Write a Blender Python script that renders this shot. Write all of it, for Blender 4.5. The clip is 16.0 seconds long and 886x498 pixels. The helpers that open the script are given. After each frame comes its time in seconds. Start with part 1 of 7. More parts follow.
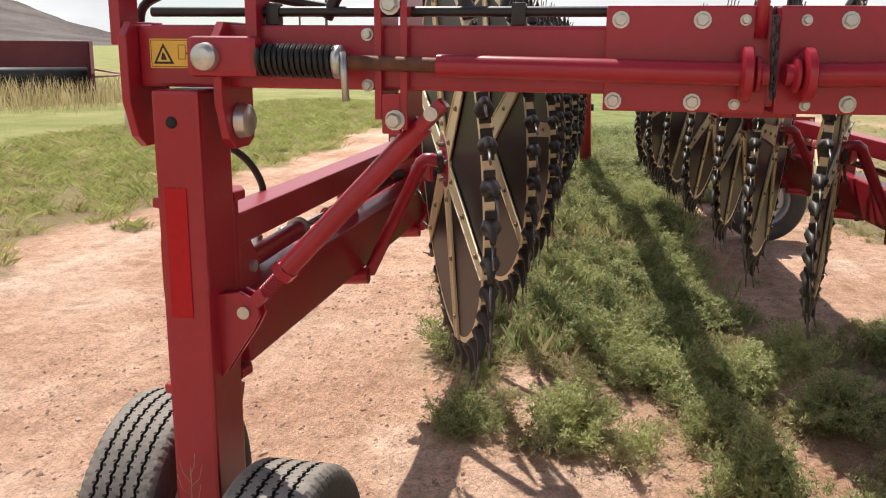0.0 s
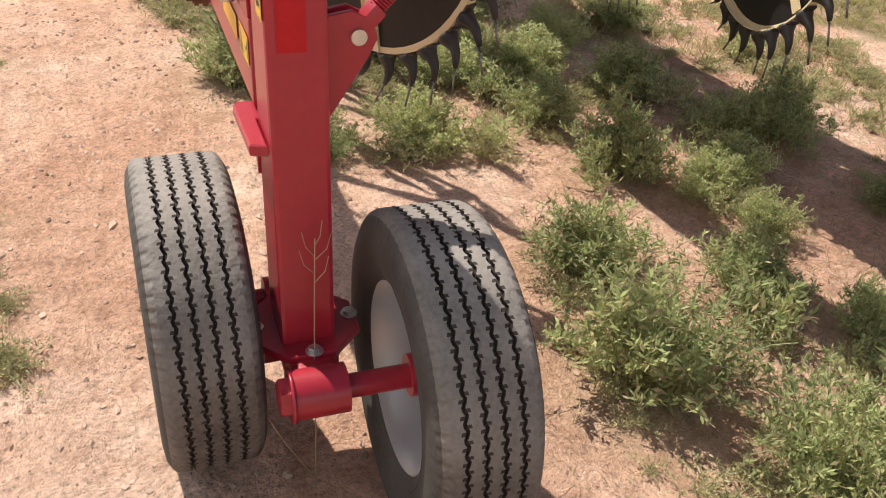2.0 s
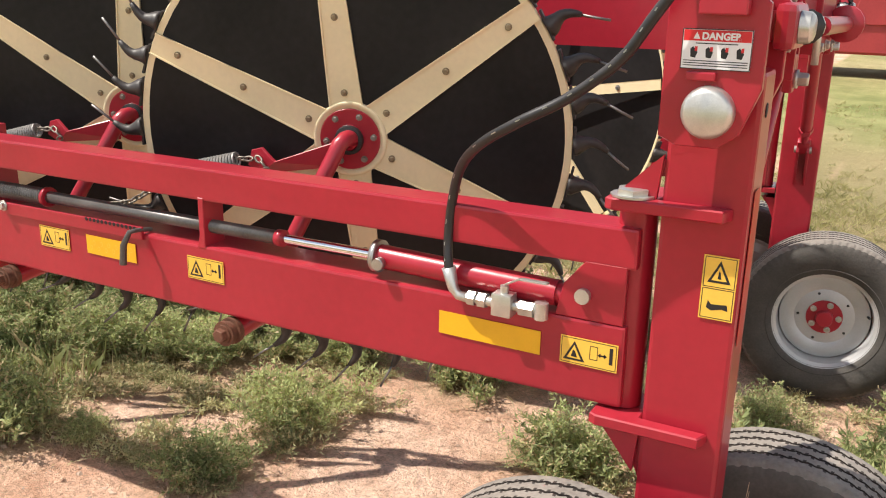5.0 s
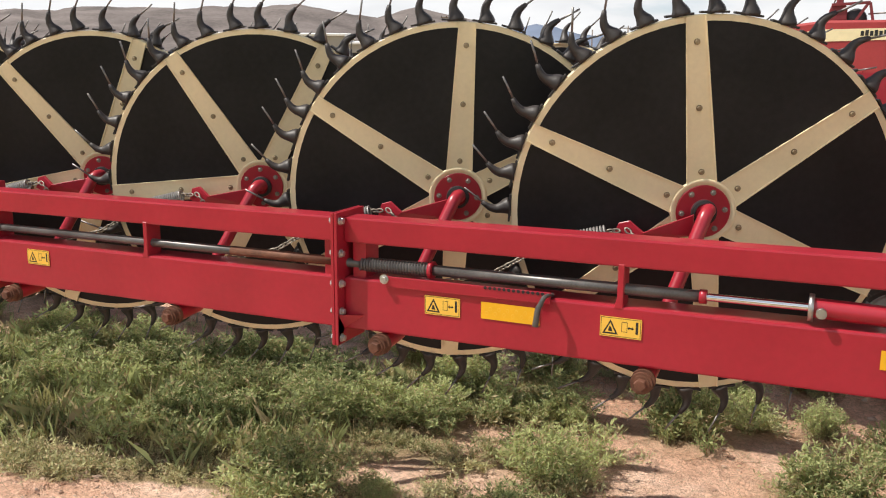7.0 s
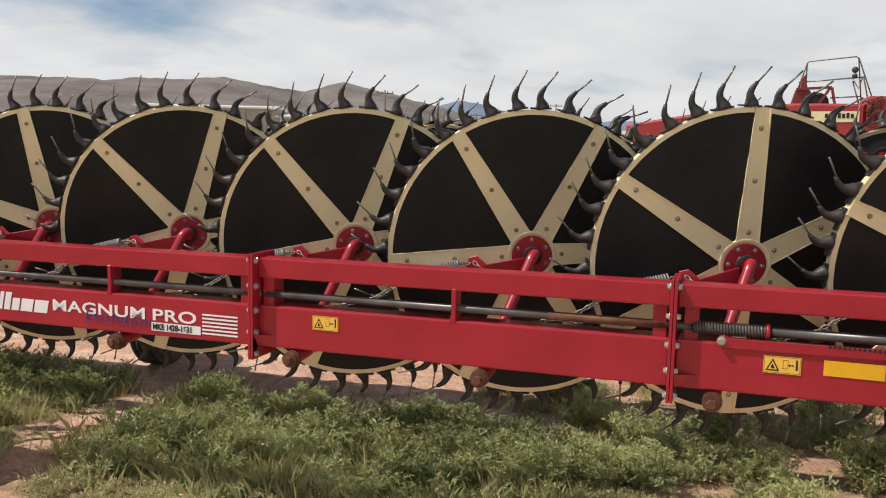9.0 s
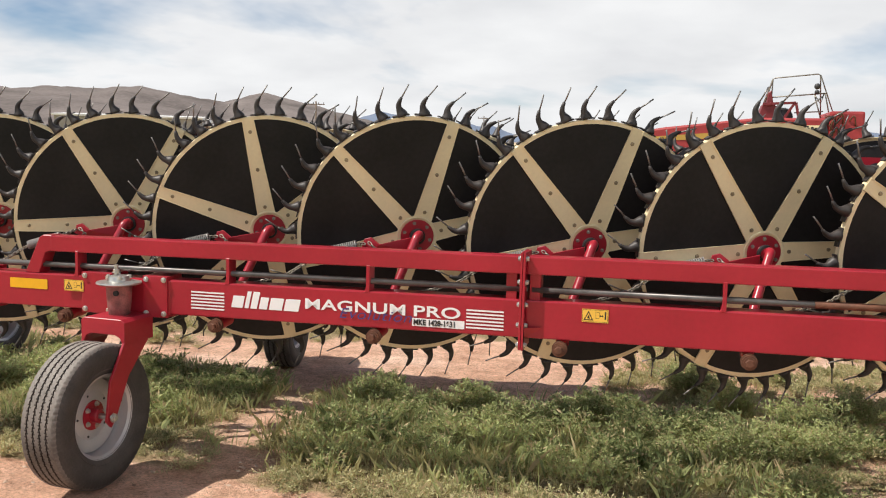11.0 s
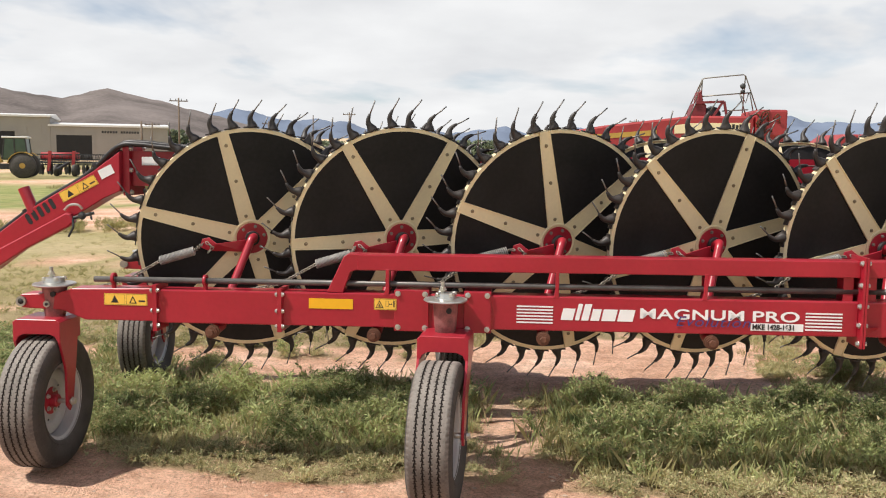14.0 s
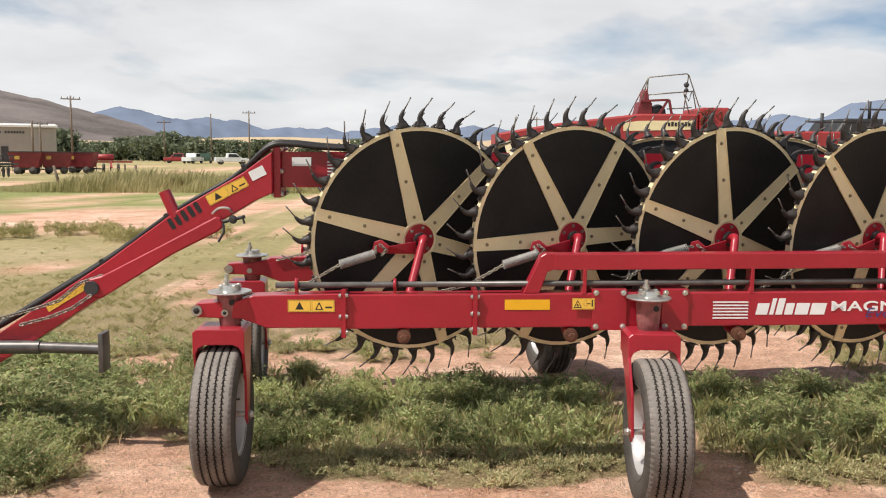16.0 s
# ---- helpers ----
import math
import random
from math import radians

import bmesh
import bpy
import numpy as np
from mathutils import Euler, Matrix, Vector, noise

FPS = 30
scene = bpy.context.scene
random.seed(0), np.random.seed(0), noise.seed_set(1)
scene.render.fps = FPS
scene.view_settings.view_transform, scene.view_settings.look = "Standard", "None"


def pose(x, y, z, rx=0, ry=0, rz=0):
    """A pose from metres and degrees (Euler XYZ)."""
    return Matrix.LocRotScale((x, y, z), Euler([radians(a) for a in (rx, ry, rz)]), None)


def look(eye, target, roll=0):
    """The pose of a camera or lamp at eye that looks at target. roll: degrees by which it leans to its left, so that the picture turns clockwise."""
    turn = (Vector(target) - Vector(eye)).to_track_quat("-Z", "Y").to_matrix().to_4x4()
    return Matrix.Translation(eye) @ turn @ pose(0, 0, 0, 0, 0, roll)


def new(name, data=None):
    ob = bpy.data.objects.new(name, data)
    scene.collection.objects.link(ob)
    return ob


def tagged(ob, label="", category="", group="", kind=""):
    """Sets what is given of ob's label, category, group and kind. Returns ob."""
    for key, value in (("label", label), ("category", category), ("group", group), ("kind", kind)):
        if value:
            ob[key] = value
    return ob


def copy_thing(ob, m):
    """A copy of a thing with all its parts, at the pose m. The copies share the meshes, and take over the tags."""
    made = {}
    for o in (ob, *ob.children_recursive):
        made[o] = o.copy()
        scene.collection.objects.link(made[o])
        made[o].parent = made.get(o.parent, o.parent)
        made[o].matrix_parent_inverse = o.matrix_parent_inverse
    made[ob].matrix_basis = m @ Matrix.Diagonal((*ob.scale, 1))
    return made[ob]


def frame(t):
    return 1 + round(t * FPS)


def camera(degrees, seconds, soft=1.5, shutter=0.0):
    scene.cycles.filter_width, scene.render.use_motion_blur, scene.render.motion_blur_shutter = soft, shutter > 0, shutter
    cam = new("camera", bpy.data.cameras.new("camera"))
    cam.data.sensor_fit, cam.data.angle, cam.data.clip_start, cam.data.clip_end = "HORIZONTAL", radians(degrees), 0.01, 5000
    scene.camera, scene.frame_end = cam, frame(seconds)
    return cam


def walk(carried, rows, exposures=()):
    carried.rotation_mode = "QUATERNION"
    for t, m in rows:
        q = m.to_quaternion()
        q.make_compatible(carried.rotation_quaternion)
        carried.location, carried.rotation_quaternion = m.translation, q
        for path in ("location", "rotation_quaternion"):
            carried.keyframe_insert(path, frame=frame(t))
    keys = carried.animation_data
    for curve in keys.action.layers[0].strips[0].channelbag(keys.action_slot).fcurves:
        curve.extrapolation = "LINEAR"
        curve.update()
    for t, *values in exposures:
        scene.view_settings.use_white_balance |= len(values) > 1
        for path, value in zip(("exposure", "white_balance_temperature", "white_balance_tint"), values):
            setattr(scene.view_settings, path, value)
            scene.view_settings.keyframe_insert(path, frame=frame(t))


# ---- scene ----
cam = camera(53.3, 16.0, soft=1.1)
PATH = [
    (0, (1.924, 0.997, 1.643), (0.009, 0.63, 1.194), 0.4),
    (0.5, (1.907, 0.666, 1.633), (0.024, 0.503, 0.976), 0.8),
    (1, (1.789, 0.378, 1.554), (-0.033, 0.45, 0.732), 2.2),
    (1.5, (1.717, 0.092, 1.521), (-0.011, 0.381, 0.556), 2.8),
    (2, (1.617, -0.208, 1.533), (0.006, 0.39, 0.51), 3.0),
    (2.5, (1.4, -0.465, 1.551), (-0.107, 0.407, 0.567), 2.1),
    (3, (1.188, -0.67, 1.592), (-0.219, 0.421, 0.683), 1.4),
    (3.2, (1.123, -0.774, 1.593), (-0.242, 0.404, 0.727), 1.4),
    (5.3, (0.217, -1.743, 1.681), (-0.646, -0.022, 1.141), 0.9),
    (5.5, (0.106, -1.823, 1.669), (-0.738, -0.086, 1.149), 0.6),
    (6, (-0.154, -2.025, 1.704), (-0.961, -0.268, 1.192), -0.2),
    (6.5, (-0.348, -2.28, 1.732), (-1.158, -0.517, 1.246), -0.5),
    (7, (-0.661, -2.504, 1.701), (-1.452, -0.711, 1.302), 0.5),
    (7.5, (-0.935, -2.674, 1.685), (-1.727, -0.864, 1.378), 1.2),
    (8, (-1.227, -2.909, 1.657), (-1.976, -1.074, 1.389), 1.9),
    (8.5, (-1.563, -3.07, 1.678), (-2.244, -1.209, 1.412), 1.6),
    (9, (-1.91, -3.237, 1.696), (-2.557, -1.359, 1.461), 1.2),
    (9.2, (-2.048, -3.316, 1.713), (-2.688, -1.437, 1.467), 0.8),
    (11.3, (-3.492, -4.056, 1.641), (-3.944, -2.118, 1.439), 1.3),
    (11.5, (-3.657, -4.085, 1.652), (-4.093, -2.144, 1.449), 1.1),
    (12, (-4.035, -4.195, 1.657), (-4.444, -2.247, 1.463), 0.8),
    (12.5, (-4.429, -4.325, 1.679), (-4.782, -2.365, 1.487), 0.6),
    (13, (-4.827, -4.35, 1.694), (-5.098, -2.379, 1.499), 0.2),
    (13.5, (-5.199, -4.409, 1.676), (-5.417, -2.431, 1.482), 0.6),
    (14, (-5.574, -4.468, 1.695), (-5.737, -2.485, 1.486), 0.7),
    (14.5, (-5.961, -4.473, 1.674), (-6.069, -2.486, 1.469), -0.2),
    (15, (-6.372, -4.533, 1.67), (-6.405, -2.544, 1.458), -0.4),
    (15.5, (-6.725, -4.583, 1.699), (-6.704, -2.595, 1.483), -0.2),
    (16, (-7.11, -4.451, 1.685), (-7.041, -2.463, 1.474), 0.3),
]
EXPOSURES = [(0, 0.16), (1.5, 0.34), (3.2, 0.34), (5.5, 0.55), (7, 0.24), (9, -0.10), (11.5, 0.16), (14, 0.12), (16, 0.03)]
walk(cam, [(t, look(e, g, r)) for t, e, g, r in PATH], EXPOSURES)

# ---- light ----
SUN = Vector((-0.60, -0.30, 1.0)).normalized()
world = bpy.data.worlds.new("sky")
scene.world = world
world.use_nodes = True
wn, wl = world.node_tree.nodes, world.node_tree.links
wn.clear()
w_out = wn.new("ShaderNodeOutputWorld")
w_bg = wn.new("ShaderNodeBackground")
w_sky = wn.new("ShaderNodeTexSky")
w_sky.sky_type = "NISHITA"
w_sky.sun_disc = False
w_sky.sun_elevation = math.asin(SUN.z)
w_sky.sun_rotation = math.atan2(SUN.x, SUN.y)
w_sky.altitude = 1700
w_sky.dust_density = 0.6
w_co = wn.new("ShaderNodeTexCoord")
w_sep = wn.new("ShaderNodeSeparateXYZ")
wl.new(w_co.outputs["Generated"], w_sep.inputs[0])
# thin cloud deck: the direction laid onto a plane overhead
w_add = wn.new("ShaderNodeMath")
w_add.operation = "ADD"
w_add.inputs[1].default_value = 0.22
wl.new(w_sep.outputs["Z"], w_add.inputs[0])
w_max = wn.new("ShaderNodeMath")
w_max.operation = "MAXIMUM"
w_max.inputs[1].default_value = 0.05
wl.new(w_add.outputs[0], w_max.inputs[0])
w_comb = wn.new("ShaderNodeCombineXYZ")
for axis, stretch in (("X", 0.8), ("Y", 0.8)):
    d = wn.new("ShaderNodeMath")
    d.operation = "DIVIDE"
    wl.new(w_sep.outputs[axis], d.inputs[0])
    wl.new(w_max.outputs[0], d.inputs[1])
    m = wn.new("ShaderNodeMath")
    m.operation = "MULTIPLY"
    m.inputs[1].default_value = stretch
    wl.new(d.outputs[0], m.inputs[0])
    wl.new(m.outputs[0], w_comb.inputs[axis])
w_n1 = wn.new("ShaderNodeTexNoise")
w_n1.inputs["Scale"].default_value = 0.85
w_n1.inputs["Detail"].default_value = 6
w_n1.inputs["Roughness"].default_value = 0.52
w_n1.inputs["Distortion"].default_value = 0.2
wl.new(w_comb.outputs[0], w_n1.inputs["Vector"])
w_r1 = wn.new("ShaderNodeValToRGB")
w_r1.color_ramp.elements[0].position = 0.335
w_r1.color_ramp.elements[0].color = (0, 0, 0, 1)
w_r1.color_ramp.elements[1].position = 0.455
w_r1.color_ramp.elements[1].color = (1, 1, 1, 1)
# the deck breaks up overhead; gaps close towards the horizon
w_gap = wn.new("ShaderNodeMapRange")
w_gap.inputs["From Min"].default_value, w_gap.inputs["From Max"].default_value = 0.22, 0.62
w_gap.inputs["To Min"].default_value, w_gap.inputs["To Max"].default_value = 0.0, -0.17
wl.new(w_sep.outputs["Z"], w_gap.inputs["Value"])
w_cov = wn.new("ShaderNodeMath")
w_cov.operation = "ADD"
wl.new(w_n1.outputs["Fac"], w_cov.inputs[0])
wl.new(w_gap.outputs[0], w_cov.inputs[1])
wl.new(w_cov.outputs[0], w_r1.inputs[0])
w_n2 = wn.new("ShaderNodeTexNoise")
w_n2.inputs["Scale"].default_value = 2.3
w_n2.inputs["Detail"].default_value = 5
wl.new(w_comb.outputs[0], w_n2.inputs["Vector"])
w_r2 = wn.new("ShaderNodeValToRGB")
w_r2.color_ramp.elements[0].position = 0.3
w_r2.color_ramp.elements[0].color = (7.8, 7.9, 8.1, 1)
w_r2.color_ramp.elements[1].position = 0.7
w_r2.color_ramp.elements[1].color = (9.8, 9.85, 9.9, 1)
wl.new(w_n2.outputs["Fac"], w_r2.inputs[0])
w_dot = wn.new("ShaderNodeVectorMath")
w_dot.operation = "DOT_PRODUCT"
w_dot.inputs[1].default_value = SUN
wl.new(w_co.outputs["Generated"], w_dot.inputs[0])
w_fwd = wn.new("ShaderNodeMath")
w_fwd.operation = "MULTIPLY_ADD"
w_fwd.inputs[1].default_value = 0.1
w_fwd.inputs[2].default_value = 1.0
wl.new(w_dot.outputs["Value"], w_fwd.inputs[0])
w_lit = wn.new("ShaderNodeVectorMath")
w_lit.operation = "SCALE"
wl.new(w_r2.outputs[0], w_lit.inputs[0])
wl.new(w_fwd.outputs[0], w_lit.inputs["Scale"])
w_mix = wn.new("ShaderNodeMix")
w_mix.data_type = "RGBA"
wl.new(w_r1.outputs[0], w_mix.inputs["Factor"])
wl.new(w_sky.outputs[0], w_mix.inputs["A"])
wl.new(w_lit.outputs[0], w_mix.inputs["B"])
wl.new(w_mix.outputs["Result"], w_bg.inputs["Color"])
w_bg.inputs["Strength"].default_value = 0.09
wl.new(w_bg.outputs[0], w_out.inputs["Surface"])

sun_data = bpy.data.lights.new("sun", "SUN")
sun_data.energy = 5.0
sun_data.angle = radians(0.6)
sun_data.color = (1.0, 0.94, 0.85)
sun = new("sun", sun_data)
sun.matrix_world = Matrix.Translation((0, 0, 30)) @ SUN.to_track_quat("Z", "Y").to_matrix().to_4x4()


# ---- materials ----
def material(name, colour, rough=0.5, metal=0.0, vary=0.12, scale=6.0, bump=0.0, bump_scale=60.0, coat=0.0,
             dust=0.0, dust_colour=(0.42, 0.27, 0.18), per_piece=0.0, specular=0.5):
    """A surface with grain at two scales, optional dust on what faces up, and fine relief."""
    mt = bpy.data.materials.new(name)
    mt.use_nodes = True
    n, l = mt.node_tree.nodes, mt.node_tree.links
    b = n["Principled BSDF"]
    b.inputs["Roughness"].default_value = rough
    b.inputs["Metallic"].default_value = metal
    b.inputs["Coat Weight"].default_value = coat
    b.inputs["Coat Roughness"].default_value = 0.12
    b.inputs["Specular IOR Level"].default_value = specular
    co = n.new("ShaderNodeTexCoord")
    big = n.new("ShaderNodeTexNoise")
    big.inputs["Scale"].default_value = scale
    big.inputs["Detail"].default_value = 6
    fine = n.new("ShaderNodeTexNoise")
    fine.inputs["Scale"].default_value = scale * 14
    fine.inputs["Detail"].default_value = 3
    for t in (big, fine):
        l.new(co.outputs["Object"], t.inputs["Vector"])
    mixn = n.new("ShaderNodeMath")
    mixn.operation = "MULTIPLY_ADD"
    mixn.inputs[1].default_value = 0.45
    l.new(fine.outputs["Fac"], mixn.inputs[0])
    l.new(big.outputs["Fac"], mixn.inputs[2])
    ramp = n.new("ShaderNodeValToRGB")
    lo = [max(0, c * (1 - vary)) for c in colour]
    hi = [min(1, c * (1 + vary)) for c in colour]
    ramp.color_ramp.elements[0].position, ramp.color_ramp.elements[0].color = 0.5, (*lo, 1)
    ramp.color_ramp.elements[1].position, ramp.color_ramp.elements[1].color = 0.95, (*hi, 1)
    l.new(mixn.outputs[0], ramp.inputs[0])
    last = ramp.outputs[0]
    if per_piece:
        info = n.new("ShaderNodeObjectInfo")
        hs = n.new("ShaderNodeHueSaturation")
        mr = n.new("ShaderNodeMapRange")
        mr.inputs["To Min"].default_value, mr.inputs["To Max"].default_value = 1 - per_piece, 1 + per_piece
        l.new(info.outputs["Random"], mr.inputs["Value"])
        l.new(mr.outputs[0], hs.inputs["Value"])
        l.new(last, hs.inputs["Color"])
        last = hs.outputs[0]
    if dust:
        geo = n.new("ShaderNodeNewGeometry")
        sep = n.new("ShaderNodeSeparateXYZ")
        l.new(geo.outputs["Normal"], sep.inputs[0])
        up = n.new("ShaderNodeMapRange")
        up.inputs["From Min"].default_value, up.inputs["From Max"].default_value = -0.2, 1.0
        up.inputs["To Min"].default_value, up.inputs["To Max"].default_value = 0.25 * dust, dust
        l.new(sep.outputs["Z"], up.inputs["Value"])
        spots = n.new("ShaderNodeMath")
        spots.operation = "MULTIPLY"
        l.new(up.outputs[0], spots.inputs[0])
        l.new(mixn.outputs[0], spots.inputs[1])
        mx = n.new("ShaderNodeMix")
        mx.data_type = "RGBA"
        l.new(spots.outputs[0], mx.inputs["Factor"])
        l.new(last, mx.inputs["A"])
        mx.inputs["B"].default_value = (*dust_colour, 1)
        last = mx.outputs["Result"]
        rr = n.new("ShaderNodeMapRange")
        rr.inputs["To Min"].default_value, rr.inputs["To Max"].default_value = rough, min(1, rough + 0.5)
        l.new(spots.outputs[0], rr.inputs["Value"])
        l.new(rr.outputs[0], b.inputs["Roughness"])
    l.new(last, b.inputs["Base Color"])
    if bump:
        bt = n.new("ShaderNodeTexNoise")
        bt.inputs["Scale"].default_value = bump_scale
        bt.inputs["Detail"].default_value = 5
        l.new(co.outputs["Object"], bt.inputs["Vector"])
        bp = n.new("ShaderNodeBump")
        bp.inputs["Strength"].default_value = bump
        bp.inputs["Distance"].default_value = 0.01
        l.new(bt.outputs["Fac"], bp.inputs["Height"])
        l.new(bp.outputs[0], b.inputs["Normal"])
    return mt


RED = material("red_paint", (0.345, 0.0115, 0.027), 0.32, vary=0.12, scale=3, bump=0.05, bump_scale=22, coat=0.15, dust=0.035, dust_colour=(0.55, 0.38, 0.33), specular=0.45)
CREAM = material("cream_paint", (0.80, 0.675, 0.425), 0.40, vary=0.07, scale=5, bump=0.05, dust=0.08, per_piece=0.04)
PANEL = material("black_sheet", (0.0150, 0.0135, 0.0138), 0.42, vary=0.4, scale=3, bump=0.05, bump_scale=8, dust=0.006, dust_colour=(0.3, 0.25, 0.22), specular=0.20)
RUBBER = material("black_rubber", (0.018, 0.018, 0.019), 0.48, vary=0.25, scale=20, bump=0.1, dust=0.10)
STEEL = material("bare_steel", (0.42, 0.41, 0.39), 0.38, 0.9, vary=0.2, scale=20, bump=0.08)
TINESTEEL = material("tine_steel", (0.20, 0.19, 0.18), 0.45, 0.8, vary=0.3, scale=30, bump=0.08)
BOLTSTEEL = material("dull_bolt_steel", (0.24, 0.22, 0.19), 0.5, 0.7, vary=0.3, scale=30, bump=0.1)
SPOKEBOLT = material("yellow_plated_bolt", (0.27, 0.21, 0.13), 0.45, 0.5, vary=0.3, scale=30, bump=0.1)
ZINC = material("zinc_plate", (0.55, 0.54, 0.50), 0.33, 0.75, vary=0.15, scale=30, bump=0.06)
CHROME = material("chrome", (0.75, 0.75, 0.76), 0.12, 1.0, vary=0.05, scale=12)
SPRING = material("dull_spring_steel", (0.30, 0.295, 0.285), 0.48, 0.35, vary=0.2, scale=25, bump=0.06, dust=0.15)
CHAIN = material("dull_chain", (0.27, 0.24, 0.20), 0.5, 0.6, vary=0.3, scale=40)
PIPE = material("dark_pipe", (0.10, 0.098, 0.098), 0.34, 0.45, vary=0.35, scale=14, dust=0.25, dust_colour=(0.3, 0.25, 0.2))
HOSE = material("hose_rubber", (0.011, 0.011, 0.012), 0.4, vary=0.2, scale=40, dust=0.05)
TYRE = material("tyre_rubber", (0.024, 0.023, 0.022), 0.70, vary=0.35, scale=9, bump=0.2, bump_scale=60, dust=0.30,
                dust_colour=(0.40, 0.35, 0.30))
TREAD = material("tyre_tread", (0.052, 0.045, 0.041), 0.55, vary=0.8, scale=7, bump=0.35, bump_scale=70, dust=0.58,
                 dust_colour=(0.50, 0.44, 0.38))
WORN = material("worn_red_paint", (0.22, 0.06, 0.06), 0.55, vary=0.75, scale=14, bump=0.2, bump_scale=40, dust=0.5, dust_colour=(0.42, 0.34, 0.30))
# darker rubber without dust; the shade of grooves and slots is in its colour
GROOVE = material("tyre_groove_shade", (0.034, 0.025, 0.020), 0.9, vary=0.5, scale=14)
RIM = material("silver_rim", (0.50, 0.51, 0.52), 0.36, 0.35, vary=0.08, scale=10, bump=0.04, dust=0.2)
YELLOW = material("yellow_decal", (0.80, 0.42, 0.012), 0.4, vary=0.05, scale=20)
PALEYELLOW = material("pale_yellow_decal", (0.82, 0.50, 0.07), 0.42, vary=0.06, scale=20)
WHITE = material("white_decal", (0.78, 0.78, 0.78), 0.4, vary=0.04, scale=20)
BLACK = material("black_print", (0.015, 0.015, 0.015), 0.5, vary=0.1, scale=20)
REDPRINT = material("red_print", (0.62, 0.02, 0.025), 0.4, vary=0.05, scale=20)
REFLECT = material("red_reflector", (0.46, 0.003, 0.010), 0.35, vary=0.08, scale=60, specular=0.3)
NAVY = material("navy_print", (0.04, 0.05, 0.2), 0.4, vary=0.1, scale=20)
RUST = material("rusty_steel", (0.14, 0.06, 0.035), 0.7, 0.3, vary=0.35, scale=25, bump=0.2)
WOOD = material("weathered_wood", (0.16, 0.12, 0.09), 0.85, vary=0.3, scale=4, bump=0.3)
SHEDWALL = material("tan_metal_wall", (0.30, 0.282, 0.258), 0.6, vary=0.06, scale=0.6)
SHEDROOF = material("pale_metal_roof", (0.70, 0.69, 0.67), 0.45, vary=0.06, scale=0.5)
# flat near-black pieces paint the shade inside holes, slots and doorways
DARK = material("opening_shade", (0.012, 0.012, 0.013), 0.7, vary=0.2, scale=1)
DARKMETAL = material("dark_metal", (0.05, 0.05, 0.052), 0.55, 0.4, vary=0.3, scale=6)
DARKRED = material("dull_dark_red_paint", (0.17, 0.014, 0.022), 0.5, vary=0.2, scale=1.5, dust=0.1)
FADEDRED = material("faded_red_paint", (0.33, 0.022, 0.030), 0.45, vary=0.15, scale=1.5, dust=0.15)
OCHRE = material("ochre_paint", (0.47, 0.29, 0.06), 0.5, vary=0.1, scale=2)
GREENPAINT = material("green_glass_paint", (0.05, 0.09, 0.06), 0.3, vary=0.2, scale=2)
TRUCKWHITE = material("white_car_paint", (0.72, 0.73, 0.74), 0.3, vary=0.04, scale=1, coat=0.3)
GLASS = material("dark_car_glass", (0.02, 0.025, 0.03), 0.08, vary=0.1, scale=1)
BARK = material("bark", (0.10, 0.075, 0.055), 0.9, vary=0.3, scale=6, bump=0.3)


def leaf_material(name, dark, light, rough=0.6, through_light=0.35, withered=0.0, straw=(0.55, 0.44, 0.26)):
    mt = bpy.data.materials.new(name)
    mt.use_nodes = True
    n, l = mt.node_tree.nodes, mt.node_tree.links
    b = n["Principled BSDF"]
    b.inputs["Roughness"].default_value = rough
    b.inputs["Specular IOR Level"].default_value = 0.25
    geo = n.new("ShaderNodeNewGeometry")
    ramp = n.new("ShaderNodeValToRGB")
    ramp.color_ramp.elements[0].color = (*dark, 1)
    ramp.color_ramp.elements[1].color = (*light, 1)
    co = n.new("ShaderNodeTexCoord")
    nz = n.new("ShaderNodeTexNoise")
    nz.inputs["Scale"].default_value = 1.7
    nz.inputs["Detail"].default_value = 3
    l.new(geo.outputs["Position"], nz.inputs["Vector"])
    mix = n.new("ShaderNodeMath")
    mix.operation = "MULTIPLY_ADD"
    mix.inputs[1].default_value = 0.6
    off = n.new("ShaderNodeMath")
    off.operation = "MULTIPLY_ADD"
    off.inputs[1].default_value = 1.8
    off.inputs[2].default_value = -0.68
    l.new(nz.outputs["Fac"], off.inputs[0])
    l.new(geo.outputs["Random Per Island"], mix.inputs[0])
    l.new(off.outputs[0], mix.inputs[2])
    l.new(mix.outputs[0], ramp.inputs[0])
    last = ramp.outputs[0]
    if withered:
        pick = n.new("ShaderNodeMath")
        pick.operation = "MULTIPLY"
        pick.inputs[1].default_value = 7.13
        l.new(geo.outputs["Random Per Island"], pick.inputs[0])
        frac = n.new("ShaderNodeMath")
        frac.operation = "FRACT"
        l.new(pick.outputs[0], frac.inputs[0])
        less = n.new("ShaderNodeMath")
        less.operation = "LESS_THAN"
        less.inputs[1].default_value = withered
        l.new(frac.outputs[0], less.inputs[0])
        mx = n.new("ShaderNodeMix")
        mx.data_type = "RGBA"
        l.new(less.outputs[0], mx.inputs["Factor"])
        l.new(last, mx.inputs["A"])
        mx.inputs["B"].default_value = (*straw, 1)
        last = mx.outputs["Result"]
    l.new(last, b.inputs["Base Color"])
    tr = n.new("ShaderNodeBsdfTranslucent")
    l.new(last, tr.inputs["Color"])
    ms = n.new("ShaderNodeMixShader")
    ms.inputs[0].default_value = through_light
    l.new(b.outputs[0], ms.inputs[1])
    l.new(tr.outputs[0], ms.inputs[2])
    l.new(ms.outputs[0], n["Material Output"].inputs["Surface"])
    return mt


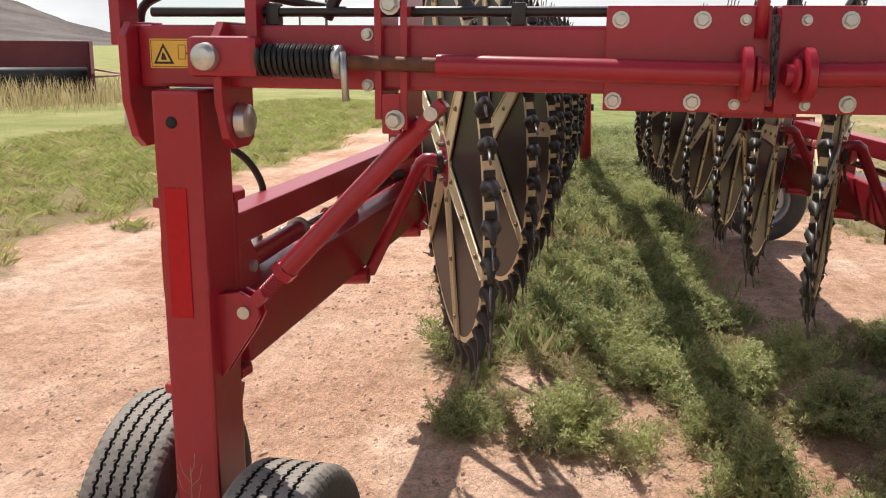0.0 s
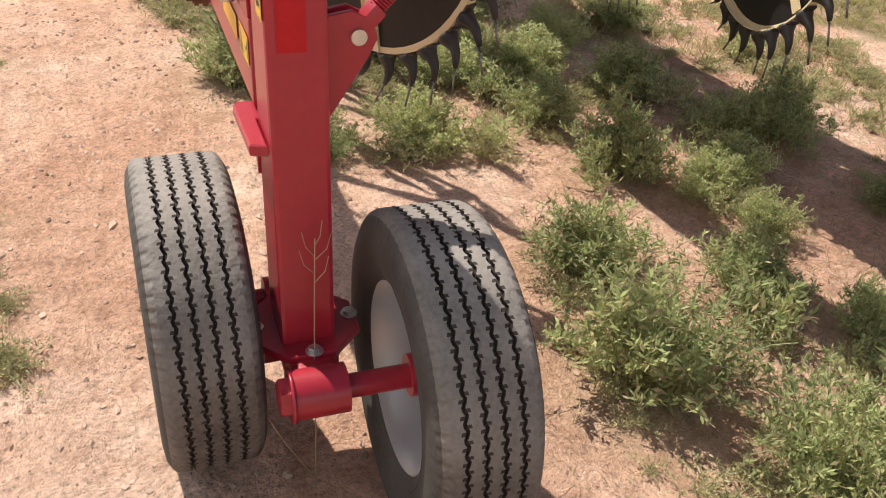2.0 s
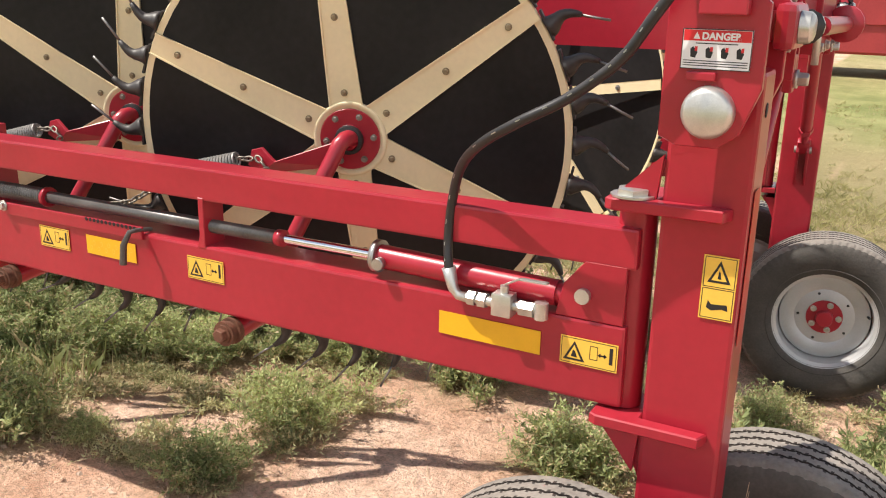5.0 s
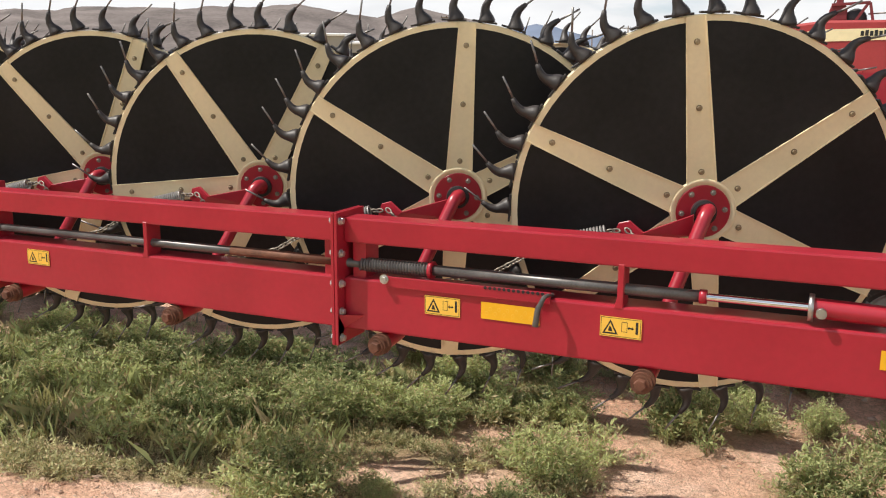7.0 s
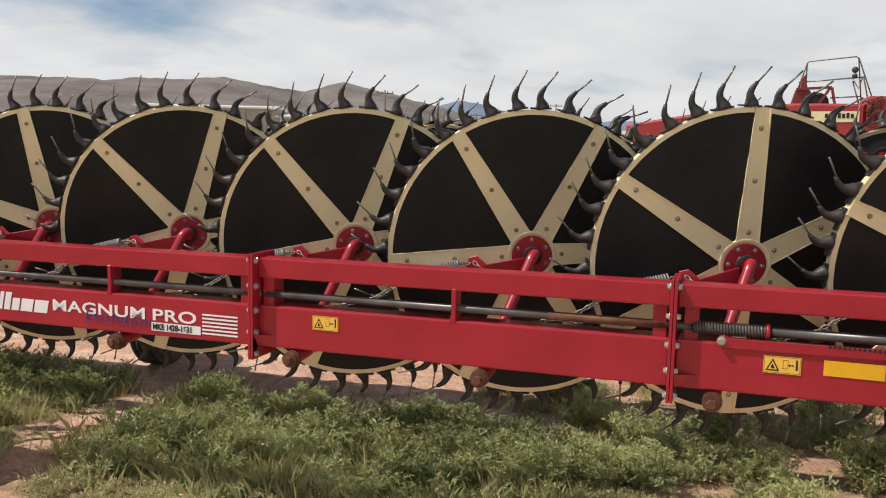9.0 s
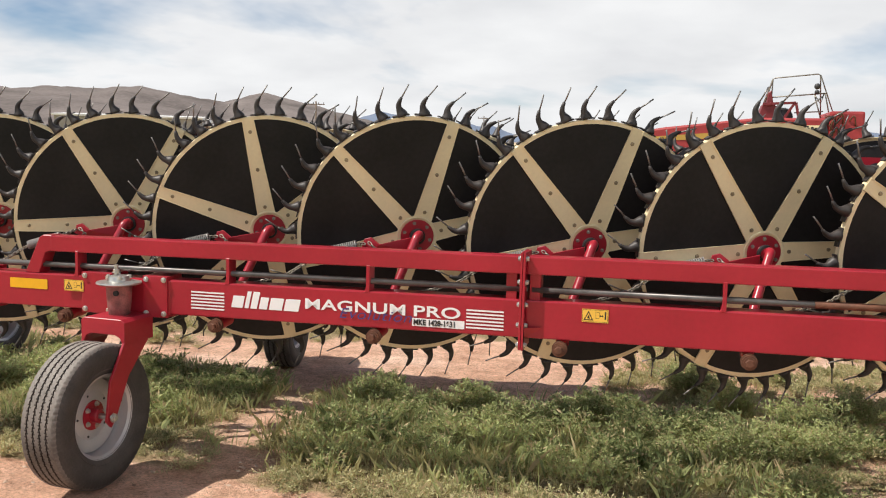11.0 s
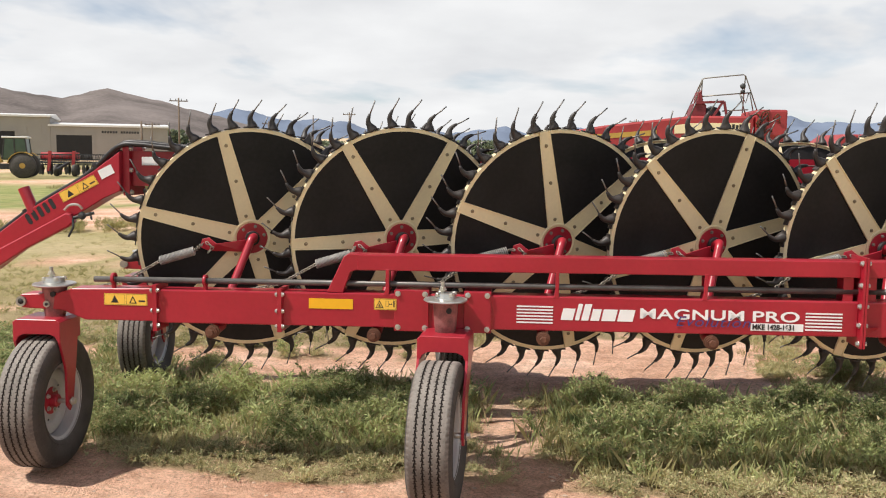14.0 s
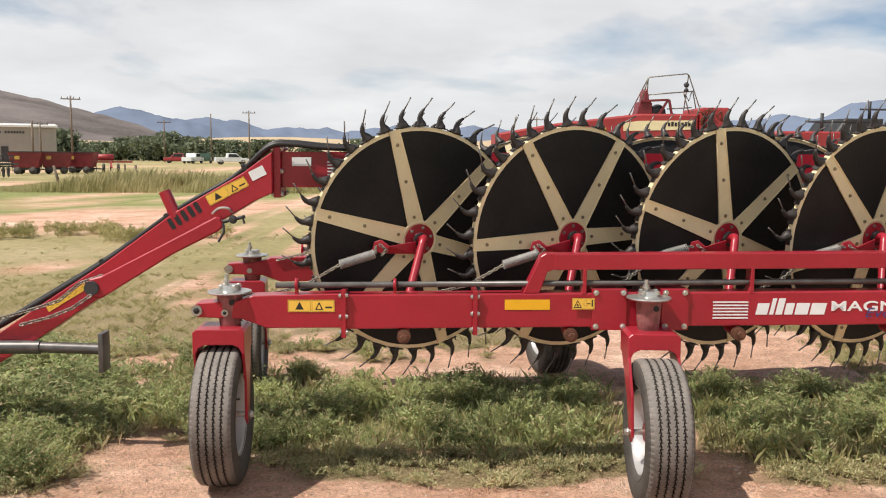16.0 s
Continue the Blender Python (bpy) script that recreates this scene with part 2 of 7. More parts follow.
WEED = leaf_material("weed_leaves", (0.145, 0.185, 0.075), (0.60, 0.64, 0.29), through_light=0.42, withered=0.14)
MATWEED = leaf_material("creeping_weed_leaves", (0.19, 0.20, 0.085), (0.62, 0.58, 0.31), through_light=0.24, withered=0.22)
STEM = leaf_material("weed_stems", (0.20, 0.20, 0.09), (0.46, 0.41, 0.23), through_light=0.15)
FIELDGRASS = leaf_material("field_grass", (0.28, 0.31, 0.09), (0.57, 0.56, 0.23), through_light=0.5)
PALEGRASS = leaf_material("pale_grass", (0.30, 0.29, 0.11), (0.58, 0.51, 0.26), through_light=0.5)
TALLGRASS = leaf_material("tall_grass", (0.31, 0.30, 0.13), (0.58, 0.50, 0.27), through_light=0.4)
DRYGRASS = leaf_material("dry_grass", (0.42, 0.33, 0.17), (0.68, 0.56, 0.34), through_light=0.45)
CROWN = leaf_material("tree_leaves", (0.095, 0.125, 0.08), (0.25, 0.28, 0.17), through_light=0.3)
STRAW = leaf_material("straw", (0.26, 0.17, 0.10), (0.56, 0.43, 0.28), through_light=0.1)


# ---- mesh helpers ----
def link(name, bm, mats, parent=None, label="", smooth=False):
    me = bpy.data.meshes.new(name)
    bm.normal_update()
    bm.to_mesh(me)
    bm.free()
    for mt in mats if isinstance(mats, (list, tuple)) else [mats]:
        me.materials.append(mt)
    if smooth:
        me.shade_smooth()
        me.set_sharp_from_angle(angle=radians(38))
    ob = new(name, me)
    if parent is not None:
        ob.parent = parent
    if label:
        tagged(ob, label)
    return ob


def part(name, bm, mats, parent, label="", smooth=False):
    """One mesh under a thing or under a part."""
    return link(name, bm, mats, parent, label, smooth)


def thing(name, label, category, group="", at=(0, 0, 0), rz=0, kind=""):
    ob = new(name)
    ob.empty_display_size = 0.2
    ob.matrix_basis = pose(*at, 0, 0, rz)
    return tagged(ob, label, category, group, kind)


def box(bm, x0, x1, y0, y1, z0, z1, bev=0.0, m=None, mat=0):
    ret = bmesh.ops.create_cube(bm, size=1.0)
    vs = ret["verts"]
    for v in vs:
        v.co = Vector(((x0 + x1) / 2 + v.co.x * (x1 - x0), (y0 + y1) / 2 + v.co.y * (y1 - y0), (z0 + z1) / 2 + v.co.z * (z1 - z0)))
        if m is not None:
            v.co = m @ v.co
    faces = {f for v in vs for f in v.link_faces}
    for f in faces:
        f.material_index = mat
    if bev:
        edges = list({e for v in vs for e in v.link_edges})
        r = bmesh.ops.bevel(bm, geom=edges, offset=bev, segments=2, affect="EDGES", profile=0.6)
        for f in r["faces"]:
            f.material_index = mat


def tube(bm, pts, r, n=10, cap=True, mat=0, radii=None):
    """A round tube through points."""
    pts = [Vector(p) for p in pts]
    rings = []
    side = None
    for i, p in enumerate(pts):
        d = (pts[min(i + 1, len(pts) - 1)] - pts[max(i - 1, 0)]).normalized()
        if side is None:
            side = d.orthogonal().normalized()
        side = (side - d * side.dot(d)).normalized()
        up = d.cross(side)
        rr = radii[i] if radii else r
        rings.append([bm.verts.new(p + (side * math.cos(a) + up * math.sin(a)) * rr) for a in (2 * math.pi * k / n for k in range(n))])
    for a, b in zip(rings, rings[1:]):
        for k in range(n):
            f = bm.faces.new((a[k], a[(k + 1) % n], b[(k + 1) % n], b[k]))
            f.material_index = mat
            f.smooth = True
    if cap:
        bm.faces.new(rings[0][::-1]).material_index = mat
        bm.faces.new(rings[-1]).material_index = mat


def rod(bm, a, b, r, n=12, mat=0):
    tube(bm, [a, b], r, n, True, mat)


def bar(bm, a, b, w, h, up=(0, 0, 1), bev=0.003, mat=0):
    """A square bar from a to b: w across, h along up."""
    a, b = Vector(a), Vector(b)
    d = (b - a).normalized()
    s = d.cross(Vector(up)).normalized()
    u = s.cross(d)
    m = Matrix((s, d, u)).transposed().to_4x4()
    m.translation = (a + b) / 2
    ln = (b - a).length
    box(bm, -w / 2, w / 2, -ln / 2, ln / 2, -h / 2, h / 2, bev, m, mat)


def slab(bm, pts, off, mat=0, bev=0.0):
    """A plate: the outline pts, thickened along the vector off."""
    off = Vector(off)
    a = [bm.verts.new(Vector(p)) for p in pts]
    b = [bm.verts.new(Vector(p) + off) for p in pts]
    n = len(pts)
    fs = [bm.faces.new(a), bm.faces.new(b[::-1])]
    fs += [bm.faces.new((a[i], b[i], b[(i + 1) % n], a[(i + 1) % n])) for i in range(n)]
    for f in fs:
        f.material_index = mat
    bmesh.ops.recalc_face_normals(bm, faces=fs)
    if bev:
        es = list({e for f in fs[:2] for e in f.edges})
        for f in bmesh.ops.bevel(bm, geom=es, offset=bev, segments=1, affect="EDGES")["faces"]:
            f.material_index = mat


def bolt(bm, p, d, r=0.012, h=0.010, mat=0):
    """A hexagon head on a washer at p, standing out along d."""
    p, d = Vector(p), Vector(d).normalized()
    tube(bm, [p, p + d * h * 0.25], r * 1.35, 12, True, mat)
    s = d.orthogonal().normalized()
    u = d.cross(s)
    rings = [[bm.verts.new(p + d * z + (s * math.cos(k * math.pi / 3) + u * math.sin(k * math.pi / 3)) * rr) for k in range(6)]
             for z, rr in ((h * 0.25, r), (h * 0.9, r), (h, r * 0.85))]
    for a, b in zip(rings, rings[1:]):
        for k in range(6):
            bm.faces.new((a[k], a[(k + 1) % 6], b[(k + 1) % 6], b[k])).material_index = mat
    bm.faces.new(rings[-1]).material_index = mat


def lathe(bm, profile, n=48, centre=(0, 0, 0), mat=0, axis="Y", closed=False):
    """profile: (radius, along) pairs turned round the axis."""
    c = Vector(centre)
    rings = []
    for k in range(n):
        a = 2 * math.pi * k / n
        ring = []
        for r, s in profile:
            if axis == "Y":
                v = Vector((r * math.cos(a), s, r * math.sin(a)))
            elif axis == "Z":
                v = Vector((r * math.cos(a), r * math.sin(a), s))
            else:
                v = Vector((s, r * math.cos(a), r * math.sin(a)))
            ring.append(bm.verts.new(c + v))
        rings.append(ring)
    fs = []
    m = len(profile)
    for k in range(n):
        a, b = rings[k], rings[(k + 1) % n]
        for i in range(m if closed else m - 1):
            j = (i + 1) % m
            f = bm.faces.new((a[i], a[j], b[j], b[i]))
            f.material_index = mat
            f.smooth = True
            fs.append(f)
    bmesh.ops.recalc_face_normals(bm, faces=fs)


def coil(bm, a, b, r, wire, turns, mat=0):
    """A coil spring from a to b."""
    a, b = Vector(a), Vector(b)
    d = (b - a).normalized()
    s = d.orthogonal().normalized()
    u = d.cross(s)
    n = int(turns * 10)
    tube(bm, [a.lerp(b, i / n) + (s * math.cos(2 * math.pi * i / 10) + u * math.sin(2 * math.pi * i / 10)) * r for i in range(n + 1)], wire, 5, True, mat)


def chain(bm, pts, size=0.028, wire=0.0035, mat=0):
    """Oval links along a line of points."""
    pts = [Vector(p) for p in pts]
    total = sum((b - a).length for a, b in zip(pts, pts[1:]))
    count = max(2, int(total / (size * 0.72)))

    def along(s):
        s *= total
        for a, b in zip(pts, pts[1:]):
            ln = (b - a).length
            if s <= ln + 1e-6:
                return a.lerp(b, s / ln), (b - a).normalized()
            s -= ln
        return pts[-1], (pts[-1] - pts[-2]).normalized()
    for i in range(count):
        c, d = along((i + 0.5) / count)
        s = d.orthogonal().normalized()
        if i % 2:
            s = d.cross(s)
        ring = [c + d * math.cos(q) * size * 0.5 + s * math.sin(q) * size * 0.3 for q in (2 * math.pi * k / 8 for k in range(8))]
        tube(bm, ring + ring[:1], wire, 4, False, mat)


def lettering(name, text, size, m, mat, parent, label="", space=1.0, squeeze=1.0, bold=0.0):
    cu = bpy.data.curves.new(name, "FONT")
    cu.body, cu.size, cu.align_x, cu.align_y, cu.extrude = text, size, "LEFT", "BOTTOM_BASELINE", 0.0006
    cu.space_character = space
    cu.offset = bold
    tmp = new(name + "_curve", cu)
    me = bpy.data.meshes.new_from_object(tmp.evaluated_get(bpy.context.evaluated_depsgraph_get()))
    bpy.data.objects.remove(tmp)
    me.transform(m @ Matrix.Diagonal((squeeze, 1, 1, 1)))
    me.materials.clear()
    me.materials.append(mat)
    ob = new(name, me)
    ob.parent = parent
    if label:
        tagged(ob, label)
    return ob


# ---- the hay rake ----
rake = thing("hay_rake", "large red hay rake with folded rows of cream-spoked black wheels", "hay rake")
LEAN = 0.0072                      # the side frame drops slightly towards the drawbar
MID, SLOPE = Vector((-1.1, 1.231, 0)), 0.050        # the line between the two sides
_d = Vector((1, SLOPE, 0)).normalized()
_n = Vector((-_d.y, _d.x, 0))
MIRROR = Matrix.Translation(MID) @ Matrix(((1 - 2 * _n.x * _n.x, -2 * _n.x * _n.y, 0, 0), (-2 * _n.x * _n.y, 1 - 2 * _n.y * _n.y, 0, 0), (0, 0, 1, 0), (0, 0, 0, 1))) @ Matrix.Translation(-MID)
both = []                          # the parts that the other side repeats, mirrored


def side_bolts(name, items, mats=None):
    """Each bolt a part of its own: place, direction, size, height."""
    for p, d, r, h in items:
        bm = bmesh.new()
        bolt(bm, (0, 0, 0), (0, 0, 1), r, h)
        ob = side(name, bm, mats or ZINC)
        ob.matrix_basis = Matrix.Translation(p) @ Vector(d).to_track_quat("Z", "Y").to_matrix().to_4x4()


def mid_y(x):
    """The centre beam and drawbar."""
    return 1.216 + (x + 1.1) * 0.0737


def bz(x):
    return LEAN * (x + 1.1)


def side(name, bm, mats, label="", smooth=False):
    ob = part(name, bm, mats, rake, label, smooth)
    both.append(ob)
    return ob


# each finger wheel: centre, turn, lean and spin
WHEELS = [(-1.037, 0.439, 1.256, 20.2, 3.4, 96.3), (-1.911, 0.461, 1.245, 21.8, 2.6, 87.5), (-2.782, 0.473, 1.229, 22.2, 3.6, 123.3),
          (-3.607, 0.449, 1.229, 21.7, 4.2, 130.0), (-4.502, 0.445, 1.236, 22.1, 6.1, 133.9), (-5.342, 0.451, 1.229, 22.6, 4.7, 100.9),
          (-6.216, 0.457, 1.229, 23.1, 4.1, 121.9), (-7.074, 0.449, 1.218, 23.0, 3.0, 105.1)]
RIM_R = 0.622
FL2, FL1 = -2.139, -3.862          # the bolted joints of the side frame


def frame_sections():
    for x0, x1 in ((-0.078, FL2 + 0.012), (FL2 - 0.012, FL1 + 0.012), (FL1 - 0.012, -5.70), (-6.16, -6.78), (-6.80, -7.455)):
        bm = bmesh.new()
        bar(bm, (x0, 0.06, 0.9345 + bz(x0)), (x1, 0.06, 0.9345 + bz(x1)), 0.12, 0.177, bev=0.007)
        side("lower_beam", bm, RED)
    bm = bmesh.new()
    bar(bm, (-5.68, 0.06, 0.9), (-6.18, 0.06, 0.9), 0.124, 0.178, bev=0.007)
    side("lower_beam", bm, RED)
    # tapered front end with its clevis
    bm = bmesh.new()
    slab(bm, [(-7.465, 0.0, 0.808), (-7.465, 0.0, 0.983), (-7.92, 0.0, 0.972), (-8.0, 0.0, 0.945), (-8.20, 0.0, 0.935),
              (-8.235, 0.0, 0.90), (-8.20, 0.0, 0.862), (-7.98, 0.0, 0.855), (-7.85, 0.0, 0.806)], (0, 0.12, 0), bev=0.004)
    side("front_end", bm, RED)
    bm = bmesh.new()
    rod(bm, (-8.20, -0.012, 0.898), (-8.20, 0.132, 0.898), 0.028, 16)
    rod(bm, (-8.06, -0.008, 0.885), (-8.06, 0.128, 0.885), 0.018, 14)
    side("hitch_bush", bm, STEEL, smooth=True)
    for x, z, r, y in ((-8.20, 0.898, 0.016, -0.0122), (-8.06, 0.885, 0.009, -0.0082)):
        bm = bmesh.new()
        lathe(bm, [(0.0, -0.0004), (r, -0.0004), (r, 0.0002), (0.0, 0.0002)], 16, (x, y, z))
        side("bush_hole_shade", bm, DARK)
    for x0, x1 in ((-0.068, FL2 + 0.012), (FL2 - 0.012, FL1 + 0.012), (FL1 - 0.012, -6.385)):
        bm = bmesh.new()
        bar(bm, (x0, 0.045, 1.184 + bz(x0)), (x1, 0.045, 1.184 + bz(x1)), 0.09, 0.084, bev=0.006)
        side("upper_beam", bm, RED)
    bm = bmesh.new()
    slab(bm, [(-6.38, 0.002, 1.190), (-6.38, 0.002, 1.108), (-6.42, 0.002, 1.095), (-6.46, 0.002, 0.985), (-6.545, 0.002, 0.985), (-6.455, 0.002, 1.175), (-6.43, 0.002, 1.190)], (0, 0.086, 0), bev=0.004)
    side("diagonal_strut", bm, RED)
    # bolted joint plates
    for x in (FL2, FL1):
        for s in (-1, 1):
            bm = bmesh.new()
            dz = bz(x)
            x0 = x + 0.001 if s > 0 else x - 0.012
            box(bm, x0, x0 + 0.011, -0.045, 0.14, 0.795 + dz, 1.245 + dz, 0.002)
            if s > 0:
                slab(bm, [(x0 + 0.011, -0.002, 0.846 + dz), (x0 + 0.011, -0.040, 0.80 + dz), (x0 + 0.011, -0.040, 0.90 + dz), (x0 + 0.09, -0.002, 0.90 + dz)], (0, 0.002, 0))
            side("joint_plate", bm, RED)
        side_bolts("bolt", [((x + s * 0.012, -0.022, z + bz(x)), (s, 0, 0), 0.011, 0.014) for z in (0.8175, 0.909, 1.004, 1.108, 1.217) for s in (-1, 1)])
    # uprights between the beams
    for x in (FL2 + 0.06, FL1 - 0.06, FL2 - 0.05, FL1 + 0.05):
        bm = bmesh.new()
        box(bm, x - 0.025, x + 0.025, 0.02, 0.11, 1.015 + bz(x), 1.15 + bz(x), 0.003)
        side("upright", bm, RED)
    for x in (-1.20, -2.98, -4.62, -5.36, -6.23):
        bm = bmesh.new()
        dz = bz(x)
        slab(bm, [(x - 0.015, -0.002, 1.016 + dz), (x - 0.006, -0.002, 1.05 + dz), (x - 0.006, -0.002, 1.15 + dz), (x + 0.012, -0.002, 1.15 + dz), (x + 0.012, -0.002, 1.016 + dz)], (0, 0.075, 0), bev=0.002)
        side("rod_bracket", bm, RED)
    for x in (-7.20, -7.70):
        bm = bmesh.new()
        lathe(bm, [(0.020, -0.008), (0.030, -0.008), (0.030, 0.008), (0.020, 0.008)], 20, (x, 0.03, 1.028), axis="X", closed=True)
        box(bm, x - 0.008, x + 0.008, 0.018, 0.042, 0.975, 1.004)
        side("rod_eye", bm, RED)
    # narrow plates of the front joints
    for x, z0, z1 in ((-6.79, 0.772, 1.0), (-7.46, 0.758, 1.006)):
        bm = bmesh.new()
        box(bm, x - 0.012, x + 0.012, -0.022, 0.14, z0, z1, 0.002)
        side("joint_plate", bm, RED)
        side_bolts("bolt", [((x + s * 0.012, -0.014, z), (s, 0, 0), 0.010, 0.012) for z in (z0 + 0.03, z0 + 0.11, z1 - 0.03) for s in (-1, 1)])


def control_rod():
    bm = bmesh.new()
    rod(bm, (-0.985, 0.03, 1.072), (-1.83, 0.03, 1.064), 0.0175, 14)
    side("rod_tube", bm, PIPE, "grey scuffed steel control tube")
    bm = bmesh.new()
    rod(bm, (-2.03, 0.03, 1.06), (-3.84, 0.03, 1.05), 0.0155, 14)
    side("rod_tube", bm, PIPE)
    bm = bmesh.new()
    rod(bm, (-2.19, 0.03, 1.0595), (-2.62, 0.03, 1.0575), 0.0165, 14)
    side("rod_sleeve", bm, RUST, "rusty sleeve of the control tube")
    bm = bmesh.new()
    rod(bm, (-3.86, 0.03, 1.05), (-7.82, 0.03, 1.022), 0.0155, 14)
    side("rod_tube", bm, PIPE)
    bm = bmesh.new()
    coil(bm, (-1.84, 0.03, 1.063), (-2.09, 0.03, 1.06), 0.021, 0.0045, 24)
    rod(bm, (-1.83, 0.03, 1.063), (-2.09, 0.03, 1.06), 0.012, 10)
    side("coil_spring", bm, PIPE, "dark coil spring", True)
    bm = bmesh.new()
    rod(bm, (-1.825, 0.03, 1.064), (-1.838, 0.03, 1.064), 0.029, 18)
    side("rod_collar", bm, RED)
    bm = bmesh.new()
    rod(bm, (-0.97, 0.03, 1.072), (-0.99, 0.03, 1.072), 0.021, 18)
    side("rod_collar", bm, RED)
    bm = bmesh.new()
    rod(bm, (-0.70, 0.03, 1.074), (-0.985, 0.03, 1.072), 0.0115, 16)
    side("piston_rod", bm, CHROME, "bright chrome piston rod", True)
    bm = bmesh.new()
    tube(bm, [(-0.25, 0.03, 1.066), (-0.255, 0.03, 1.066), (-0.69, 0.03, 1.074)], 0.028, 24)
    rod(bm, (-0.215, 0.03, 1.066), (-0.255, 0.03, 1.066), 0.022, 18)
    side("hydraulic_cylinder", bm, RED, smooth=True)
    bm = bmesh.new()
    rod(bm, (-0.688, 0.03, 1.074), (-0.702, 0.03, 1.074), 0.038, 22)
    rod(bm, (-0.668, -0.004, 1.070), (-0.668, -0.022, 1.070), 0.014, 12)
    side("cylinder_flange", bm, STEEL)
    # end bracket of the cylinder
    bm = bmesh.new()
    slab(bm, [(-0.245, 0.0, 1.03), (-0.23, 0.0, 1.10), (-0.185, 0.0, 1.155), (-0.10, 0.0, 1.155), (-0.10, 0.0, 1.03)], (0, 0.014, 0), bev=0.002)
    slab(bm, [(-0.245, 0.075, 1.03), (-0.23, 0.075, 1.10), (-0.185, 0.075, 1.155), (-0.10, 0.075, 1.155), (-0.10, 0.075, 1.03)], (0, 0.014, 0), bev=0.002)
    side("cylinder_bracket", bm, RED)
    bm = bmesh.new()
    rod(bm, (-0.185, -0.014, 1.082), (-0.185, 0.1, 1.082), 0.016, 16)
    side("cylinder_pin", bm, ZINC, smooth=True)
    # stop strip with its row of holes, painted as dark discs, and the locking handle
    bm = bmesh.new()
    bar(bm, (-1.42, -0.004, 1.024), (-1.98, -0.004, 1.018), 0.008, 0.036, bev=0.002)
    side("stop_strip", bm, RED)
    bm = bmesh.new()
    for i in range(13):
        x = -1.445 - 0.0155 * i
        rod(bm, (x, -0.0085, 1.036), (x, -0.0095, 1.036), 0.0055, 8)
    side("strip_hole_shade", bm, DARK)
    bm = bmesh.new()
    bolt(bm, (-1.985, -0.008, 1.026), (0, -1, 0), 0.012, 0.014)
    side("strip_bolt", bm, ZINC)
    bm = bmesh.new()
    tube(bm, [(-1.425, 0.03, 1.028), (-1.425, -0.02, 1.036), (-1.43, -0.04, 1.035), (-1.445, -0.05, 1.0), (-1.452, -0.05, 0.945)], 0.007, 10, radii=[0.006, 0.006, 0.007, 0.009, 0.010])
    side("lock_handle", bm, PIPE, "dark bent steel locking handle", True)


def valve_and_hose():
    bm = bmesh.new()
    box(bm, -0.375, -0.330, -0.036, 0.0, 1.012, 1.062, 0.004)
    rod(bm, (-0.44, -0.018, 1.035), (-0.27, -0.018, 1.038), 0.011, 12)
    for x in (-0.425, -0.40, -0.305, -0.29):
        rod(bm, (x - 0.01, -0.018, 1.036), (x + 0.008, -0.018, 1.036), 0.017, 6)
    rod(bm, (-0.268, -0.018, 1.02), (-0.268, -0.018, 1.056), 0.015, 12)
    rod(bm, (-0.352, -0.018, 1.06), (-0.352, -0.018, 1.078), 0.010, 10)
    side("ball_valve", bm, ZINC, "zinc-plated hydraulic ball valve", True)
    bm = bmesh.new()
    bar(bm, (-0.352, -0.018, 1.08), (-0.318, -0.018, 1.098), 0.012, 0.004)
    bar(bm, (-0.318, -0.018, 1.098), (-0.255, -0.018, 1.099), 0.014, 0.005)
    side("valve_lever", bm, ZINC)
    bm = bmesh.new()
    pts = [(-0.476, -0.018, 1.050), (-0.486, -0.018, 1.10), (-0.496, -0.004, 1.155), (-0.490, 0.0, 1.242), (-0.455, -0.03, 1.322), (-0.388, -0.08, 1.382), (-0.301, -0.105, 1.434),
           (-0.218, -0.10, 1.479), (-0.151, -0.10, 1.527), (-0.105, -0.10, 1.570), (-0.064, -0.10, 1.631), (-0.032, -0.095, 1.68), (-0.01, -0.06, 1.735), (0.0, 0.06, 1.765), (-0.02, 0.2, 1.75), (-0.05, 0.35, 1.725)]
    tube(bm, smooth_line(pts, 5), 0.0105, 12)
    side("hydraulic_hose", bm, HOSE, "black rubber hydraulic hose with printed dashes", True)
    bm = bmesh.new()
    fine = smooth_line(pts, 5)
    for i in range(6, len(fine) - 20, 3):
        a, b = fine[i], fine[i].lerp(fine[i + 1], 0.55)
        d = (b - a).normalized()
        o = Vector((0, -1, 0)).cross(d).normalized() * 0.003 + Vector((0, -1, 0)) * 0.0101
        bar(bm, a + o, b + o, 0.0022, 0.0014, up=(0, -1, 0), bev=0)
    tagged(side("hose_print", bm, STEEL), "small pale printed dashes", kind="stuff")
    bm = bmesh.new()
    tube(bm, [(-0.430, -0.018, 1.034), (-0.460, -0.018, 1.036), (-0.474, -0.018, 1.05), (-0.486, -0.018, 1.095)], 0.0155, 12, radii=[0.011, 0.011, 0.012, 0.0155])
    side("hose_ferrule", bm, ZINC)


def smooth_line(pts, k):
    """Catmull-Rom through the points."""
    p = [Vector(q) for q in pts]
    p = [p[0] * 2 - p[1]] + p + [p[-1] * 2 - p[-2]]
    out = []
    for i in range(1, len(p) - 2):
        for j in range(k):
            t = j / k
            a, b, c, d = p[i - 1:i + 3]
            out.append(0.5 * ((2 * b) + (c - a) * t + (2 * a - 5 * b + 4 * c - d) * t * t + (3 * b - a - 3 * c + d) * t ** 3))
    return out + [p[-2]]


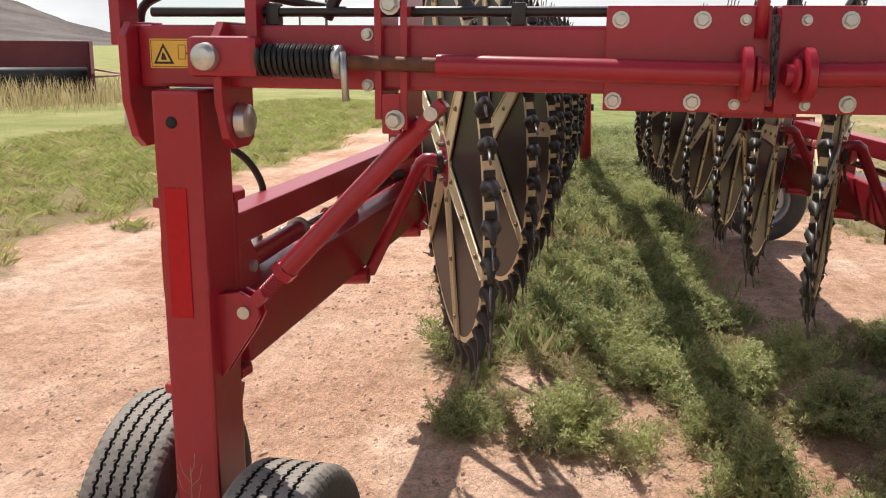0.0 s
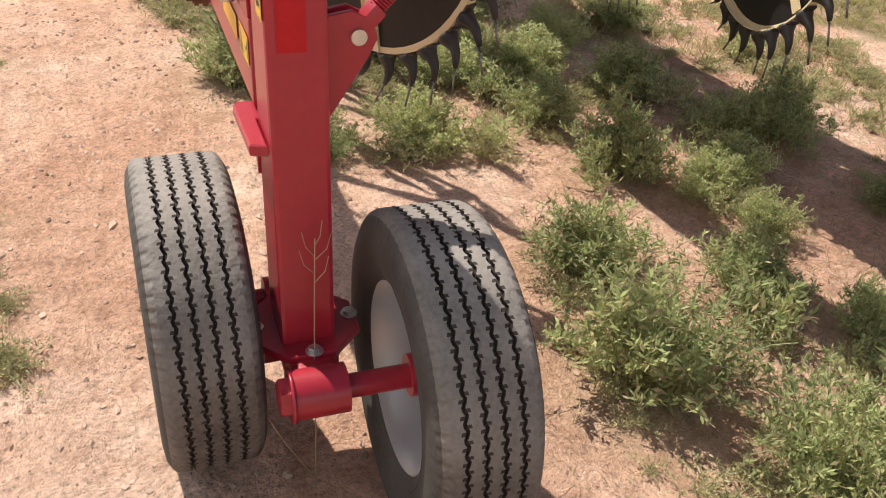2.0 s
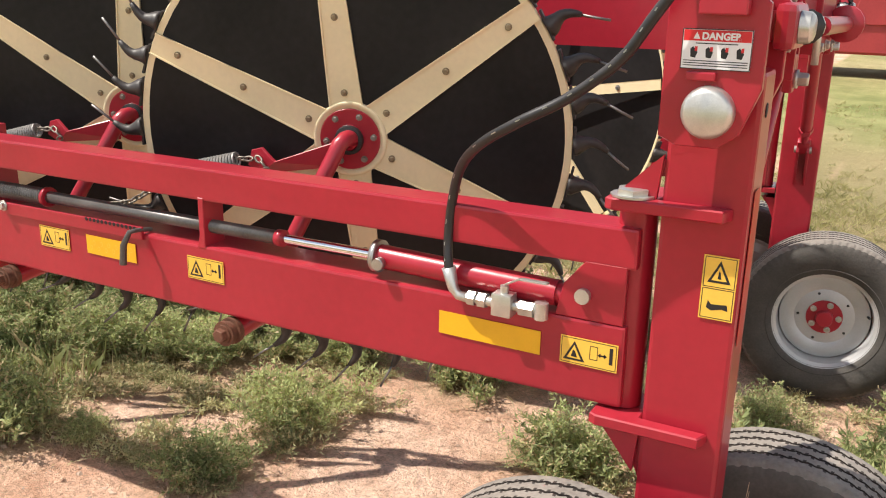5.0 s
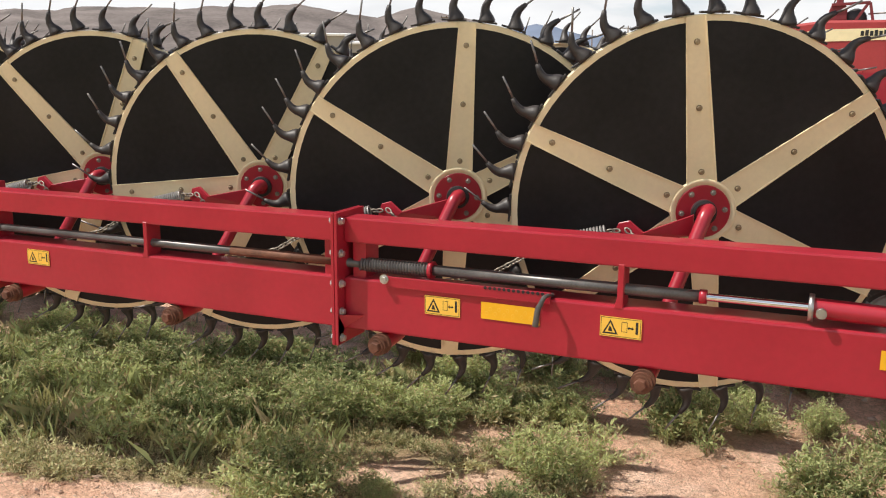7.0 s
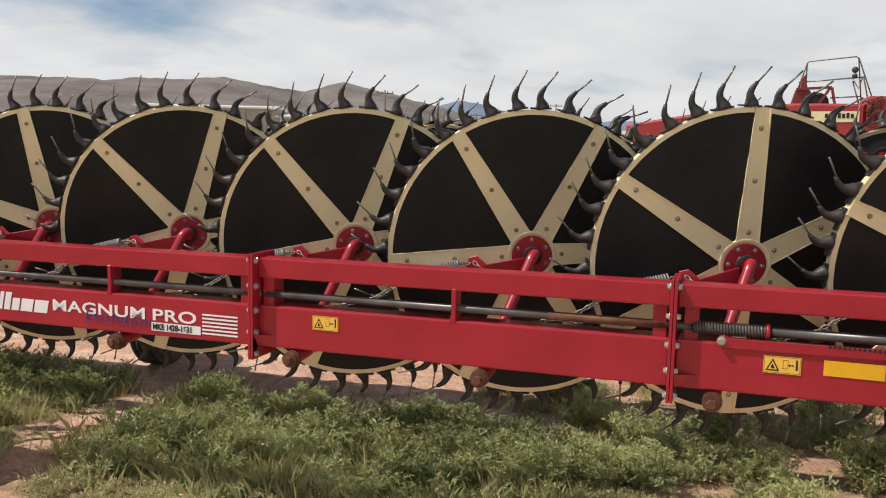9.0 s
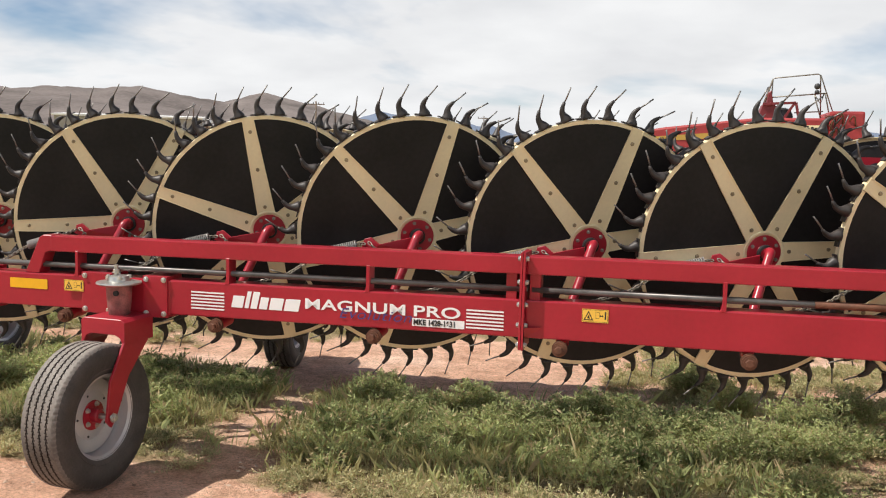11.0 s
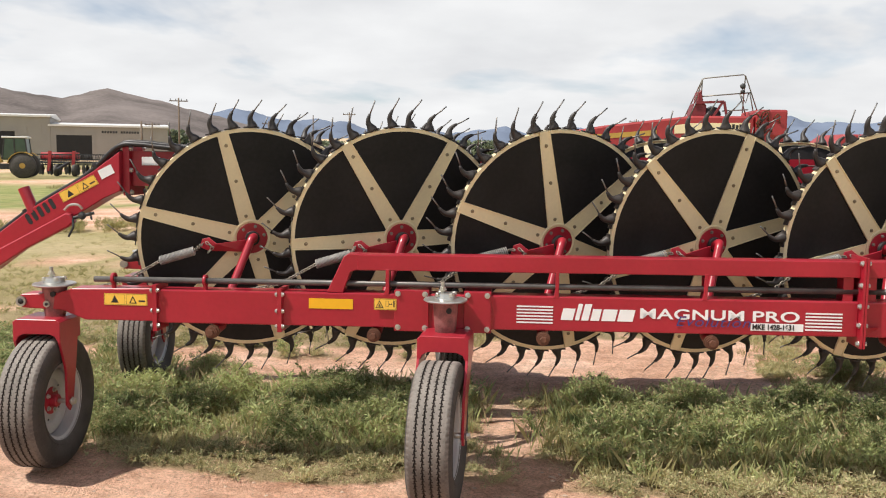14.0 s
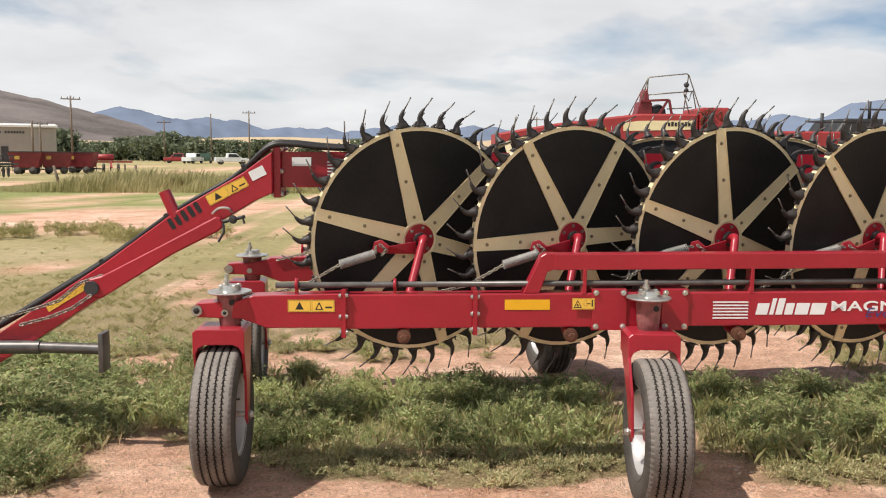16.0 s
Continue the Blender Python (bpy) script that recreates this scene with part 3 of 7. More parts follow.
def finger_wheel():
    """One finger wheel about its centre: the rim, with hub, spokes, guards and fingers under it."""
    bm = bmesh.new()
    lathe(bm, [(RIM_R - 0.021, 0.0), (RIM_R - 0.003, 0.0), (RIM_R, 0.003), (RIM_R, 0.030), (RIM_R - 0.006, 0.030), (RIM_R - 0.006, 0.006), (RIM_R - 0.021, 0.006)], 72, closed=True)
    rim = part("finger_wheel", bm, CREAM, rake, "black and cream finger wheel with bent tines", True)
    # hub
    bm = bmesh.new()
    lathe(bm, [(0.0, -0.010), (0.085, -0.010), (0.087, -0.008), (0.087, -0.002), (0.0, -0.002)], 36)
    lathe(bm, [(0.0, -0.034), (0.026, -0.034), (0.030, -0.030), (0.042, -0.014), (0.0, -0.012)], 24)
    lathe(bm, [(0.0, 0.10), (0.05, 0.10), (0.05, 0.012), (0.0, 0.012)], 24)
    part("hub", bm, RED, rim, "red hub plate", True)
    bm = bmesh.new()
    lathe(bm, [(0.0, -0.006), (0.092, -0.006), (0.094, -0.009), (0.103, -0.0095), (0.106, -0.008), (0.107, 0.004), (0.0, 0.004)], 44)
    part("hub_ring", bm, CREAM, rim)
    bm = bmesh.new()
    lathe(bm, [(0.030, -0.0355), (0.040, -0.033), (0.042, -0.018), (0.030, -0.018)], 24, closed=True)
    part("hub_seal", bm, BLACK, rim, "greasy black seal ring", True)
    bm = bmesh.new()
    bolt(bm, (0, 0, 0), (0, -1, 0), 0.0072, 0.009)
    head = part("hub_bolt", bm, BOLTSTEEL, rim)
    for k in range(6):
        a = 2 * math.pi * k / 6
        o = head if k == 0 else head.copy()
        if k:
            scene.collection.objects.link(o)
            o.parent = rim
        o.matrix_basis = Matrix.Translation((0.069 * math.cos(a), -0.010, 0.069 * math.sin(a)))
    # spokes: a folded plate that narrows to the rim, three bolts
    bm = bmesh.new()
    w0, w1, r0, r1 = 0.048, 0.031, 0.095, RIM_R - 0.004
    slab(bm, [(-w0, -0.004, r0), (w0, -0.004, r0), (w1, -0.004, r1), (-w1, -0.004, r1)], (0, 0.004, 0))
    for s in (-1, 1):
        slab(bm, [(s * w0, -0.009, r0), (s * (w0 - 0.004), -0.009, r0), (s * (w1 - 0.004), -0.009, r1), (s * w1, -0.009, r1)], (0, 0.009, 0))
    for r in (0.130, 0.335, 0.540):
        bolt(bm, (0, -0.004, r), (0, -1, 0), 0.0074, 0.009, 1)
    spoke0 = part("spoke", bm, [CREAM, SPOKEBOLT], rim)
    bm = bmesh.new()
    bar(bm, (0, 0.085, 0.045), (0, 0.022, 0.60), 0.042, 0.006, up=(0, 1, 0), bev=0.001)
    for r in (0.2, 0.42):
        bolt(bm, (0, 0.092 - 0.114 * r, r), (0, 1, 0.1), 0.008, 0.008, 1)
    brace0 = part("back_brace", bm, [CREAM, STEEL], rim)
    # wind guard, one sheet between two spokes
    bm = bmesh.new()
    steps = 8
    a0, a1 = radians(60), radians(120)
    lo, hi = [], []
    for y, store in ((0.001, lo), (0.0035, hi)):
        inner = [bm.verts.new((0.09 * math.cos(a0 + (a1 - a0) * i / steps), y, 0.09 * math.sin(a0 + (a1 - a0) * i / steps))) for i in range(steps + 1)]
        midl = [bm.verts.new((0.36 * math.cos(a0 + (a1 - a0) * i / steps), y + 0.004 * math.sin(math.pi * i / steps), 0.36 * math.sin(a0 + (a1 - a0) * i / steps))) for i in range(steps + 1)]
        outer = [bm.verts.new(((RIM_R - 0.015) * math.cos(a0 + (a1 - a0) * i / steps), y, (RIM_R - 0.015) * math.sin(a0 + (a1 - a0) * i / steps))) for i in range(steps + 1)]
        store += [inner, midl, outer]
    for st, flip in ((lo, False), (hi, True)):
        for p, q in zip(st, st[1:]):
            for i in range(steps):
                vs = (p[i], p[i + 1], q[i + 1], q[i])
                bm.faces.new(vs[::-1] if flip else vs)
    for i in range(steps):
        bm.faces.new((lo[2][i], lo[2][i + 1], hi[2][i + 1], hi[2][i]))
    bmesh.ops.recalc_face_normals(bm, faces=bm.faces)
    panel0 = part("wind_guard", bm, PANEL, rim, "black sheet wind guard", True)
    panel0.matrix_basis = Matrix.Rotation(radians(30), 4, "Y")
    for k in range(1, 6):
        for o in (spoke0, brace0, panel0):
            c = o.copy()
            scene.collection.objects.link(c)
            c.parent = rim
            c.matrix_basis = Matrix.Rotation(radians(60 * k), 4, "Y") @ o.matrix_basis
    # fingers: rubber boot and steel tip
    bm = bmesh.new()
    box(bm, -0.044, 0.044, 0.0, 0.034, RIM_R + 0.001, RIM_R + 0.008, 0.002)
    line = smooth_line([(0.007, 0.017, RIM_R + 0.004), (0.003, 0.016, RIM_R + 0.022), (-0.005, 0.013, RIM_R + 0.048), (0.0, 0.010, RIM_R + 0.072), (0.016, 0.006, RIM_R + 0.097)], 2)
    tube(bm, line, 0, 8, radii=[0.030, 0.0295, 0.0250, 0.0190, 0.0155, 0.0138, 0.0120, 0.0098, 0.0072])
    tube(bm, [(0.012, 0.007, RIM_R + 0.090), (0.040, 0.001, RIM_R + 0.127), (0.062, -0.003, RIM_R + 0.158)], 0.0037, 6, mat=1)
    finger0 = part("tine", bm, [RUBBER, TINESTEEL], rim)
    finger0.matrix_basis = Matrix.Rotation(radians(5.5), 4, "Y")
    rnd = random.Random(3)
    for k in range(1, 36):
        c = finger0.copy()
        scene.collection.objects.link(c)
        c.parent = rim
        c.matrix_basis = Matrix.Rotation(radians(5.5 + 10 * k + rnd.uniform(-0.8, 0.8)), 4, "Y") @ Matrix.Translation((0, 0, RIM_R)) @ Matrix.Rotation(radians(rnd.uniform(-5, 5)), 4, "X") @ Matrix.Rotation(radians(rnd.uniform(-4, 4)), 4, "Y") @ Matrix.Translation((0, 0, -RIM_R))
    return rim


def wheel_mounts(k):
    """The swing arm, its pivot, lever, chain and spring for wheel k."""
    hx, hy, hz = WHEELS[k][:3]
    dz = bz(hx)
    hub = Vector((hx + 0.012, hy - 0.03, hz))
    foot = Vector((hx - 0.10, 0.135, 0.825 + dz))
    bm = bmesh.new()
    tip = hub + Vector((0.012, -0.045, 0.01))
    neck = foot.lerp(tip, 0.93)
    bend = [foot, foot.lerp(tip, 0.5), neck, neck.lerp(tip, 0.5) + Vector((0.0, -0.003, 0.0)), tip + Vector((0.002, 0.010, 0.0)), tip + Vector((0.002, 0.026, 0.0)), hub + Vector((0, 0.02, 0))]
    tube(bm, bend, 0.0225, 18)
    side("swing_arm", bm, RED, smooth=True)
    bm = bmesh.new()
    rod(bm, (hx - 0.08, 0.012, 0.805 + dz), (hx - 0.08, 0.135, 0.815 + dz), 0.030, 16)
    side("pivot_tube", bm, RED, smooth=True)
    bm = bmesh.new()
    for y0, y1, r in ((-0.004, 0.012, 0.036), (-0.016, -0.004, 0.028), (-0.028, -0.016, 0.033)):
        rod(bm, (hx - 0.08, y0, 0.805 + dz), (hx - 0.08, y1, 0.805 + dz), r, 18)
    bolt(bm, (hx - 0.08, -0.028, 0.805 + dz), (0, -1, 0), 0.019, 0.022)
    side("pivot_bolt", bm, RUST, "rusty pivot bolt and washers", True)
    # lever plate
    bm = bmesh.new()
    a = hub + Vector((-0.03, -0.03, -0.045))
    e = Vector((hx - 0.235, hy - 0.145, 1.175))
    slab(bm, [a + Vector((0, 0, 0.04)), a + Vector((0, 0, -0.03)), e + Vector((0.03, 0, -0.02)), e + Vector((-0.02, 0, 0.0)), e + Vector((-0.005, 0, 0.045)), e + Vector((0.03, 0, 0.055)), e + Vector((0.075, 0, 0.02))], (0, 0.012, 0), bev=0.002)
    side("lever", bm, RED)
    sp0 = Vector((hx - 0.275, hy - 0.165, 1.190)) if k < 6 else Vector((hx - 0.236, 0.170, 1.168))
    sp1 = sp0 + (Vector((-0.175, -0.02, -0.045)) if k < 6 else Vector((-0.180, -0.026, -0.054)))
    bm = bmesh.new()
    chain(bm, [e + Vector((0.0, -0.005, 0.02)), sp0 + Vector((0.005, 0, 0.005))], 0.026, 0.0035)
    side("chain", bm, CHAIN)
    bm = bmesh.new()
    chain(bm, [e + Vector((0.02, -0.01, 0.03)), e + Vector((0.06, -0.014, 0.0)), e + Vector((0.03, -0.014, -0.03))], 0.026, 0.0035)
    side("chain", bm, CHAIN)
    bm = bmesh.new()
    end = Vector((hx - 0.80, 0.13, 1.0 + dz))
    chain(bm, [sp1, sp1.lerp(end, 0.5) + Vector((0, 0, -0.034)), end], 0.026, 0.0035)
    side("chain", bm, CHAIN)
    bm = bmesh.new()
    if k >= 6:
        coil(bm, sp0, sp1, 0.0225, 0.0036, 26)
        rod(bm, sp0, sp1, 0.0225, 14)
    else:
        coil(bm, sp0, sp1, 0.0215, 0.0036, 17)
    side("tension_spring", bm, SPRING, "grey coil tension spring", True)


TYRE_R = 0.355


def tyre_mesh():
    """A ribbed highway tyre turned round Y: five ribs, zigzag grooves between them, short slots painted dark on the
    ribs without depth.
    """
    R, pitches = TYRE_R, 76
    cuts = (0.0, 0.12, 0.30, 0.55, 0.64, 0.76)
    sway = (0.0024, 0.0024, -0.0004, -0.0024, -0.0024, 0.0004)
    sub = len(cuts)
    n = pitches * sub
    prof = [(0.205, 0.083, 0), (0.212, 0.092, 0), (0.225, 0.098, 0), (0.232, 0.101, 0), (0.235, 0.0995, 0), (0.26, 0.107, 0), (0.295, 0.110, 0), (0.326, 0.105, 0), (0.342, 0.097, 5), (R - 0.005, 0.090, 5), (R - 0.001, 0.082, 3)]
    for g in (0.054, 0.018, -0.018, -0.054):
        prof += [(R, g + 0.0118, 3), (R, g + 0.0040, 1), (R - 0.009, g + 0.0031, 2), (R - 0.009, g - 0.0031, 2), (R, g - 0.0040, 1), (R, g - 0.0118, 3)]
    prof += [(R - 0.001, -0.082, 3), (R - 0.005, -0.090, 5), (0.342, -0.097, 5), (0.326, -0.105, 0), (0.295, -0.110, 0), (0.26, -0.107, 0), (0.235, -0.0995, 0), (0.232, -0.101, 0), (0.225, -0.098, 0), (0.212, -0.092, 0), (0.205, -0.083, 0)]
    verts, faces, kinds = [], [], []
    m = len(prof)
    for k in range(n):
        ph = k % sub
        a = 2 * math.pi * (k // sub + cuts[ph]) / pitches
        for r, s, z in prof:
            rr, ss = r, s
            if z in (1, 2, 3) and abs(s) < 0.07:
                ss = s + sway[ph]
            if z == 5 and ph in (2, 3):
                rr = r - 0.003
            verts.append((rr * math.cos(a), ss, rr * math.sin(a)))
    for k in range(n):
        ph = k % sub
        for i in range(m - 1):
            a, b = k * m + i, ((k + 1) % n) * m + i
            faces.append((a, b, b + 1, a + 1))
            z0, z1 = prof[i][2], prof[i + 1][2]
            # slots are flat faces that only take the dark groove colour as shade
            slot = {z0, z1} == {1, 3} and (ph == 2 if z0 == 3 else ph == 5)
            kinds.append(1 if 2 in (z0, z1) or slot else (0 if z0 and z1 else 2))
    me = bpy.data.meshes.new("tyre")
    me.from_pydata(verts, [], faces)
    for mt in (TREAD, GROOVE, TYRE):
        me.materials.append(mt)
    me.polygons.foreach_set("material_index", kinds)
    me.shade_smooth()
    me.set_sharp_from_angle(angle=radians(30))
    me.update()
    return me


TYRE_MESH = tyre_mesh()


def road_wheel(name, at, rz, parent, label, face=1):
    """Rim, tyre and hub; the axle along Y, the outer face towards -Y."""
    bm = bmesh.new()
    lathe(bm, [(0.206, -0.086), (0.212, -0.090), (0.206, -0.082), (0.192, -0.074), (0.186, -0.03), (0.186, 0.05), (0.200, 0.076), (0.206, 0.086), (0.203, 0.088), (0.195, 0.078), (0.181, 0.05), (0.181, -0.02),
               (0.155, -0.026), (0.12, -0.010), (0.09, -0.018), (0.05, -0.018), (0.0, -0.018)], 56)
    rim = part(name, bm, RIM, parent, label, True)
    rim.matrix_basis = pose(*at, 0, 0, rz) @ Matrix.Diagonal((1, face, 1, 1))
    ty = new("tyre", TYRE_MESH)
    ty.parent = rim
    tagged(ty, "dusty black ribbed tyre")
    bm = bmesh.new()
    lathe(bm, [(0.0, -0.060), (0.030, -0.060), (0.034, -0.056), (0.036, -0.026), (0.072, -0.024), (0.074, -0.019), (0.0, -0.018)], 24)
    lathe(bm, [(0.0, 0.06), (0.045, 0.06), (0.05, 0.01), (0.0, 0.0)], 20)
    for k in range(5):
        a = 2 * math.pi * k / 5
        bolt(bm, (0.057 * math.cos(a), -0.024, 0.057 * math.sin(a)), (0, -1, 0), 0.010, 0.014, 1)
    part("wheel_hub", bm, [RED, ZINC], rim, "red wheel hub with studs", True)
    # black discs on the solid rim paint the shade of the stud holes
    for k in range(5):
        a = 2 * math.pi * (k + 0.5) / 5
        bm = bmesh.new()
        rod(bm, (0.105 * math.cos(a), -0.0172, 0.105 * math.sin(a)), (0.105 * math.cos(a), -0.0150, 0.105 * math.sin(a)), 0.006, 8)
        part("stud_hole_shade", bm, BLACK, rim)
    bm = bmesh.new()
    rod(bm, (0.165, -0.03, 0.03), (0.17, -0.055, 0.032), 0.005, 8)
    part("valve_stem", bm, BLACK, rim)
    return rim


def castor(px, py, wx, wy, rz, base_z):
    """A swivelling fork under the beam: pivot at (px, py), wheel over the ground at (wx, wy)."""
    both.append(road_wheel("castor_wheel", (wx, wy, TYRE_R), rz + 90, rake, "silver steel castor wheel with a ribbed tyre"))
    m = pose(wx, wy, 0, 0, 0, rz)
    bm = bmesh.new()
    # arched crown and two legs
    w = 0.128
    trail = py - wy
    front, back = trail - 0.14, trail + 0.09
    arch = [(-w, 0.690), (-w, 0.800), (-w + 0.02, 0.815), (w - 0.02, 0.815), (w, 0.800), (w, 0.690), (w - 0.013, 0.690), (0.100, 0.722), (0.07, 0.736), (-0.07, 0.736), (-0.100, 0.722), (-w + 0.013, 0.690)]
    slab(bm, [m @ Vector((x, front, z)) for x, z in arch], m.to_3x3() @ Vector((0, back - front, 0)), bev=0.003)
    for s in (-1, 1):
        slab(bm, [m @ Vector((s * w, y, z)) for y, z in ((front, 0.70), (back - 0.03, 0.70), (0.06 + trail * 0.3, 0.53), (0.034, 0.34), (0.0, 0.305), (-0.034, 0.34), (-0.04 + trail * 0.15, 0.53))],
             m.to_3x3() @ Vector((-s * 0.014, 0, 0)), bev=0.002)
    side("castor_fork", bm, RED)
    bm = bmesh.new()
    for s in (-1, 1):
        rod(bm, m @ Vector((s * 0.02, 0, TYRE_R)), m @ Vector((s * 0.15, 0, TYRE_R)), 0.014, 12)
        bolt(bm, m @ Vector((s * 0.137, 0, TYRE_R)), m.to_3x3() @ Vector((s, 0, 0)), 0.017, 0.018)
    side("castor_axle", bm, ZINC)
    bm = bmesh.new()
    lathe(bm, [(0.0, 0.808), (0.048, 0.808), (0.052, 0.815), (0.058, 0.86), (0.064, base_z - 0.02), (0.070, base_z - 0.005), (0.0, base_z - 0.005)], 28, (px, py, 0), axis="Z")
    side("castor_pivot", bm, WORN, "worn dusty red pivot tube", True)
    bm = bmesh.new()
    rod(bm, (px + 0.022, py - 0.052, base_z - 0.045), (px + 0.022, py - 0.066, base_z - 0.046), 0.014, 14)
    side("grease_hole_shade", bm, DARK)
    bm = bmesh.new()
    lathe(bm, [(0.0, -0.004), (0.104, -0.006), (0.112, 0.0), (0.110, 0.006), (0.06, 0.012), (0.0, 0.012)], 32, (px, py, base_z), axis="Z")
    lathe(bm, [(0.0, 0.040), (0.05, 0.036), (0.056, 0.012), (0.0, 0.012)], 22, (px, py, base_z), axis="Z")
    for a in (0.6, 2.2, 3.9, 5.4):
        bolt(bm, (px + 0.05 * math.cos(a), py + 0.05 * math.sin(a), base_z + 0.024), (0, 0, 1), 0.012, 0.016)
    rod(bm, (px - 0.015, py, base_z + 0.03), (px - 0.015, py, base_z + 0.092), 0.010, 10)
    bolt(bm, (px - 0.015, py, base_z + 0.05), (0, 0, 1), 0.016, 0.018)
    side("castor_plate", bm, ZINC, "zinc-plated castor plate with bolts", True)


def rear_post():
    bm = bmesh.new()
    box(bm, -0.06, 0.10, 0.0, 0.112, 0.40, 1.545, 0.009)
    side("rear_post", bm, RED)
    bm = bmesh.new()
    slab(bm, [(-0.058, 0.012, 0.42), (-0.058, 0.012, 0.80), (-0.10, 0.012, 0.80), (-0.058, 0.012, 0.70)], (0, 0.088, 0))
    side("post_gusset", bm, RED)
    for z in (1.275, 0.822):
        bm = bmesh.new()
        slab(bm, [(-0.16, -0.030, z), (-0.145, -0.038, z), (0.060, -0.034, z), (0.072, -0.002, z), (-0.062, -0.002, z), (-0.062, 0.112, z), (-0.11, 0.118, z), (-0.16, 0.09, z)], (0, 0, 0.024), bev=0.003)
        side("post_shelf", bm, RED)
        bm = bmesh.new()
        slab(bm, [(-0.07, -0.004, z + (0.024 if z > 1 else -0.10)), (-0.15, -0.004, z + (0.024 if z > 1 else 0.0)), (-0.062, -0.004, z + (0.11 if z > 1 else 0.0))], (0, 0.012, 0))
        side("post_gusset", bm, RED)
    bm = bmesh.new()
    rod(bm, (-0.115, 0.045, 0.80), (-0.115, 0.045, 1.315), 0.022, 18)
    bolt(bm, (-0.115, 0.0, 1.30), (0, 0, 1), 0.032, 0.016)
    side("hinge_pin", bm, ZINC, "zinc-plated hinge pin", True)
    bm = bmesh.new()
    rod(bm, (-0.115, 0.055, 0.848), (-0.115, 0.055, 1.268), 0.038, 22)
    side("hinge_tube", bm, RED, smooth=True)
    # foot plate, block and walking axle
    bm = bmesh.new()
    slab(bm, [(0.02 + 0.135 * math.cos(radians(a)), 0.056 + 0.125 * math.sin(radians(a)), 0.385) for a in range(22, 382, 45)], (0, 0, 0.018), bev=0.002)
    side("foot_plate", bm, RED)
    side_bolts("bolt", [(p, (0, 0, 1), 0.014, 0.012) for p in ((0.135, 0.060, 0.403), (0.02, -0.045, 0.403), (0.02, 0.16, 0.403))])
    bm = bmesh.new()
    box(bm, -0.05, 0.10, 0.0, 0.12, 0.33, 0.385, 0.006)
    rod(bm, (-0.02, -0.03, 0.335), (-0.02, 0.14, 0.335), 0.05, 24)
    bar(bm, (-0.02, 0.055, 0.34), (0.205, 0.055, TYRE_R), 0.075, 0.08, bev=0.01)
    bar(bm, (-0.02, 0.055, 0.34), (-0.155, 0.055, TYRE_R), 0.075, 0.08, bev=0.01)
    rod(bm, (0.205, 0.0, TYRE_R), (0.205, 0.11, TYRE_R), 0.052, 24)
    rod(bm, (-0.155, 0.0, TYRE_R), (-0.155, 0.11, TYRE_R), 0.052, 24)
    side("walking_axle", bm, RED, "red tandem walking axle", True)
    for p, q in (((0.205, 0.10, TYRE_R), (0.205, 0.30, TYRE_R)), ((-0.155, 0.02, TYRE_R), (-0.155, -0.15, TYRE_R))):
        bm = bmesh.new()
        rod(bm, p, q, 0.026, 16)
        side("stub_axle", bm, RED, smooth=True)
    side_bolts("axle_nut", [((0.205, 0.0, TYRE_R), (0, -1, 0), 0.042, 0.03)], RED)
    w = road_wheel("road_wheel", (-0.155, -0.160, TYRE_R), 1.2, rake, "silver steel road wheel with a dusty ribbed tyre")
    both.append(w)
    w = road_wheel("road_wheel", (0.205, 0.302, TYRE_R), -0.5, rake, "silver steel road wheel with a dusty ribbed tyre", face=-1)
    both.append(w)
    # head ears and pin
    for y, t in ((-0.066, 0.02), (0.150, 0.02)):
        bm = bmesh.new()
        slab(bm, [(-0.062, y, 1.43), (-0.062, y, 1.69), (0.075, y, 1.69), (0.105, y, 1.66), (0.105, y, 1.52), (0.075, y, 1.44), (0.04, y, 1.415), (-0.03, y, 1.415)], (0, t, 0), bev=0.002)
        side("head_ear", bm, RED)
    bm = bmesh.new()
    lathe(bm, [(0.0, -0.092), (0.034, -0.092), (0.042, -0.086), (0.046, -0.072), (0.046, -0.066), (0.0, -0.066)], 28, (0.022, 0, 1.477))
    side("pivot_pin", bm, ZINC, "zinc-plated pivot pin", True)
    bm = bmesh.new()
    lathe(bm, [(0.0, 0.200), (0.028, 0.200), (0.036, 0.194), (0.040, 0.172), (0.0, 0.170)], 28, (0.022, 0, 1.477))
    side("pivot_pin", bm, ZINC, "zinc-plated pivot pin", True)
    bm = bmesh.new()
    box(bm, -0.02, 0.03, -0.078, -0.066, 1.53, 1.545, 0.003)
    side("pin_stop", bm, RED)
    for y in (-0.10, 0.216):
        bm = bmesh.new()
        box(bm, -0.004, 0.075, y, y + 0.026, 1.64, 1.95, 0.003)
        side("head_lug", bm, RED)
    bm = bmesh.new()
    lathe(bm, [(0.0, 0.0003), (0.0135, 0.0003), (0.0135, 0.001), (0.0, 0.001)], 16, (0.10, 0.046, 1.475), axis="X")
    side("post_hole_shade", bm, DARK, "flat dark disc as the shade in a bolt hole")
    # strut bracket and diagonal strut
    bm = bmesh.new()
    for x in (0.003, 0.043):
        slab(bm, [(x, 0.105, 0.86), (x, 0.105, 1.075), (x, 0.165, 1.085), (x, 0.205, 1.065), (x, 0.213, 1.03), (x, 0.195, 0.995)], (0.012, 0, 0), bev=0.002)
    side("strut_bracket", bm, RED)
    for p, q in (((-0.007, 0.176, 1.037), (0.064, 0.176, 1.037)), ((-0.008, 0.618, 1.503), (0.07, 0.618, 1.503))):
        bm = bmesh.new()
        rod(bm, p, q, 0.015, 16)
        side("strut_pin", bm, ZINC, smooth=True)
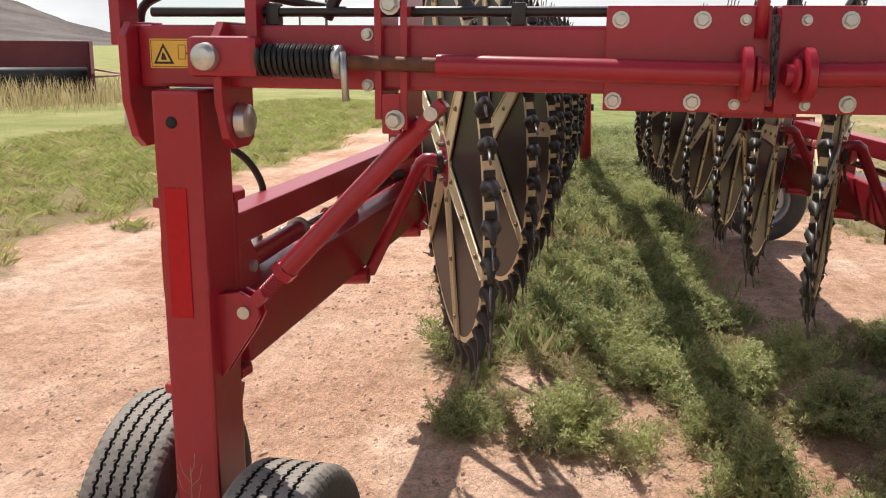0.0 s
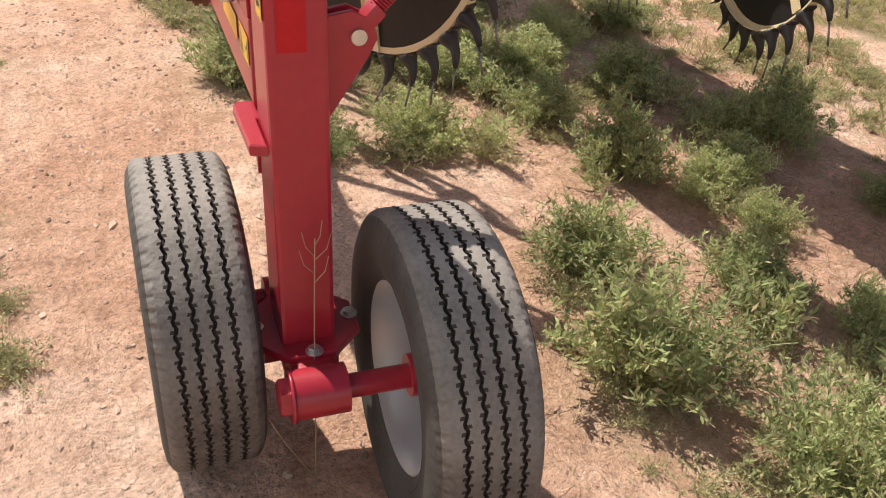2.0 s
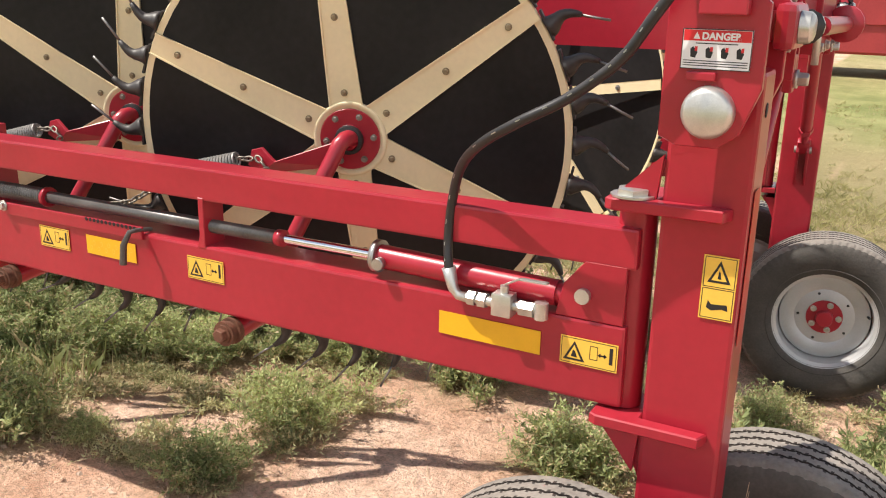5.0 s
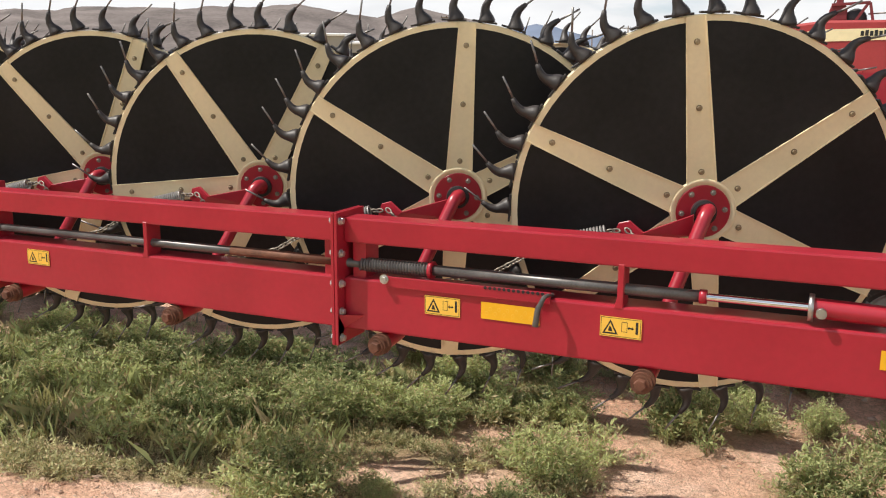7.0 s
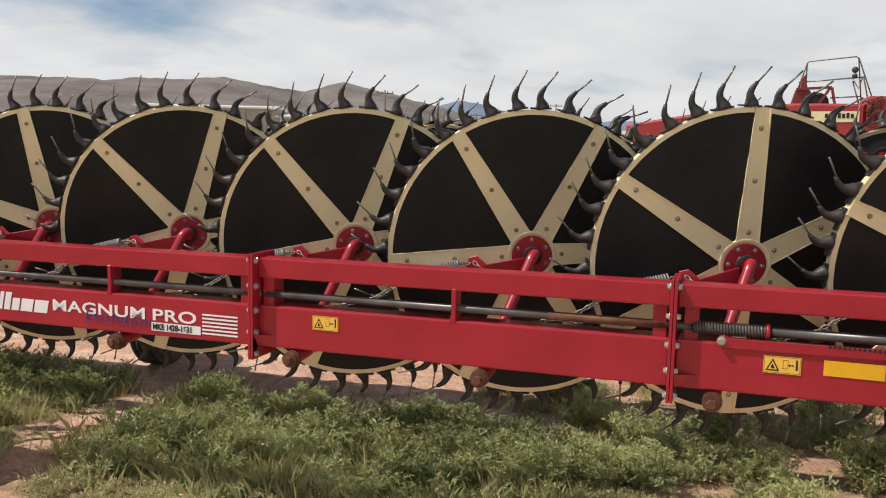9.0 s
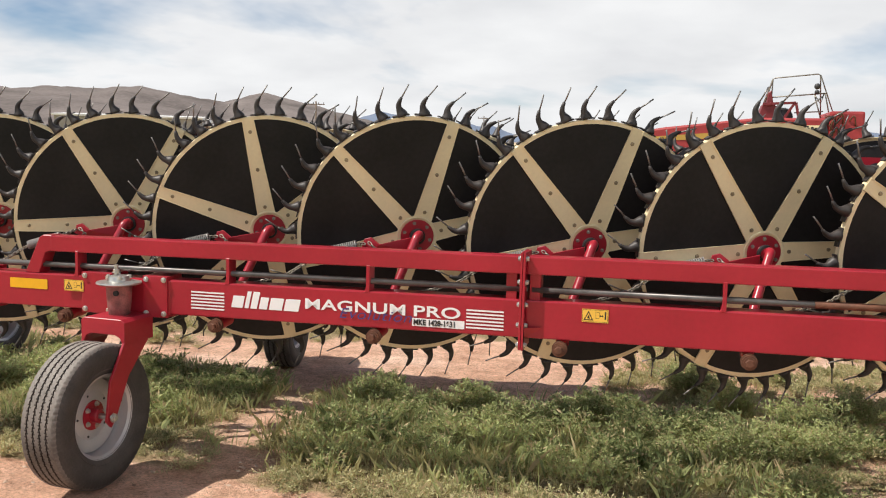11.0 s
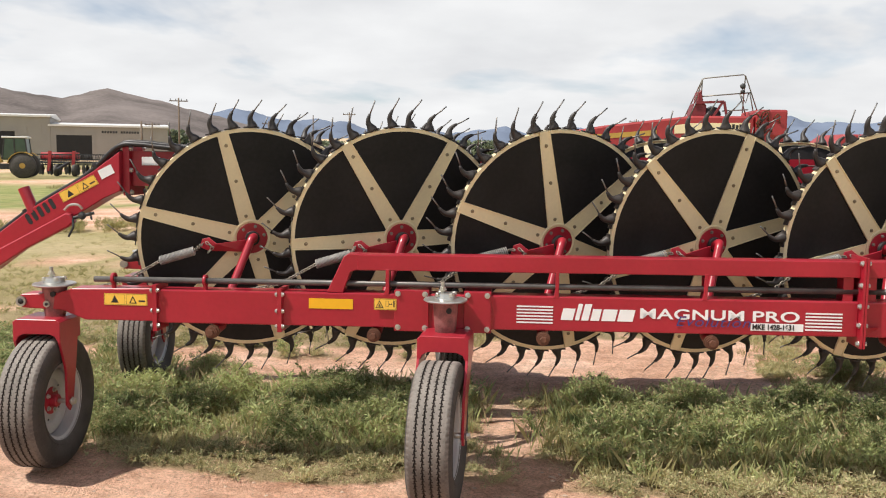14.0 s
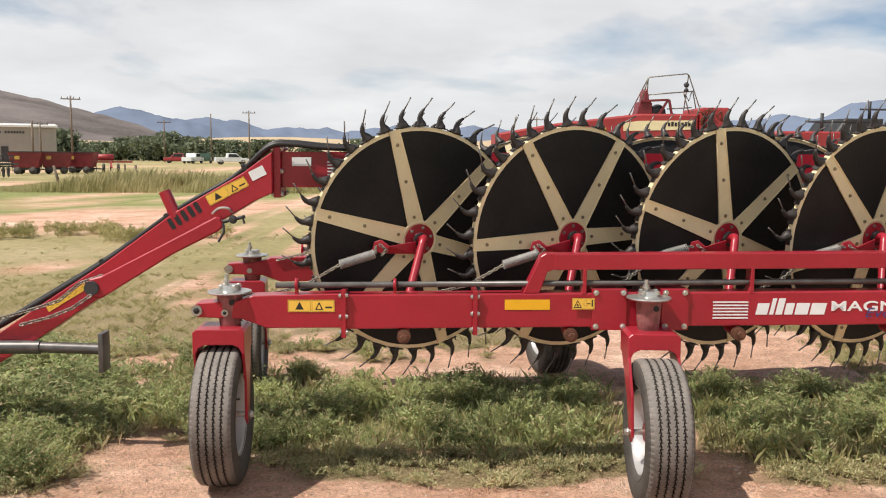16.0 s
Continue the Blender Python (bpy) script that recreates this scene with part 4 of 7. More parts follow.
    a, b = Vector((0.030, 0.176, 1.037)), Vector((0.030, 0.618, 1.503))
    bm = bmesh.new()
    bar(bm, a - (b - a) * 0.02, a.lerp(b, 0.10), 0.03, 0.05, up=(1, 0, 0), bev=0.006)
    rod(bm, a.lerp(b, 0.21), a.lerp(b, 0.95), 0.024, 20)
    rod(bm, a.lerp(b, 0.19), a.lerp(b, 0.225), 0.030, 6)
    bar(bm, a.lerp(b, 0.93), b + (b - a) * 0.05, 0.03, 0.055, up=(1, 0, 0), bev=0.008)
    side("diagonal_strut", bm, RED, smooth=True)
    bm = bmesh.new()
    coil(bm, a.lerp(b, 0.09), a.lerp(b, 0.20), 0.0155, 0.0025, 12)
    rod(bm, a.lerp(b, 0.08), a.lerp(b, 0.21), 0.014, 12)
    side("strut_thread", bm, RED)


def cross_beam():
    end = MID.y - MID.x * SLOPE
    bm = bmesh.new()
    box(bm, -0.06, 0.055, -0.046, 0.99, 1.55, 1.684, 0.008)
    side("cross_beam", bm, RED)
    bm = bmesh.new()
    box(bm, -0.075, 0.072, 0.972, end - 0.003, 1.518, 1.722, 0.004)
    side("centre_sleeve", bm, RED)
    side_bolts("bolt", [((0.072, y, z), (1, 0, 0), r, 0.012) for y, z, r in ((1.0, 1.695, 0.0125), (1.155, 1.695, 0.0125), (1.235, 1.695, 0.008), (0.992, 1.538, 0.0125), (1.145, 1.538, 0.0125), (1.225, 1.535, 0.008))])
    # clamp round the beam
    bm = bmesh.new()
    box(bm, -0.075, 0.078, 0.50, 0.515, 1.49, 1.75, 0.002)
    box(bm, -0.075, 0.078, 0.555, 0.57, 1.47, 1.75, 0.002)
    box(bm, 0.056, 0.078, 0.515, 0.555, 1.46, 1.545, 0.004)
    side("beam_clamp", bm, RED)
    side_bolts("bolt", [((0.056, 0.48, 1.665), (1, 0, 0), 0.010, 0.014), ((0.056, 0.48, 1.56), (1, 0, 0), 0.010, 0.014), ((0.078, 0.535, 1.725), (1, 0, 0), 0.016, 0.02), ((0.078, 0.545, 1.49), (1, 0, 0), 0.016, 0.03)])
    # adjusting rod behind the beam
    bm = bmesh.new()
    box(bm, 0.085, 0.125, 0.10, 0.26, 1.575, 1.66, 0.015)
    box(bm, 0.05, 0.09, 0.12, 0.19, 1.59, 1.645, 0.004)
    side("rod_fork", bm, RED)
    bm = bmesh.new()
    lathe(bm, [(0.0, 0.152), (0.016, 0.152), (0.022, 0.150), (0.028, 0.144), (0.030, 0.126), (0.0, 0.124)], 24, (0, 0.148, 1.617), axis="X")
    side("rod_pin", bm, ZINC, smooth=True)
    bm = bmesh.new()
    coil(bm, (0.105, 0.262, 1.612), (0.105, 0.425, 1.609), 0.031, 0.0055, 13)
    rod(bm, (0.105, 0.26, 1.612), (0.105, 0.43, 1.609), 0.02, 14)
    side("coil_spring", bm, HOSE, "black coil spring", True)
    bm = bmesh.new()
    rod(bm, (0.105, 0.42, 1.609), (0.105, 0.655, 1.604), 0.015, 16)
    side("adjusting_rod", bm, RUST, "rusty adjusting rod", True)
    bm = bmesh.new()
    lathe(bm, [(0.012, -0.008), (0.034, -0.008), (0.034, 0.008), (0.012, 0.008)], 20, (0.105, 0.432, 1.609), closed=True)
    rod(bm, (0.125, 0.445, 1.63), (0.125, 0.452, 1.53), 0.008, 8)
    side("rod_washer", bm, ZINC)
    bm = bmesh.new()
    rod(bm, (0.108, 0.64, 1.604), (0.108, 1.23, 1.594), 0.0225, 22)
    side("adjusting_tube", bm, RED, smooth=True)
    for y, w, r in ((1.228, 0.020, 0.052), (1.252, 0.012, 0.034)):
        bm = bmesh.new()
        lathe(bm, [(0.0, 0.0), (r - 0.004, 0.0), (r, 0.003), (r, w - 0.003), (r - 0.004, w), (0.0, w)], 26, (0.108, y, 1.594))
        side("tube_lug", bm, RED, smooth=True)
    bm = bmesh.new()
    rod(bm, (0.108, 1.264, 1.594), (0.108, end - 0.008, 1.594), 0.020, 18)
    side("adjusting_tube", bm, RED, smooth=True)
    bm = bmesh.new()
    chain(bm, [(0.135, end - 0.002, 1.70), (0.142, end, 1.62), (0.14, end + 0.003, 1.55)], 0.019, 0.0034)
    part("lock_chain", bm, DARKMETAL, rake)
    bm = bmesh.new()
    box(bm, -0.04, 0.085, end - 0.018, end + 0.018, 1.53, 1.705, 0.004)
    rod(bm, (0.105, end - 0.022, 1.66), (0.105, end - 0.022, 1.80), 0.012, 12)
    part("centre_block", bm, RED, rake)
    bm = bmesh.new()
    rod(bm, (0.03, -0.02, 1.712), (0.03, end, 1.712), 0.011, 12)
    for y in (0.25, 0.78):
        box(bm, 0.015, 0.045, y, y + 0.03, 1.684, 1.73, 0.004)
    side("hydraulic_pipe", bm, HOSE, "black hydraulic pipe with clamps", True)
    bm = bmesh.new()
    tube(bm, smooth_line([(0.02, 0.38, 1.70), (0.03, 0.42, 1.76), (0.03, 0.5, 1.80), (0.0, 0.62, 1.83), (-0.1, 0.8, 1.80)], 5), 0.0135, 12)
    side("hydraulic_hose", bm, HOSE, smooth=True)


def centre_beam():
    a, b = Vector((-0.06, mid_y(-0.06), 1.60)), Vector((-7.86, mid_y(-7.86), 1.60))
    bm = bmesh.new()
    bar(bm, a, b, 0.15, 0.19, bev=0.007)
    part("centre_beam", bm, RED, rake)
    bm = bmesh.new()
    c = mid_y(-7.88)
    box(bm, -7.90, -7.86, c - 0.11, c + 0.11, 1.44, 1.745, 0.003)
    part("drawbar_flange", bm, RED, rake)
    for y in (c - 0.095, c + 0.095):
        for z in (1.46, 1.59, 1.72):
            for s, x in ((1, -7.86), (-1, -7.90)):
                bm = bmesh.new()
                bolt(bm, (x, y, z), (s, 0, 0), 0.012, 0.016)
                part("bolt", bm, ZINC, rake)
    # drawbar: deep plate beam that drops to the hitch
    y0 = mid_y(-8.9) - 0.075
    bm = bmesh.new()
    slab(bm, [(-7.90, y0, 1.70), (-7.90, y0, 1.47), (-8.0, y0, 1.425), (-8.15, y0, 1.335), (-8.47, y0, 1.165), (-8.79, y0, 0.935), (-9.24, y0, 0.635), (-9.6, y0, 0.41), (-10.2, y0, 0.06),
              (-10.2, y0, 0.20), (-9.6, y0, 0.57), (-9.24, y0, 0.815), (-8.85, y0, 1.070), (-8.46, y0, 1.353), (-8.06, y0, 1.585), (-8.0, y0, 1.63)], (0, 0.15, 0), bev=0.005)
    part("drawbar", bm, RED, rake)
    bm = bmesh.new()
    for i in range(5):
        x, z = -8.321 - 0.037 * i, 1.386 - 0.0235 * i
        ring = [(x + 0.0135 * math.cos(a) + 0.011 * sg, y0 - 0.002, z + 0.0135 * math.sin(a) - 0.018 * sg) for sg, a0 in ((-1, 0.0), (1, math.pi)) for a in (a0 + math.pi * q / 6 + 0.55 for q in range(7))]
        slab(bm, ring, (0, 0.003, 0))
    part("drawbar_slot_shade", bm, DARK, rake)
    bm = bmesh.new()
    rod(bm, (-8.45, y0 + 0.03, 1.33), (-8.512, y0 + 0.03, 1.476), 0.034, 18)
    part("drawbar_stub", bm, RED, rake, smooth=True)
    bm = bmesh.new()
    slab(bm, [(x, y0 - 0.058, z) for x, z in ((-8.935, 0.925), (-8.915, 0.885), (-8.86, 0.874), (-8.46, 1.122), (-8.20, 1.255), (-8.165, 1.285), (-8.185, 1.33), (-8.21, 1.338), (-8.51, 1.180), (-8.85, 1.004), (-8.92, 0.985))], (0, 0.05, 0), bev=0.008)
    part("drawbar_link", bm, RED, rake)
    bm = bmesh.new()
    rod(bm, (-8.905, y0 - 0.075, 0.935), (-8.905, y0 + 0.18, 0.935), 0.04, 20)
    part("link_bush", bm, DARKMETAL, rake)
    bm = bmesh.new()
    tube(bm, smooth_line([(-8.17, y0 - 0.05, 1.30), (-8.165, y0 - 0.06, 1.255), (-8.18, y0 - 0.06, 1.225), (-8.195, y0 - 0.06, 1.198)], 4), 0.007, 8)
    rod(bm, (-8.18, y0 - 0.035, 1.305), (-8.05, y0 - 0.035, 1.338), 0.010, 10)
    rod(bm, (-8.06, y0 - 0.06, 1.345), (-8.05, y0 - 0.06, 1.30), 0.006, 8)
    bolt(bm, (-8.115, y0 - 0.045, 1.322), (0, -1, 0), 0.018, 0.016)
    part("safety_hook", bm, DARKMETAL, rake, "dark latch hook", True)
    bm = bmesh.new()
    tube(bm, smooth_line([(-8.235, y0 - 0.02, 1.352), (-8.195, y0 - 0.035, 1.382), (-8.145, y0 - 0.035, 1.384), (-8.125, y0 - 0.02, 1.36)], 4), 0.008, 8)
    part("latch_handle", bm, ZINC, rake, "bare metal latch handle", True)
    for i, (dy, dz) in enumerate(((0.03, 0.0), (0.07, 0.012), (0.11, 0.0))):
        bm = bmesh.new()
        tube(bm, smooth_line([(-6.9, y0 + dy, 1.715), (-7.55, y0 + dy, 1.722 + dz), (-7.80, y0 + dy, 1.742 + dz), (-7.93, y0 + dy, 1.722 + dz), (-8.12, y0 + dy, 1.558), (-8.46, y0 + dy, 1.36), (-8.85, y0 + dy, 1.08 + dz), (-9.24, y0 + dy, 0.84 + dz), (-9.75, y0 + dy, 0.54)], 6), 0.015, 10)
        part("hydraulic_hose", bm, HOSE, rake, smooth=True)
    for x, z in ((-8.06, 1.61), (-8.50, 1.33), (-8.87, 1.07)):
        bm = bmesh.new()
        box(bm, x - 0.012, x + 0.012, y0 + 0.01, y0 + 0.13, z - 0.030, z + 0.022, 0.008, Matrix.Translation((x, 0, z)) @ Matrix.Rotation(-0.6, 4, "Y") @ Matrix.Translation((-x, 0, -z)))
        part("hose_clamp", bm, HOSE, rake)
    for line in ([(-8.86, y0 - 0.02, 1.0), (-8.98, y0 - 0.03, 0.96), (-9.10, y0 - 0.04, 0.86), (-9.28, y0 - 0.03, 0.80), (-9.5, y0 - 0.03, 0.74)], [(-8.9, y0 - 0.09, 0.90), (-9.0, y0 - 0.1, 0.83), (-9.12, y0 - 0.1, 0.78), (-9.3, y0 - 0.08, 0.73)]):
        bm = bmesh.new()
        chain(bm, line, 0.034, 0.0042)
        part("safety_chain", bm, BOLTSTEEL, rake)
    # parking jack, folded up along the drawbar
    bm = bmesh.new()
    rod(bm, (-9.75, y0 - 0.06, 0.60), (-9.20, y0 - 0.06, 0.60), 0.038, 20)
    rod(bm, (-9.20, y0 - 0.06, 0.60), (-8.85, y0 - 0.06, 0.588), 0.031, 20)
    box(bm, -8.862, -8.835, y0 - 0.12, y0 + 0.0, 0.465, 0.685, 0.004)
    part("parking_jack", bm, PIPE, rake, "grey folded parking jack", True)


def plate_clamp():
    """The bolted clamp that carries the second castor."""
    for x0, x1 in ((-6.19, -6.01), (-5.83, -5.69)):
        bm = bmesh.new()
        box(bm, x0, x1, -0.012, 0.132, 0.795, 1.008, 0.003)
        side("castor_clamp", bm, RED)
        side_bolts("bolt", [((x, -0.012, z), (0, -1, 0), 0.011, 0.012) for x in (x0 + 0.02, x1 - 0.02) for z in (0.815, 0.99)])


frame_sections()
plate_clamp()
for build, dx in ((control_rod, 0.014), (valve_and_hose, 0.014), (rear_post, 0.028), (cross_beam, 0.028)):
    count = len(both)
    build()
    for o in both[count:]:
        o.location.x += dx
castor(-5.918, -0.085, -5.926, -0.326, -3.7, 0.975)
castor(-8.045, 0.055, -8.08, 0.01, 1.3, 0.985)
wheels = []
first = finger_wheel()
for k, (x, y, z, turn, lean, spin) in enumerate(WHEELS):
    wheel_mounts(k)
    m = pose(x, y, z, lean, 0, turn) @ Matrix.Rotation(radians(90 - spin), 4, "Y")
    if k == 0:
        first.matrix_basis = m
        wheels.append(first)
    else:
        wheels.append(copy_thing(first, m))
rnd = random.Random(11)
for o in list(both):
    m = Matrix.LocRotScale(o.location, o.rotation_euler, None)
    # the far side stands a hand further forward at its front end
    xs = [(m @ Vector(c)).x for c in o.bound_box] if o.type == "MESH" else [o.location.x]
    ahead = -0.10 if sum(xs) / len(xs) < -7.0 else 0.0
    copy_thing(o, Matrix.Translation((ahead, 0, 0)) @ MIRROR @ m)
bm = bmesh.new()
bar(bm, MIRROR @ Vector((-6.74, 0.06, 0.895)), MIRROR @ Vector((-6.95, 0.06, 0.893)), 0.128, 0.185, bev=0.006)
part("beam_sleeve", bm, RED, rake)
for w in wheels:
    copy_thing(w, Matrix.Translation((0, 0, -0.03)) @ MIRROR @ w.matrix_basis @ Matrix.Rotation(radians(rnd.uniform(0, 60)), 4, "Y"))
centre_beam()


# ---- stickers and lettering on the near side ----
def sticker(name, corners, mats, kind, label):
    """A thin printed sheet: corners lower left, lower right, upper right, upper left."""
    c = [Vector(p) for p in corners]
    n = (c[1] - c[0]).cross(c[3] - c[0]).normalized()
    bm = bmesh.new()
    slab(bm, [p + n * 0.0008 for p in c], n * 0.0008)

    def at(u, v, h=0.0019):
        return c[0].lerp(c[1], u).lerp(c[3].lerp(c[2], u), v) + n * h

    def shape(pts, mat, h=0.0019):
        f = bm.faces.new([bm.verts.new(at(u, v, h)) for u, v in pts])
        f.material_index = mat

    def rect(u0, v0, u1, v1, mat, h=0.0019):
        shape([(u0, v0), (u1, v0), (u1, v1), (u0, v1)], mat, h)

    wide, high = (c[1] - c[0]).length, (c[3] - c[0]).length

    def edge(u0, v0, u1, v1, w, mat):
        w, q = 0.0014 / wide, 0.0014 / high
        rect(u0, v0, u1, v0 + q, mat)
        rect(u0, v1 - q, u1, v1, mat)
        rect(u0, v0 + q, u0 + w, v1 - q, mat)
        rect(u1 - w, v0 + q, u1, v1 - q, mat)

    def warn(u0, v0, u1, v1):
        um = (u0 + u1) / 2
        shape([(u0, v0), (u1, v0), (um, v1)], 1)
        k = 0.17
        shape([(u0 + (u1 - u0) * k, v0 + (v1 - v0) * 0.11), (u1 - (u1 - u0) * k, v0 + (v1 - v0) * 0.11), (um, v1 - (v1 - v0) * 0.22)], 0, 0.0023)
        shape([(um - 0.05, v0 + (v1 - v0) * 0.2), (um + 0.06, v0 + (v1 - v0) * 0.18), (um + 0.02, v0 + (v1 - v0) * 0.5), (um - 0.02, v0 + (v1 - v0) * 0.55)], 1, 0.0027)
    if kind == "wide":
        edge(0.02, 0.04, 0.98, 0.96, 0.012, 1)
        warn(0.06, 0.14, 0.44, 0.86)
        edge(0.52, 0.3, 0.66, 0.8, 0.018, 1)
        rect(0.69, 0.48, 0.79, 0.54, 1)
        shape([(0.66, 0.51), (0.71, 0.42), (0.71, 0.6)], 1)
        shape([(0.82, 0.51), (0.77, 0.42), (0.77, 0.6)], 1)
        rect(0.86, 0.25, 0.92, 0.85, 1)
    elif kind == "tall":
        edge(0.04, 0.02, 0.96, 0.49, 0.03, 1)
        edge(0.04, 0.51, 0.96, 0.98, 0.03, 1)
        warn(0.16, 0.58, 0.84, 0.93)
        shape([(0.2, 0.18), (0.36, 0.14), (0.66, 0.18), (0.84, 0.16), (0.8, 0.26), (0.62, 0.25), (0.34, 0.24), (0.24, 0.3)], 1)
    elif kind == "pair":
        edge(0.01, 0.04, 0.485, 0.96, 0.008, 1)
        edge(0.515, 0.04, 0.99, 0.96, 0.008, 1)
        shape([(0.16, 0.2), (0.34, 0.2), (0.25, 0.85)], 1)
        shape([(0.58, 0.16), (0.76, 0.16), (0.67, 0.85)], 1)
        shape([(0.62, 0.24), (0.72, 0.24), (0.67, 0.65)], 0, 0.0023)
        rect(0.80, 0.3, 0.95, 0.45, 1)
    elif kind == "dots":
        for i in range(6):
            for v in (0.35, 0.62):
                u = 0.1 + 0.15 * i + (0.06 if v > 0.5 else 0)
                shape([(u + 0.028 * math.cos(q), v + 0.13 * math.sin(q)) for q in (k * math.pi / 4 for k in range(8))], 1)
                shape([(u + 0.022 * math.cos(q), v + 0.10 * math.sin(q)) for q in (k * math.pi / 4 for k in range(8))], 0, 0.0023)
    elif kind == "danger":
        edge(0.0, 0.0, 1.0, 1.0, 0.012, 1)
        rect(0.02, 0.70, 0.98, 0.97, 2)
        shape([(0.16, 0.75), (0.26, 0.75), (0.21, 0.92)], 0, 0.0023)
        rect(0.2, 0.63, 0.8, 0.655, 1)
        for u in (0.14, 0.36, 0.58, 0.80):
            shape([(u, 0.3), (u + 0.07, 0.28), (u + 0.1, 0.42), (u + 0.03, 0.56), (u - 0.01, 0.5)], 1)
            rect(u + 0.055, 0.45, u + 0.095, 0.56, 2, 0.0023)
        for v in (0.08, 0.14, 0.2):
            rect(0.04, v, 0.96, v + 0.022, 1)
    ob = part(name, bm, mats, rake, label)
    return ob


Y0 = -0.0012


def face(x0, z0, x1, z1, y=Y0):
    return [(x0, y, z0), (x1, y, z0), (x1, y, z1), (x0, y, z1)]


sticker("warning_label", face(-0.213, 0.930, -0.090, 0.990), [PALEYELLOW, BLACK], "wide", "yellow pictogram warning label")
sticker("yellow_reflector", face(-0.501, 0.933, -0.258, 0.986), [YELLOW, BLACK], "plain", "plain yellow reflector strip")
sticker("warning_label", face(-1.252, 0.929, -1.129, 0.990), [PALEYELLOW, BLACK], "wide", "yellow pictogram warning label")
sticker("chart_label", face(-1.632, 0.934, -1.440, 0.988), [YELLOW, PALEYELLOW], "dots", "yellow setting chart label")
sticker("warning_label", face(-1.827, 0.926, -1.704, 0.988), [PALEYELLOW, BLACK], "wide", "yellow pictogram warning label")
sticker("warning_label", face(-3.591, 0.921, -3.473, 0.981), [PALEYELLOW, BLACK], "wide", "yellow pictogram warning label")
sticker("warning_label", face(-6.294, 0.904, -6.177, 0.962, -0.0135), [PALEYELLOW, BLACK], "wide", "yellow pictogram warning label")
sticker("yellow_reflector", face(-6.638, 0.900, -6.406, 0.953), [YELLOW, BLACK], "plain", "plain yellow reflector strip")
sticker("warning_label", face(-7.742, 0.890, -7.506, 0.952), [PALEYELLOW, BLACK], "pair", "yellow pair of warning pictograms")
sticker("warning_label", face(0.058, 1.083, 0.121, 1.208), [PALEYELLOW, BLACK], "tall", "tall yellow pictogram warning label")
sticker("danger_label", face(-0.005, 1.549, 0.111, 1.616, -0.068), [WHITE, BLACK, REDPRINT], "danger", "red and white danger label")
sticker("warning_label", [(0.0845, -0.017, 1.591), (0.0845, 0.112, 1.591), (0.0845, 0.112, 1.654), (0.0845, -0.017, 1.654)], [PALEYELLOW, BLACK], "wide", "yellow pictogram warning label")
sticker("red_reflector", [(0.1292, 0.020, 1.03), (0.1292, 0.072, 1.03), (0.1292, 0.072, 1.33), (0.1292, 0.020, 1.33)], [REFLECT, REDPRINT], "plain", "bright red reflector tape")
FACE = pose(0, 0, 0, 90, 0, 0)
lettering("danger_word", "DANGER", 0.0160, Matrix.Translation((0.028, -0.0712, 1.5990)) @ FACE, WHITE, rake, squeeze=1.0, bold=0.0006)
lettering("side_word", "MAGNUM", 0.072, Matrix.Translation((-4.945, -0.0025, 0.894)) @ FACE, WHITE, rake, "white block lettering", 1.04, 1.60, 0.0013)
lettering("side_word", "PRO", 0.072, Matrix.Translation((-4.390, -0.0025, 0.894)) @ FACE, WHITE, rake, "white block lettering", 1.04, 1.66, 0.0013)
SLANT = Matrix(((1, 0.35, 0, 0), (0, 1, 0, 0), (0, 0, 1, 0), (0, 0, 0, 1)))
lettering("script_word", "Evolution", 0.072, Matrix.Translation((-4.765, -0.0045, 0.860)) @ FACE @ SLANT, NAVY, rake, "thin dark blue slanted script", 1.1, 1.22, -0.0006)
lettering("code_word", "MKE 1428-1631", 0.037, Matrix.Translation((-4.385, -0.0040, 0.853)) @ FACE, BLACK, rake, squeeze=0.86, bold=0.0012)
bm = bmesh.new()
slab(bm, face(-4.392, 0.846, -4.136, 0.884, -0.0016), (0, -0.0008, 0))
part("code_plate", bm, WHITE, rake)


def side_marks():
    """The maker's mark as a row of plain slanted blocks, and the pinstripes."""
    x, z0 = -5.337, 0.874
    for w, h in ((0.062, 0.060), (0.022, 0.085), (0.036, 0.085), (0.044, 0.060), (0.070, 0.060), (0.078, 0.060)):
        bm = bmesh.new()
        k = 0.22
        slab(bm, [(x, -0.0014, z0), (x + w, -0.0014, z0), (x + w + h * k, -0.0014, z0 + h), (x + h * k, -0.0014, z0 + h)], (0, -0.0008, 0), bev=0.0004)
        part("mark_block", bm, WHITE, rake, "white slanted block of the maker's mark")
        x += w + 0.010
    for x0, x1 in ((-5.56, -5.375), (-4.128, -3.950)):
        for i in range(6):
            bm = bmesh.new()
            z = 0.853 + 0.0165 * i
            slab(bm, face(x0, z, x1, z + 0.0075, -0.0014), (0, -0.0006, 0))
            part("pinstripe", bm, WHITE, rake)


side_marks()
yy = mid_y(-8.9) - 0.0757
sticker("yellow_label", [(x, yy, z) for x, z in ((-8.25, 1.395), (-8.03, 1.51), (-8.06, 1.562), (-8.28, 1.45))], [PALEYELLOW, BLACK], "pair", "yellow warning label on the drawbar")
sticker("white_label", [(x, yy, z) for x, z in ((-8.01, 1.535), (-7.93, 1.575), (-7.955, 1.625), (-8.035, 1.585))], [WHITE, BLACK], "plain", "white label on the drawbar")
sticker("yellow_label", [(x, yy, z) for x, z in ((-9.17, 0.79), (-8.95, 0.925), (-8.965, 0.955), (-9.19, 0.825))], [PALEYELLOW, BLACK], "dots", "yellow label on the drawbar")
bm = bmesh.new()
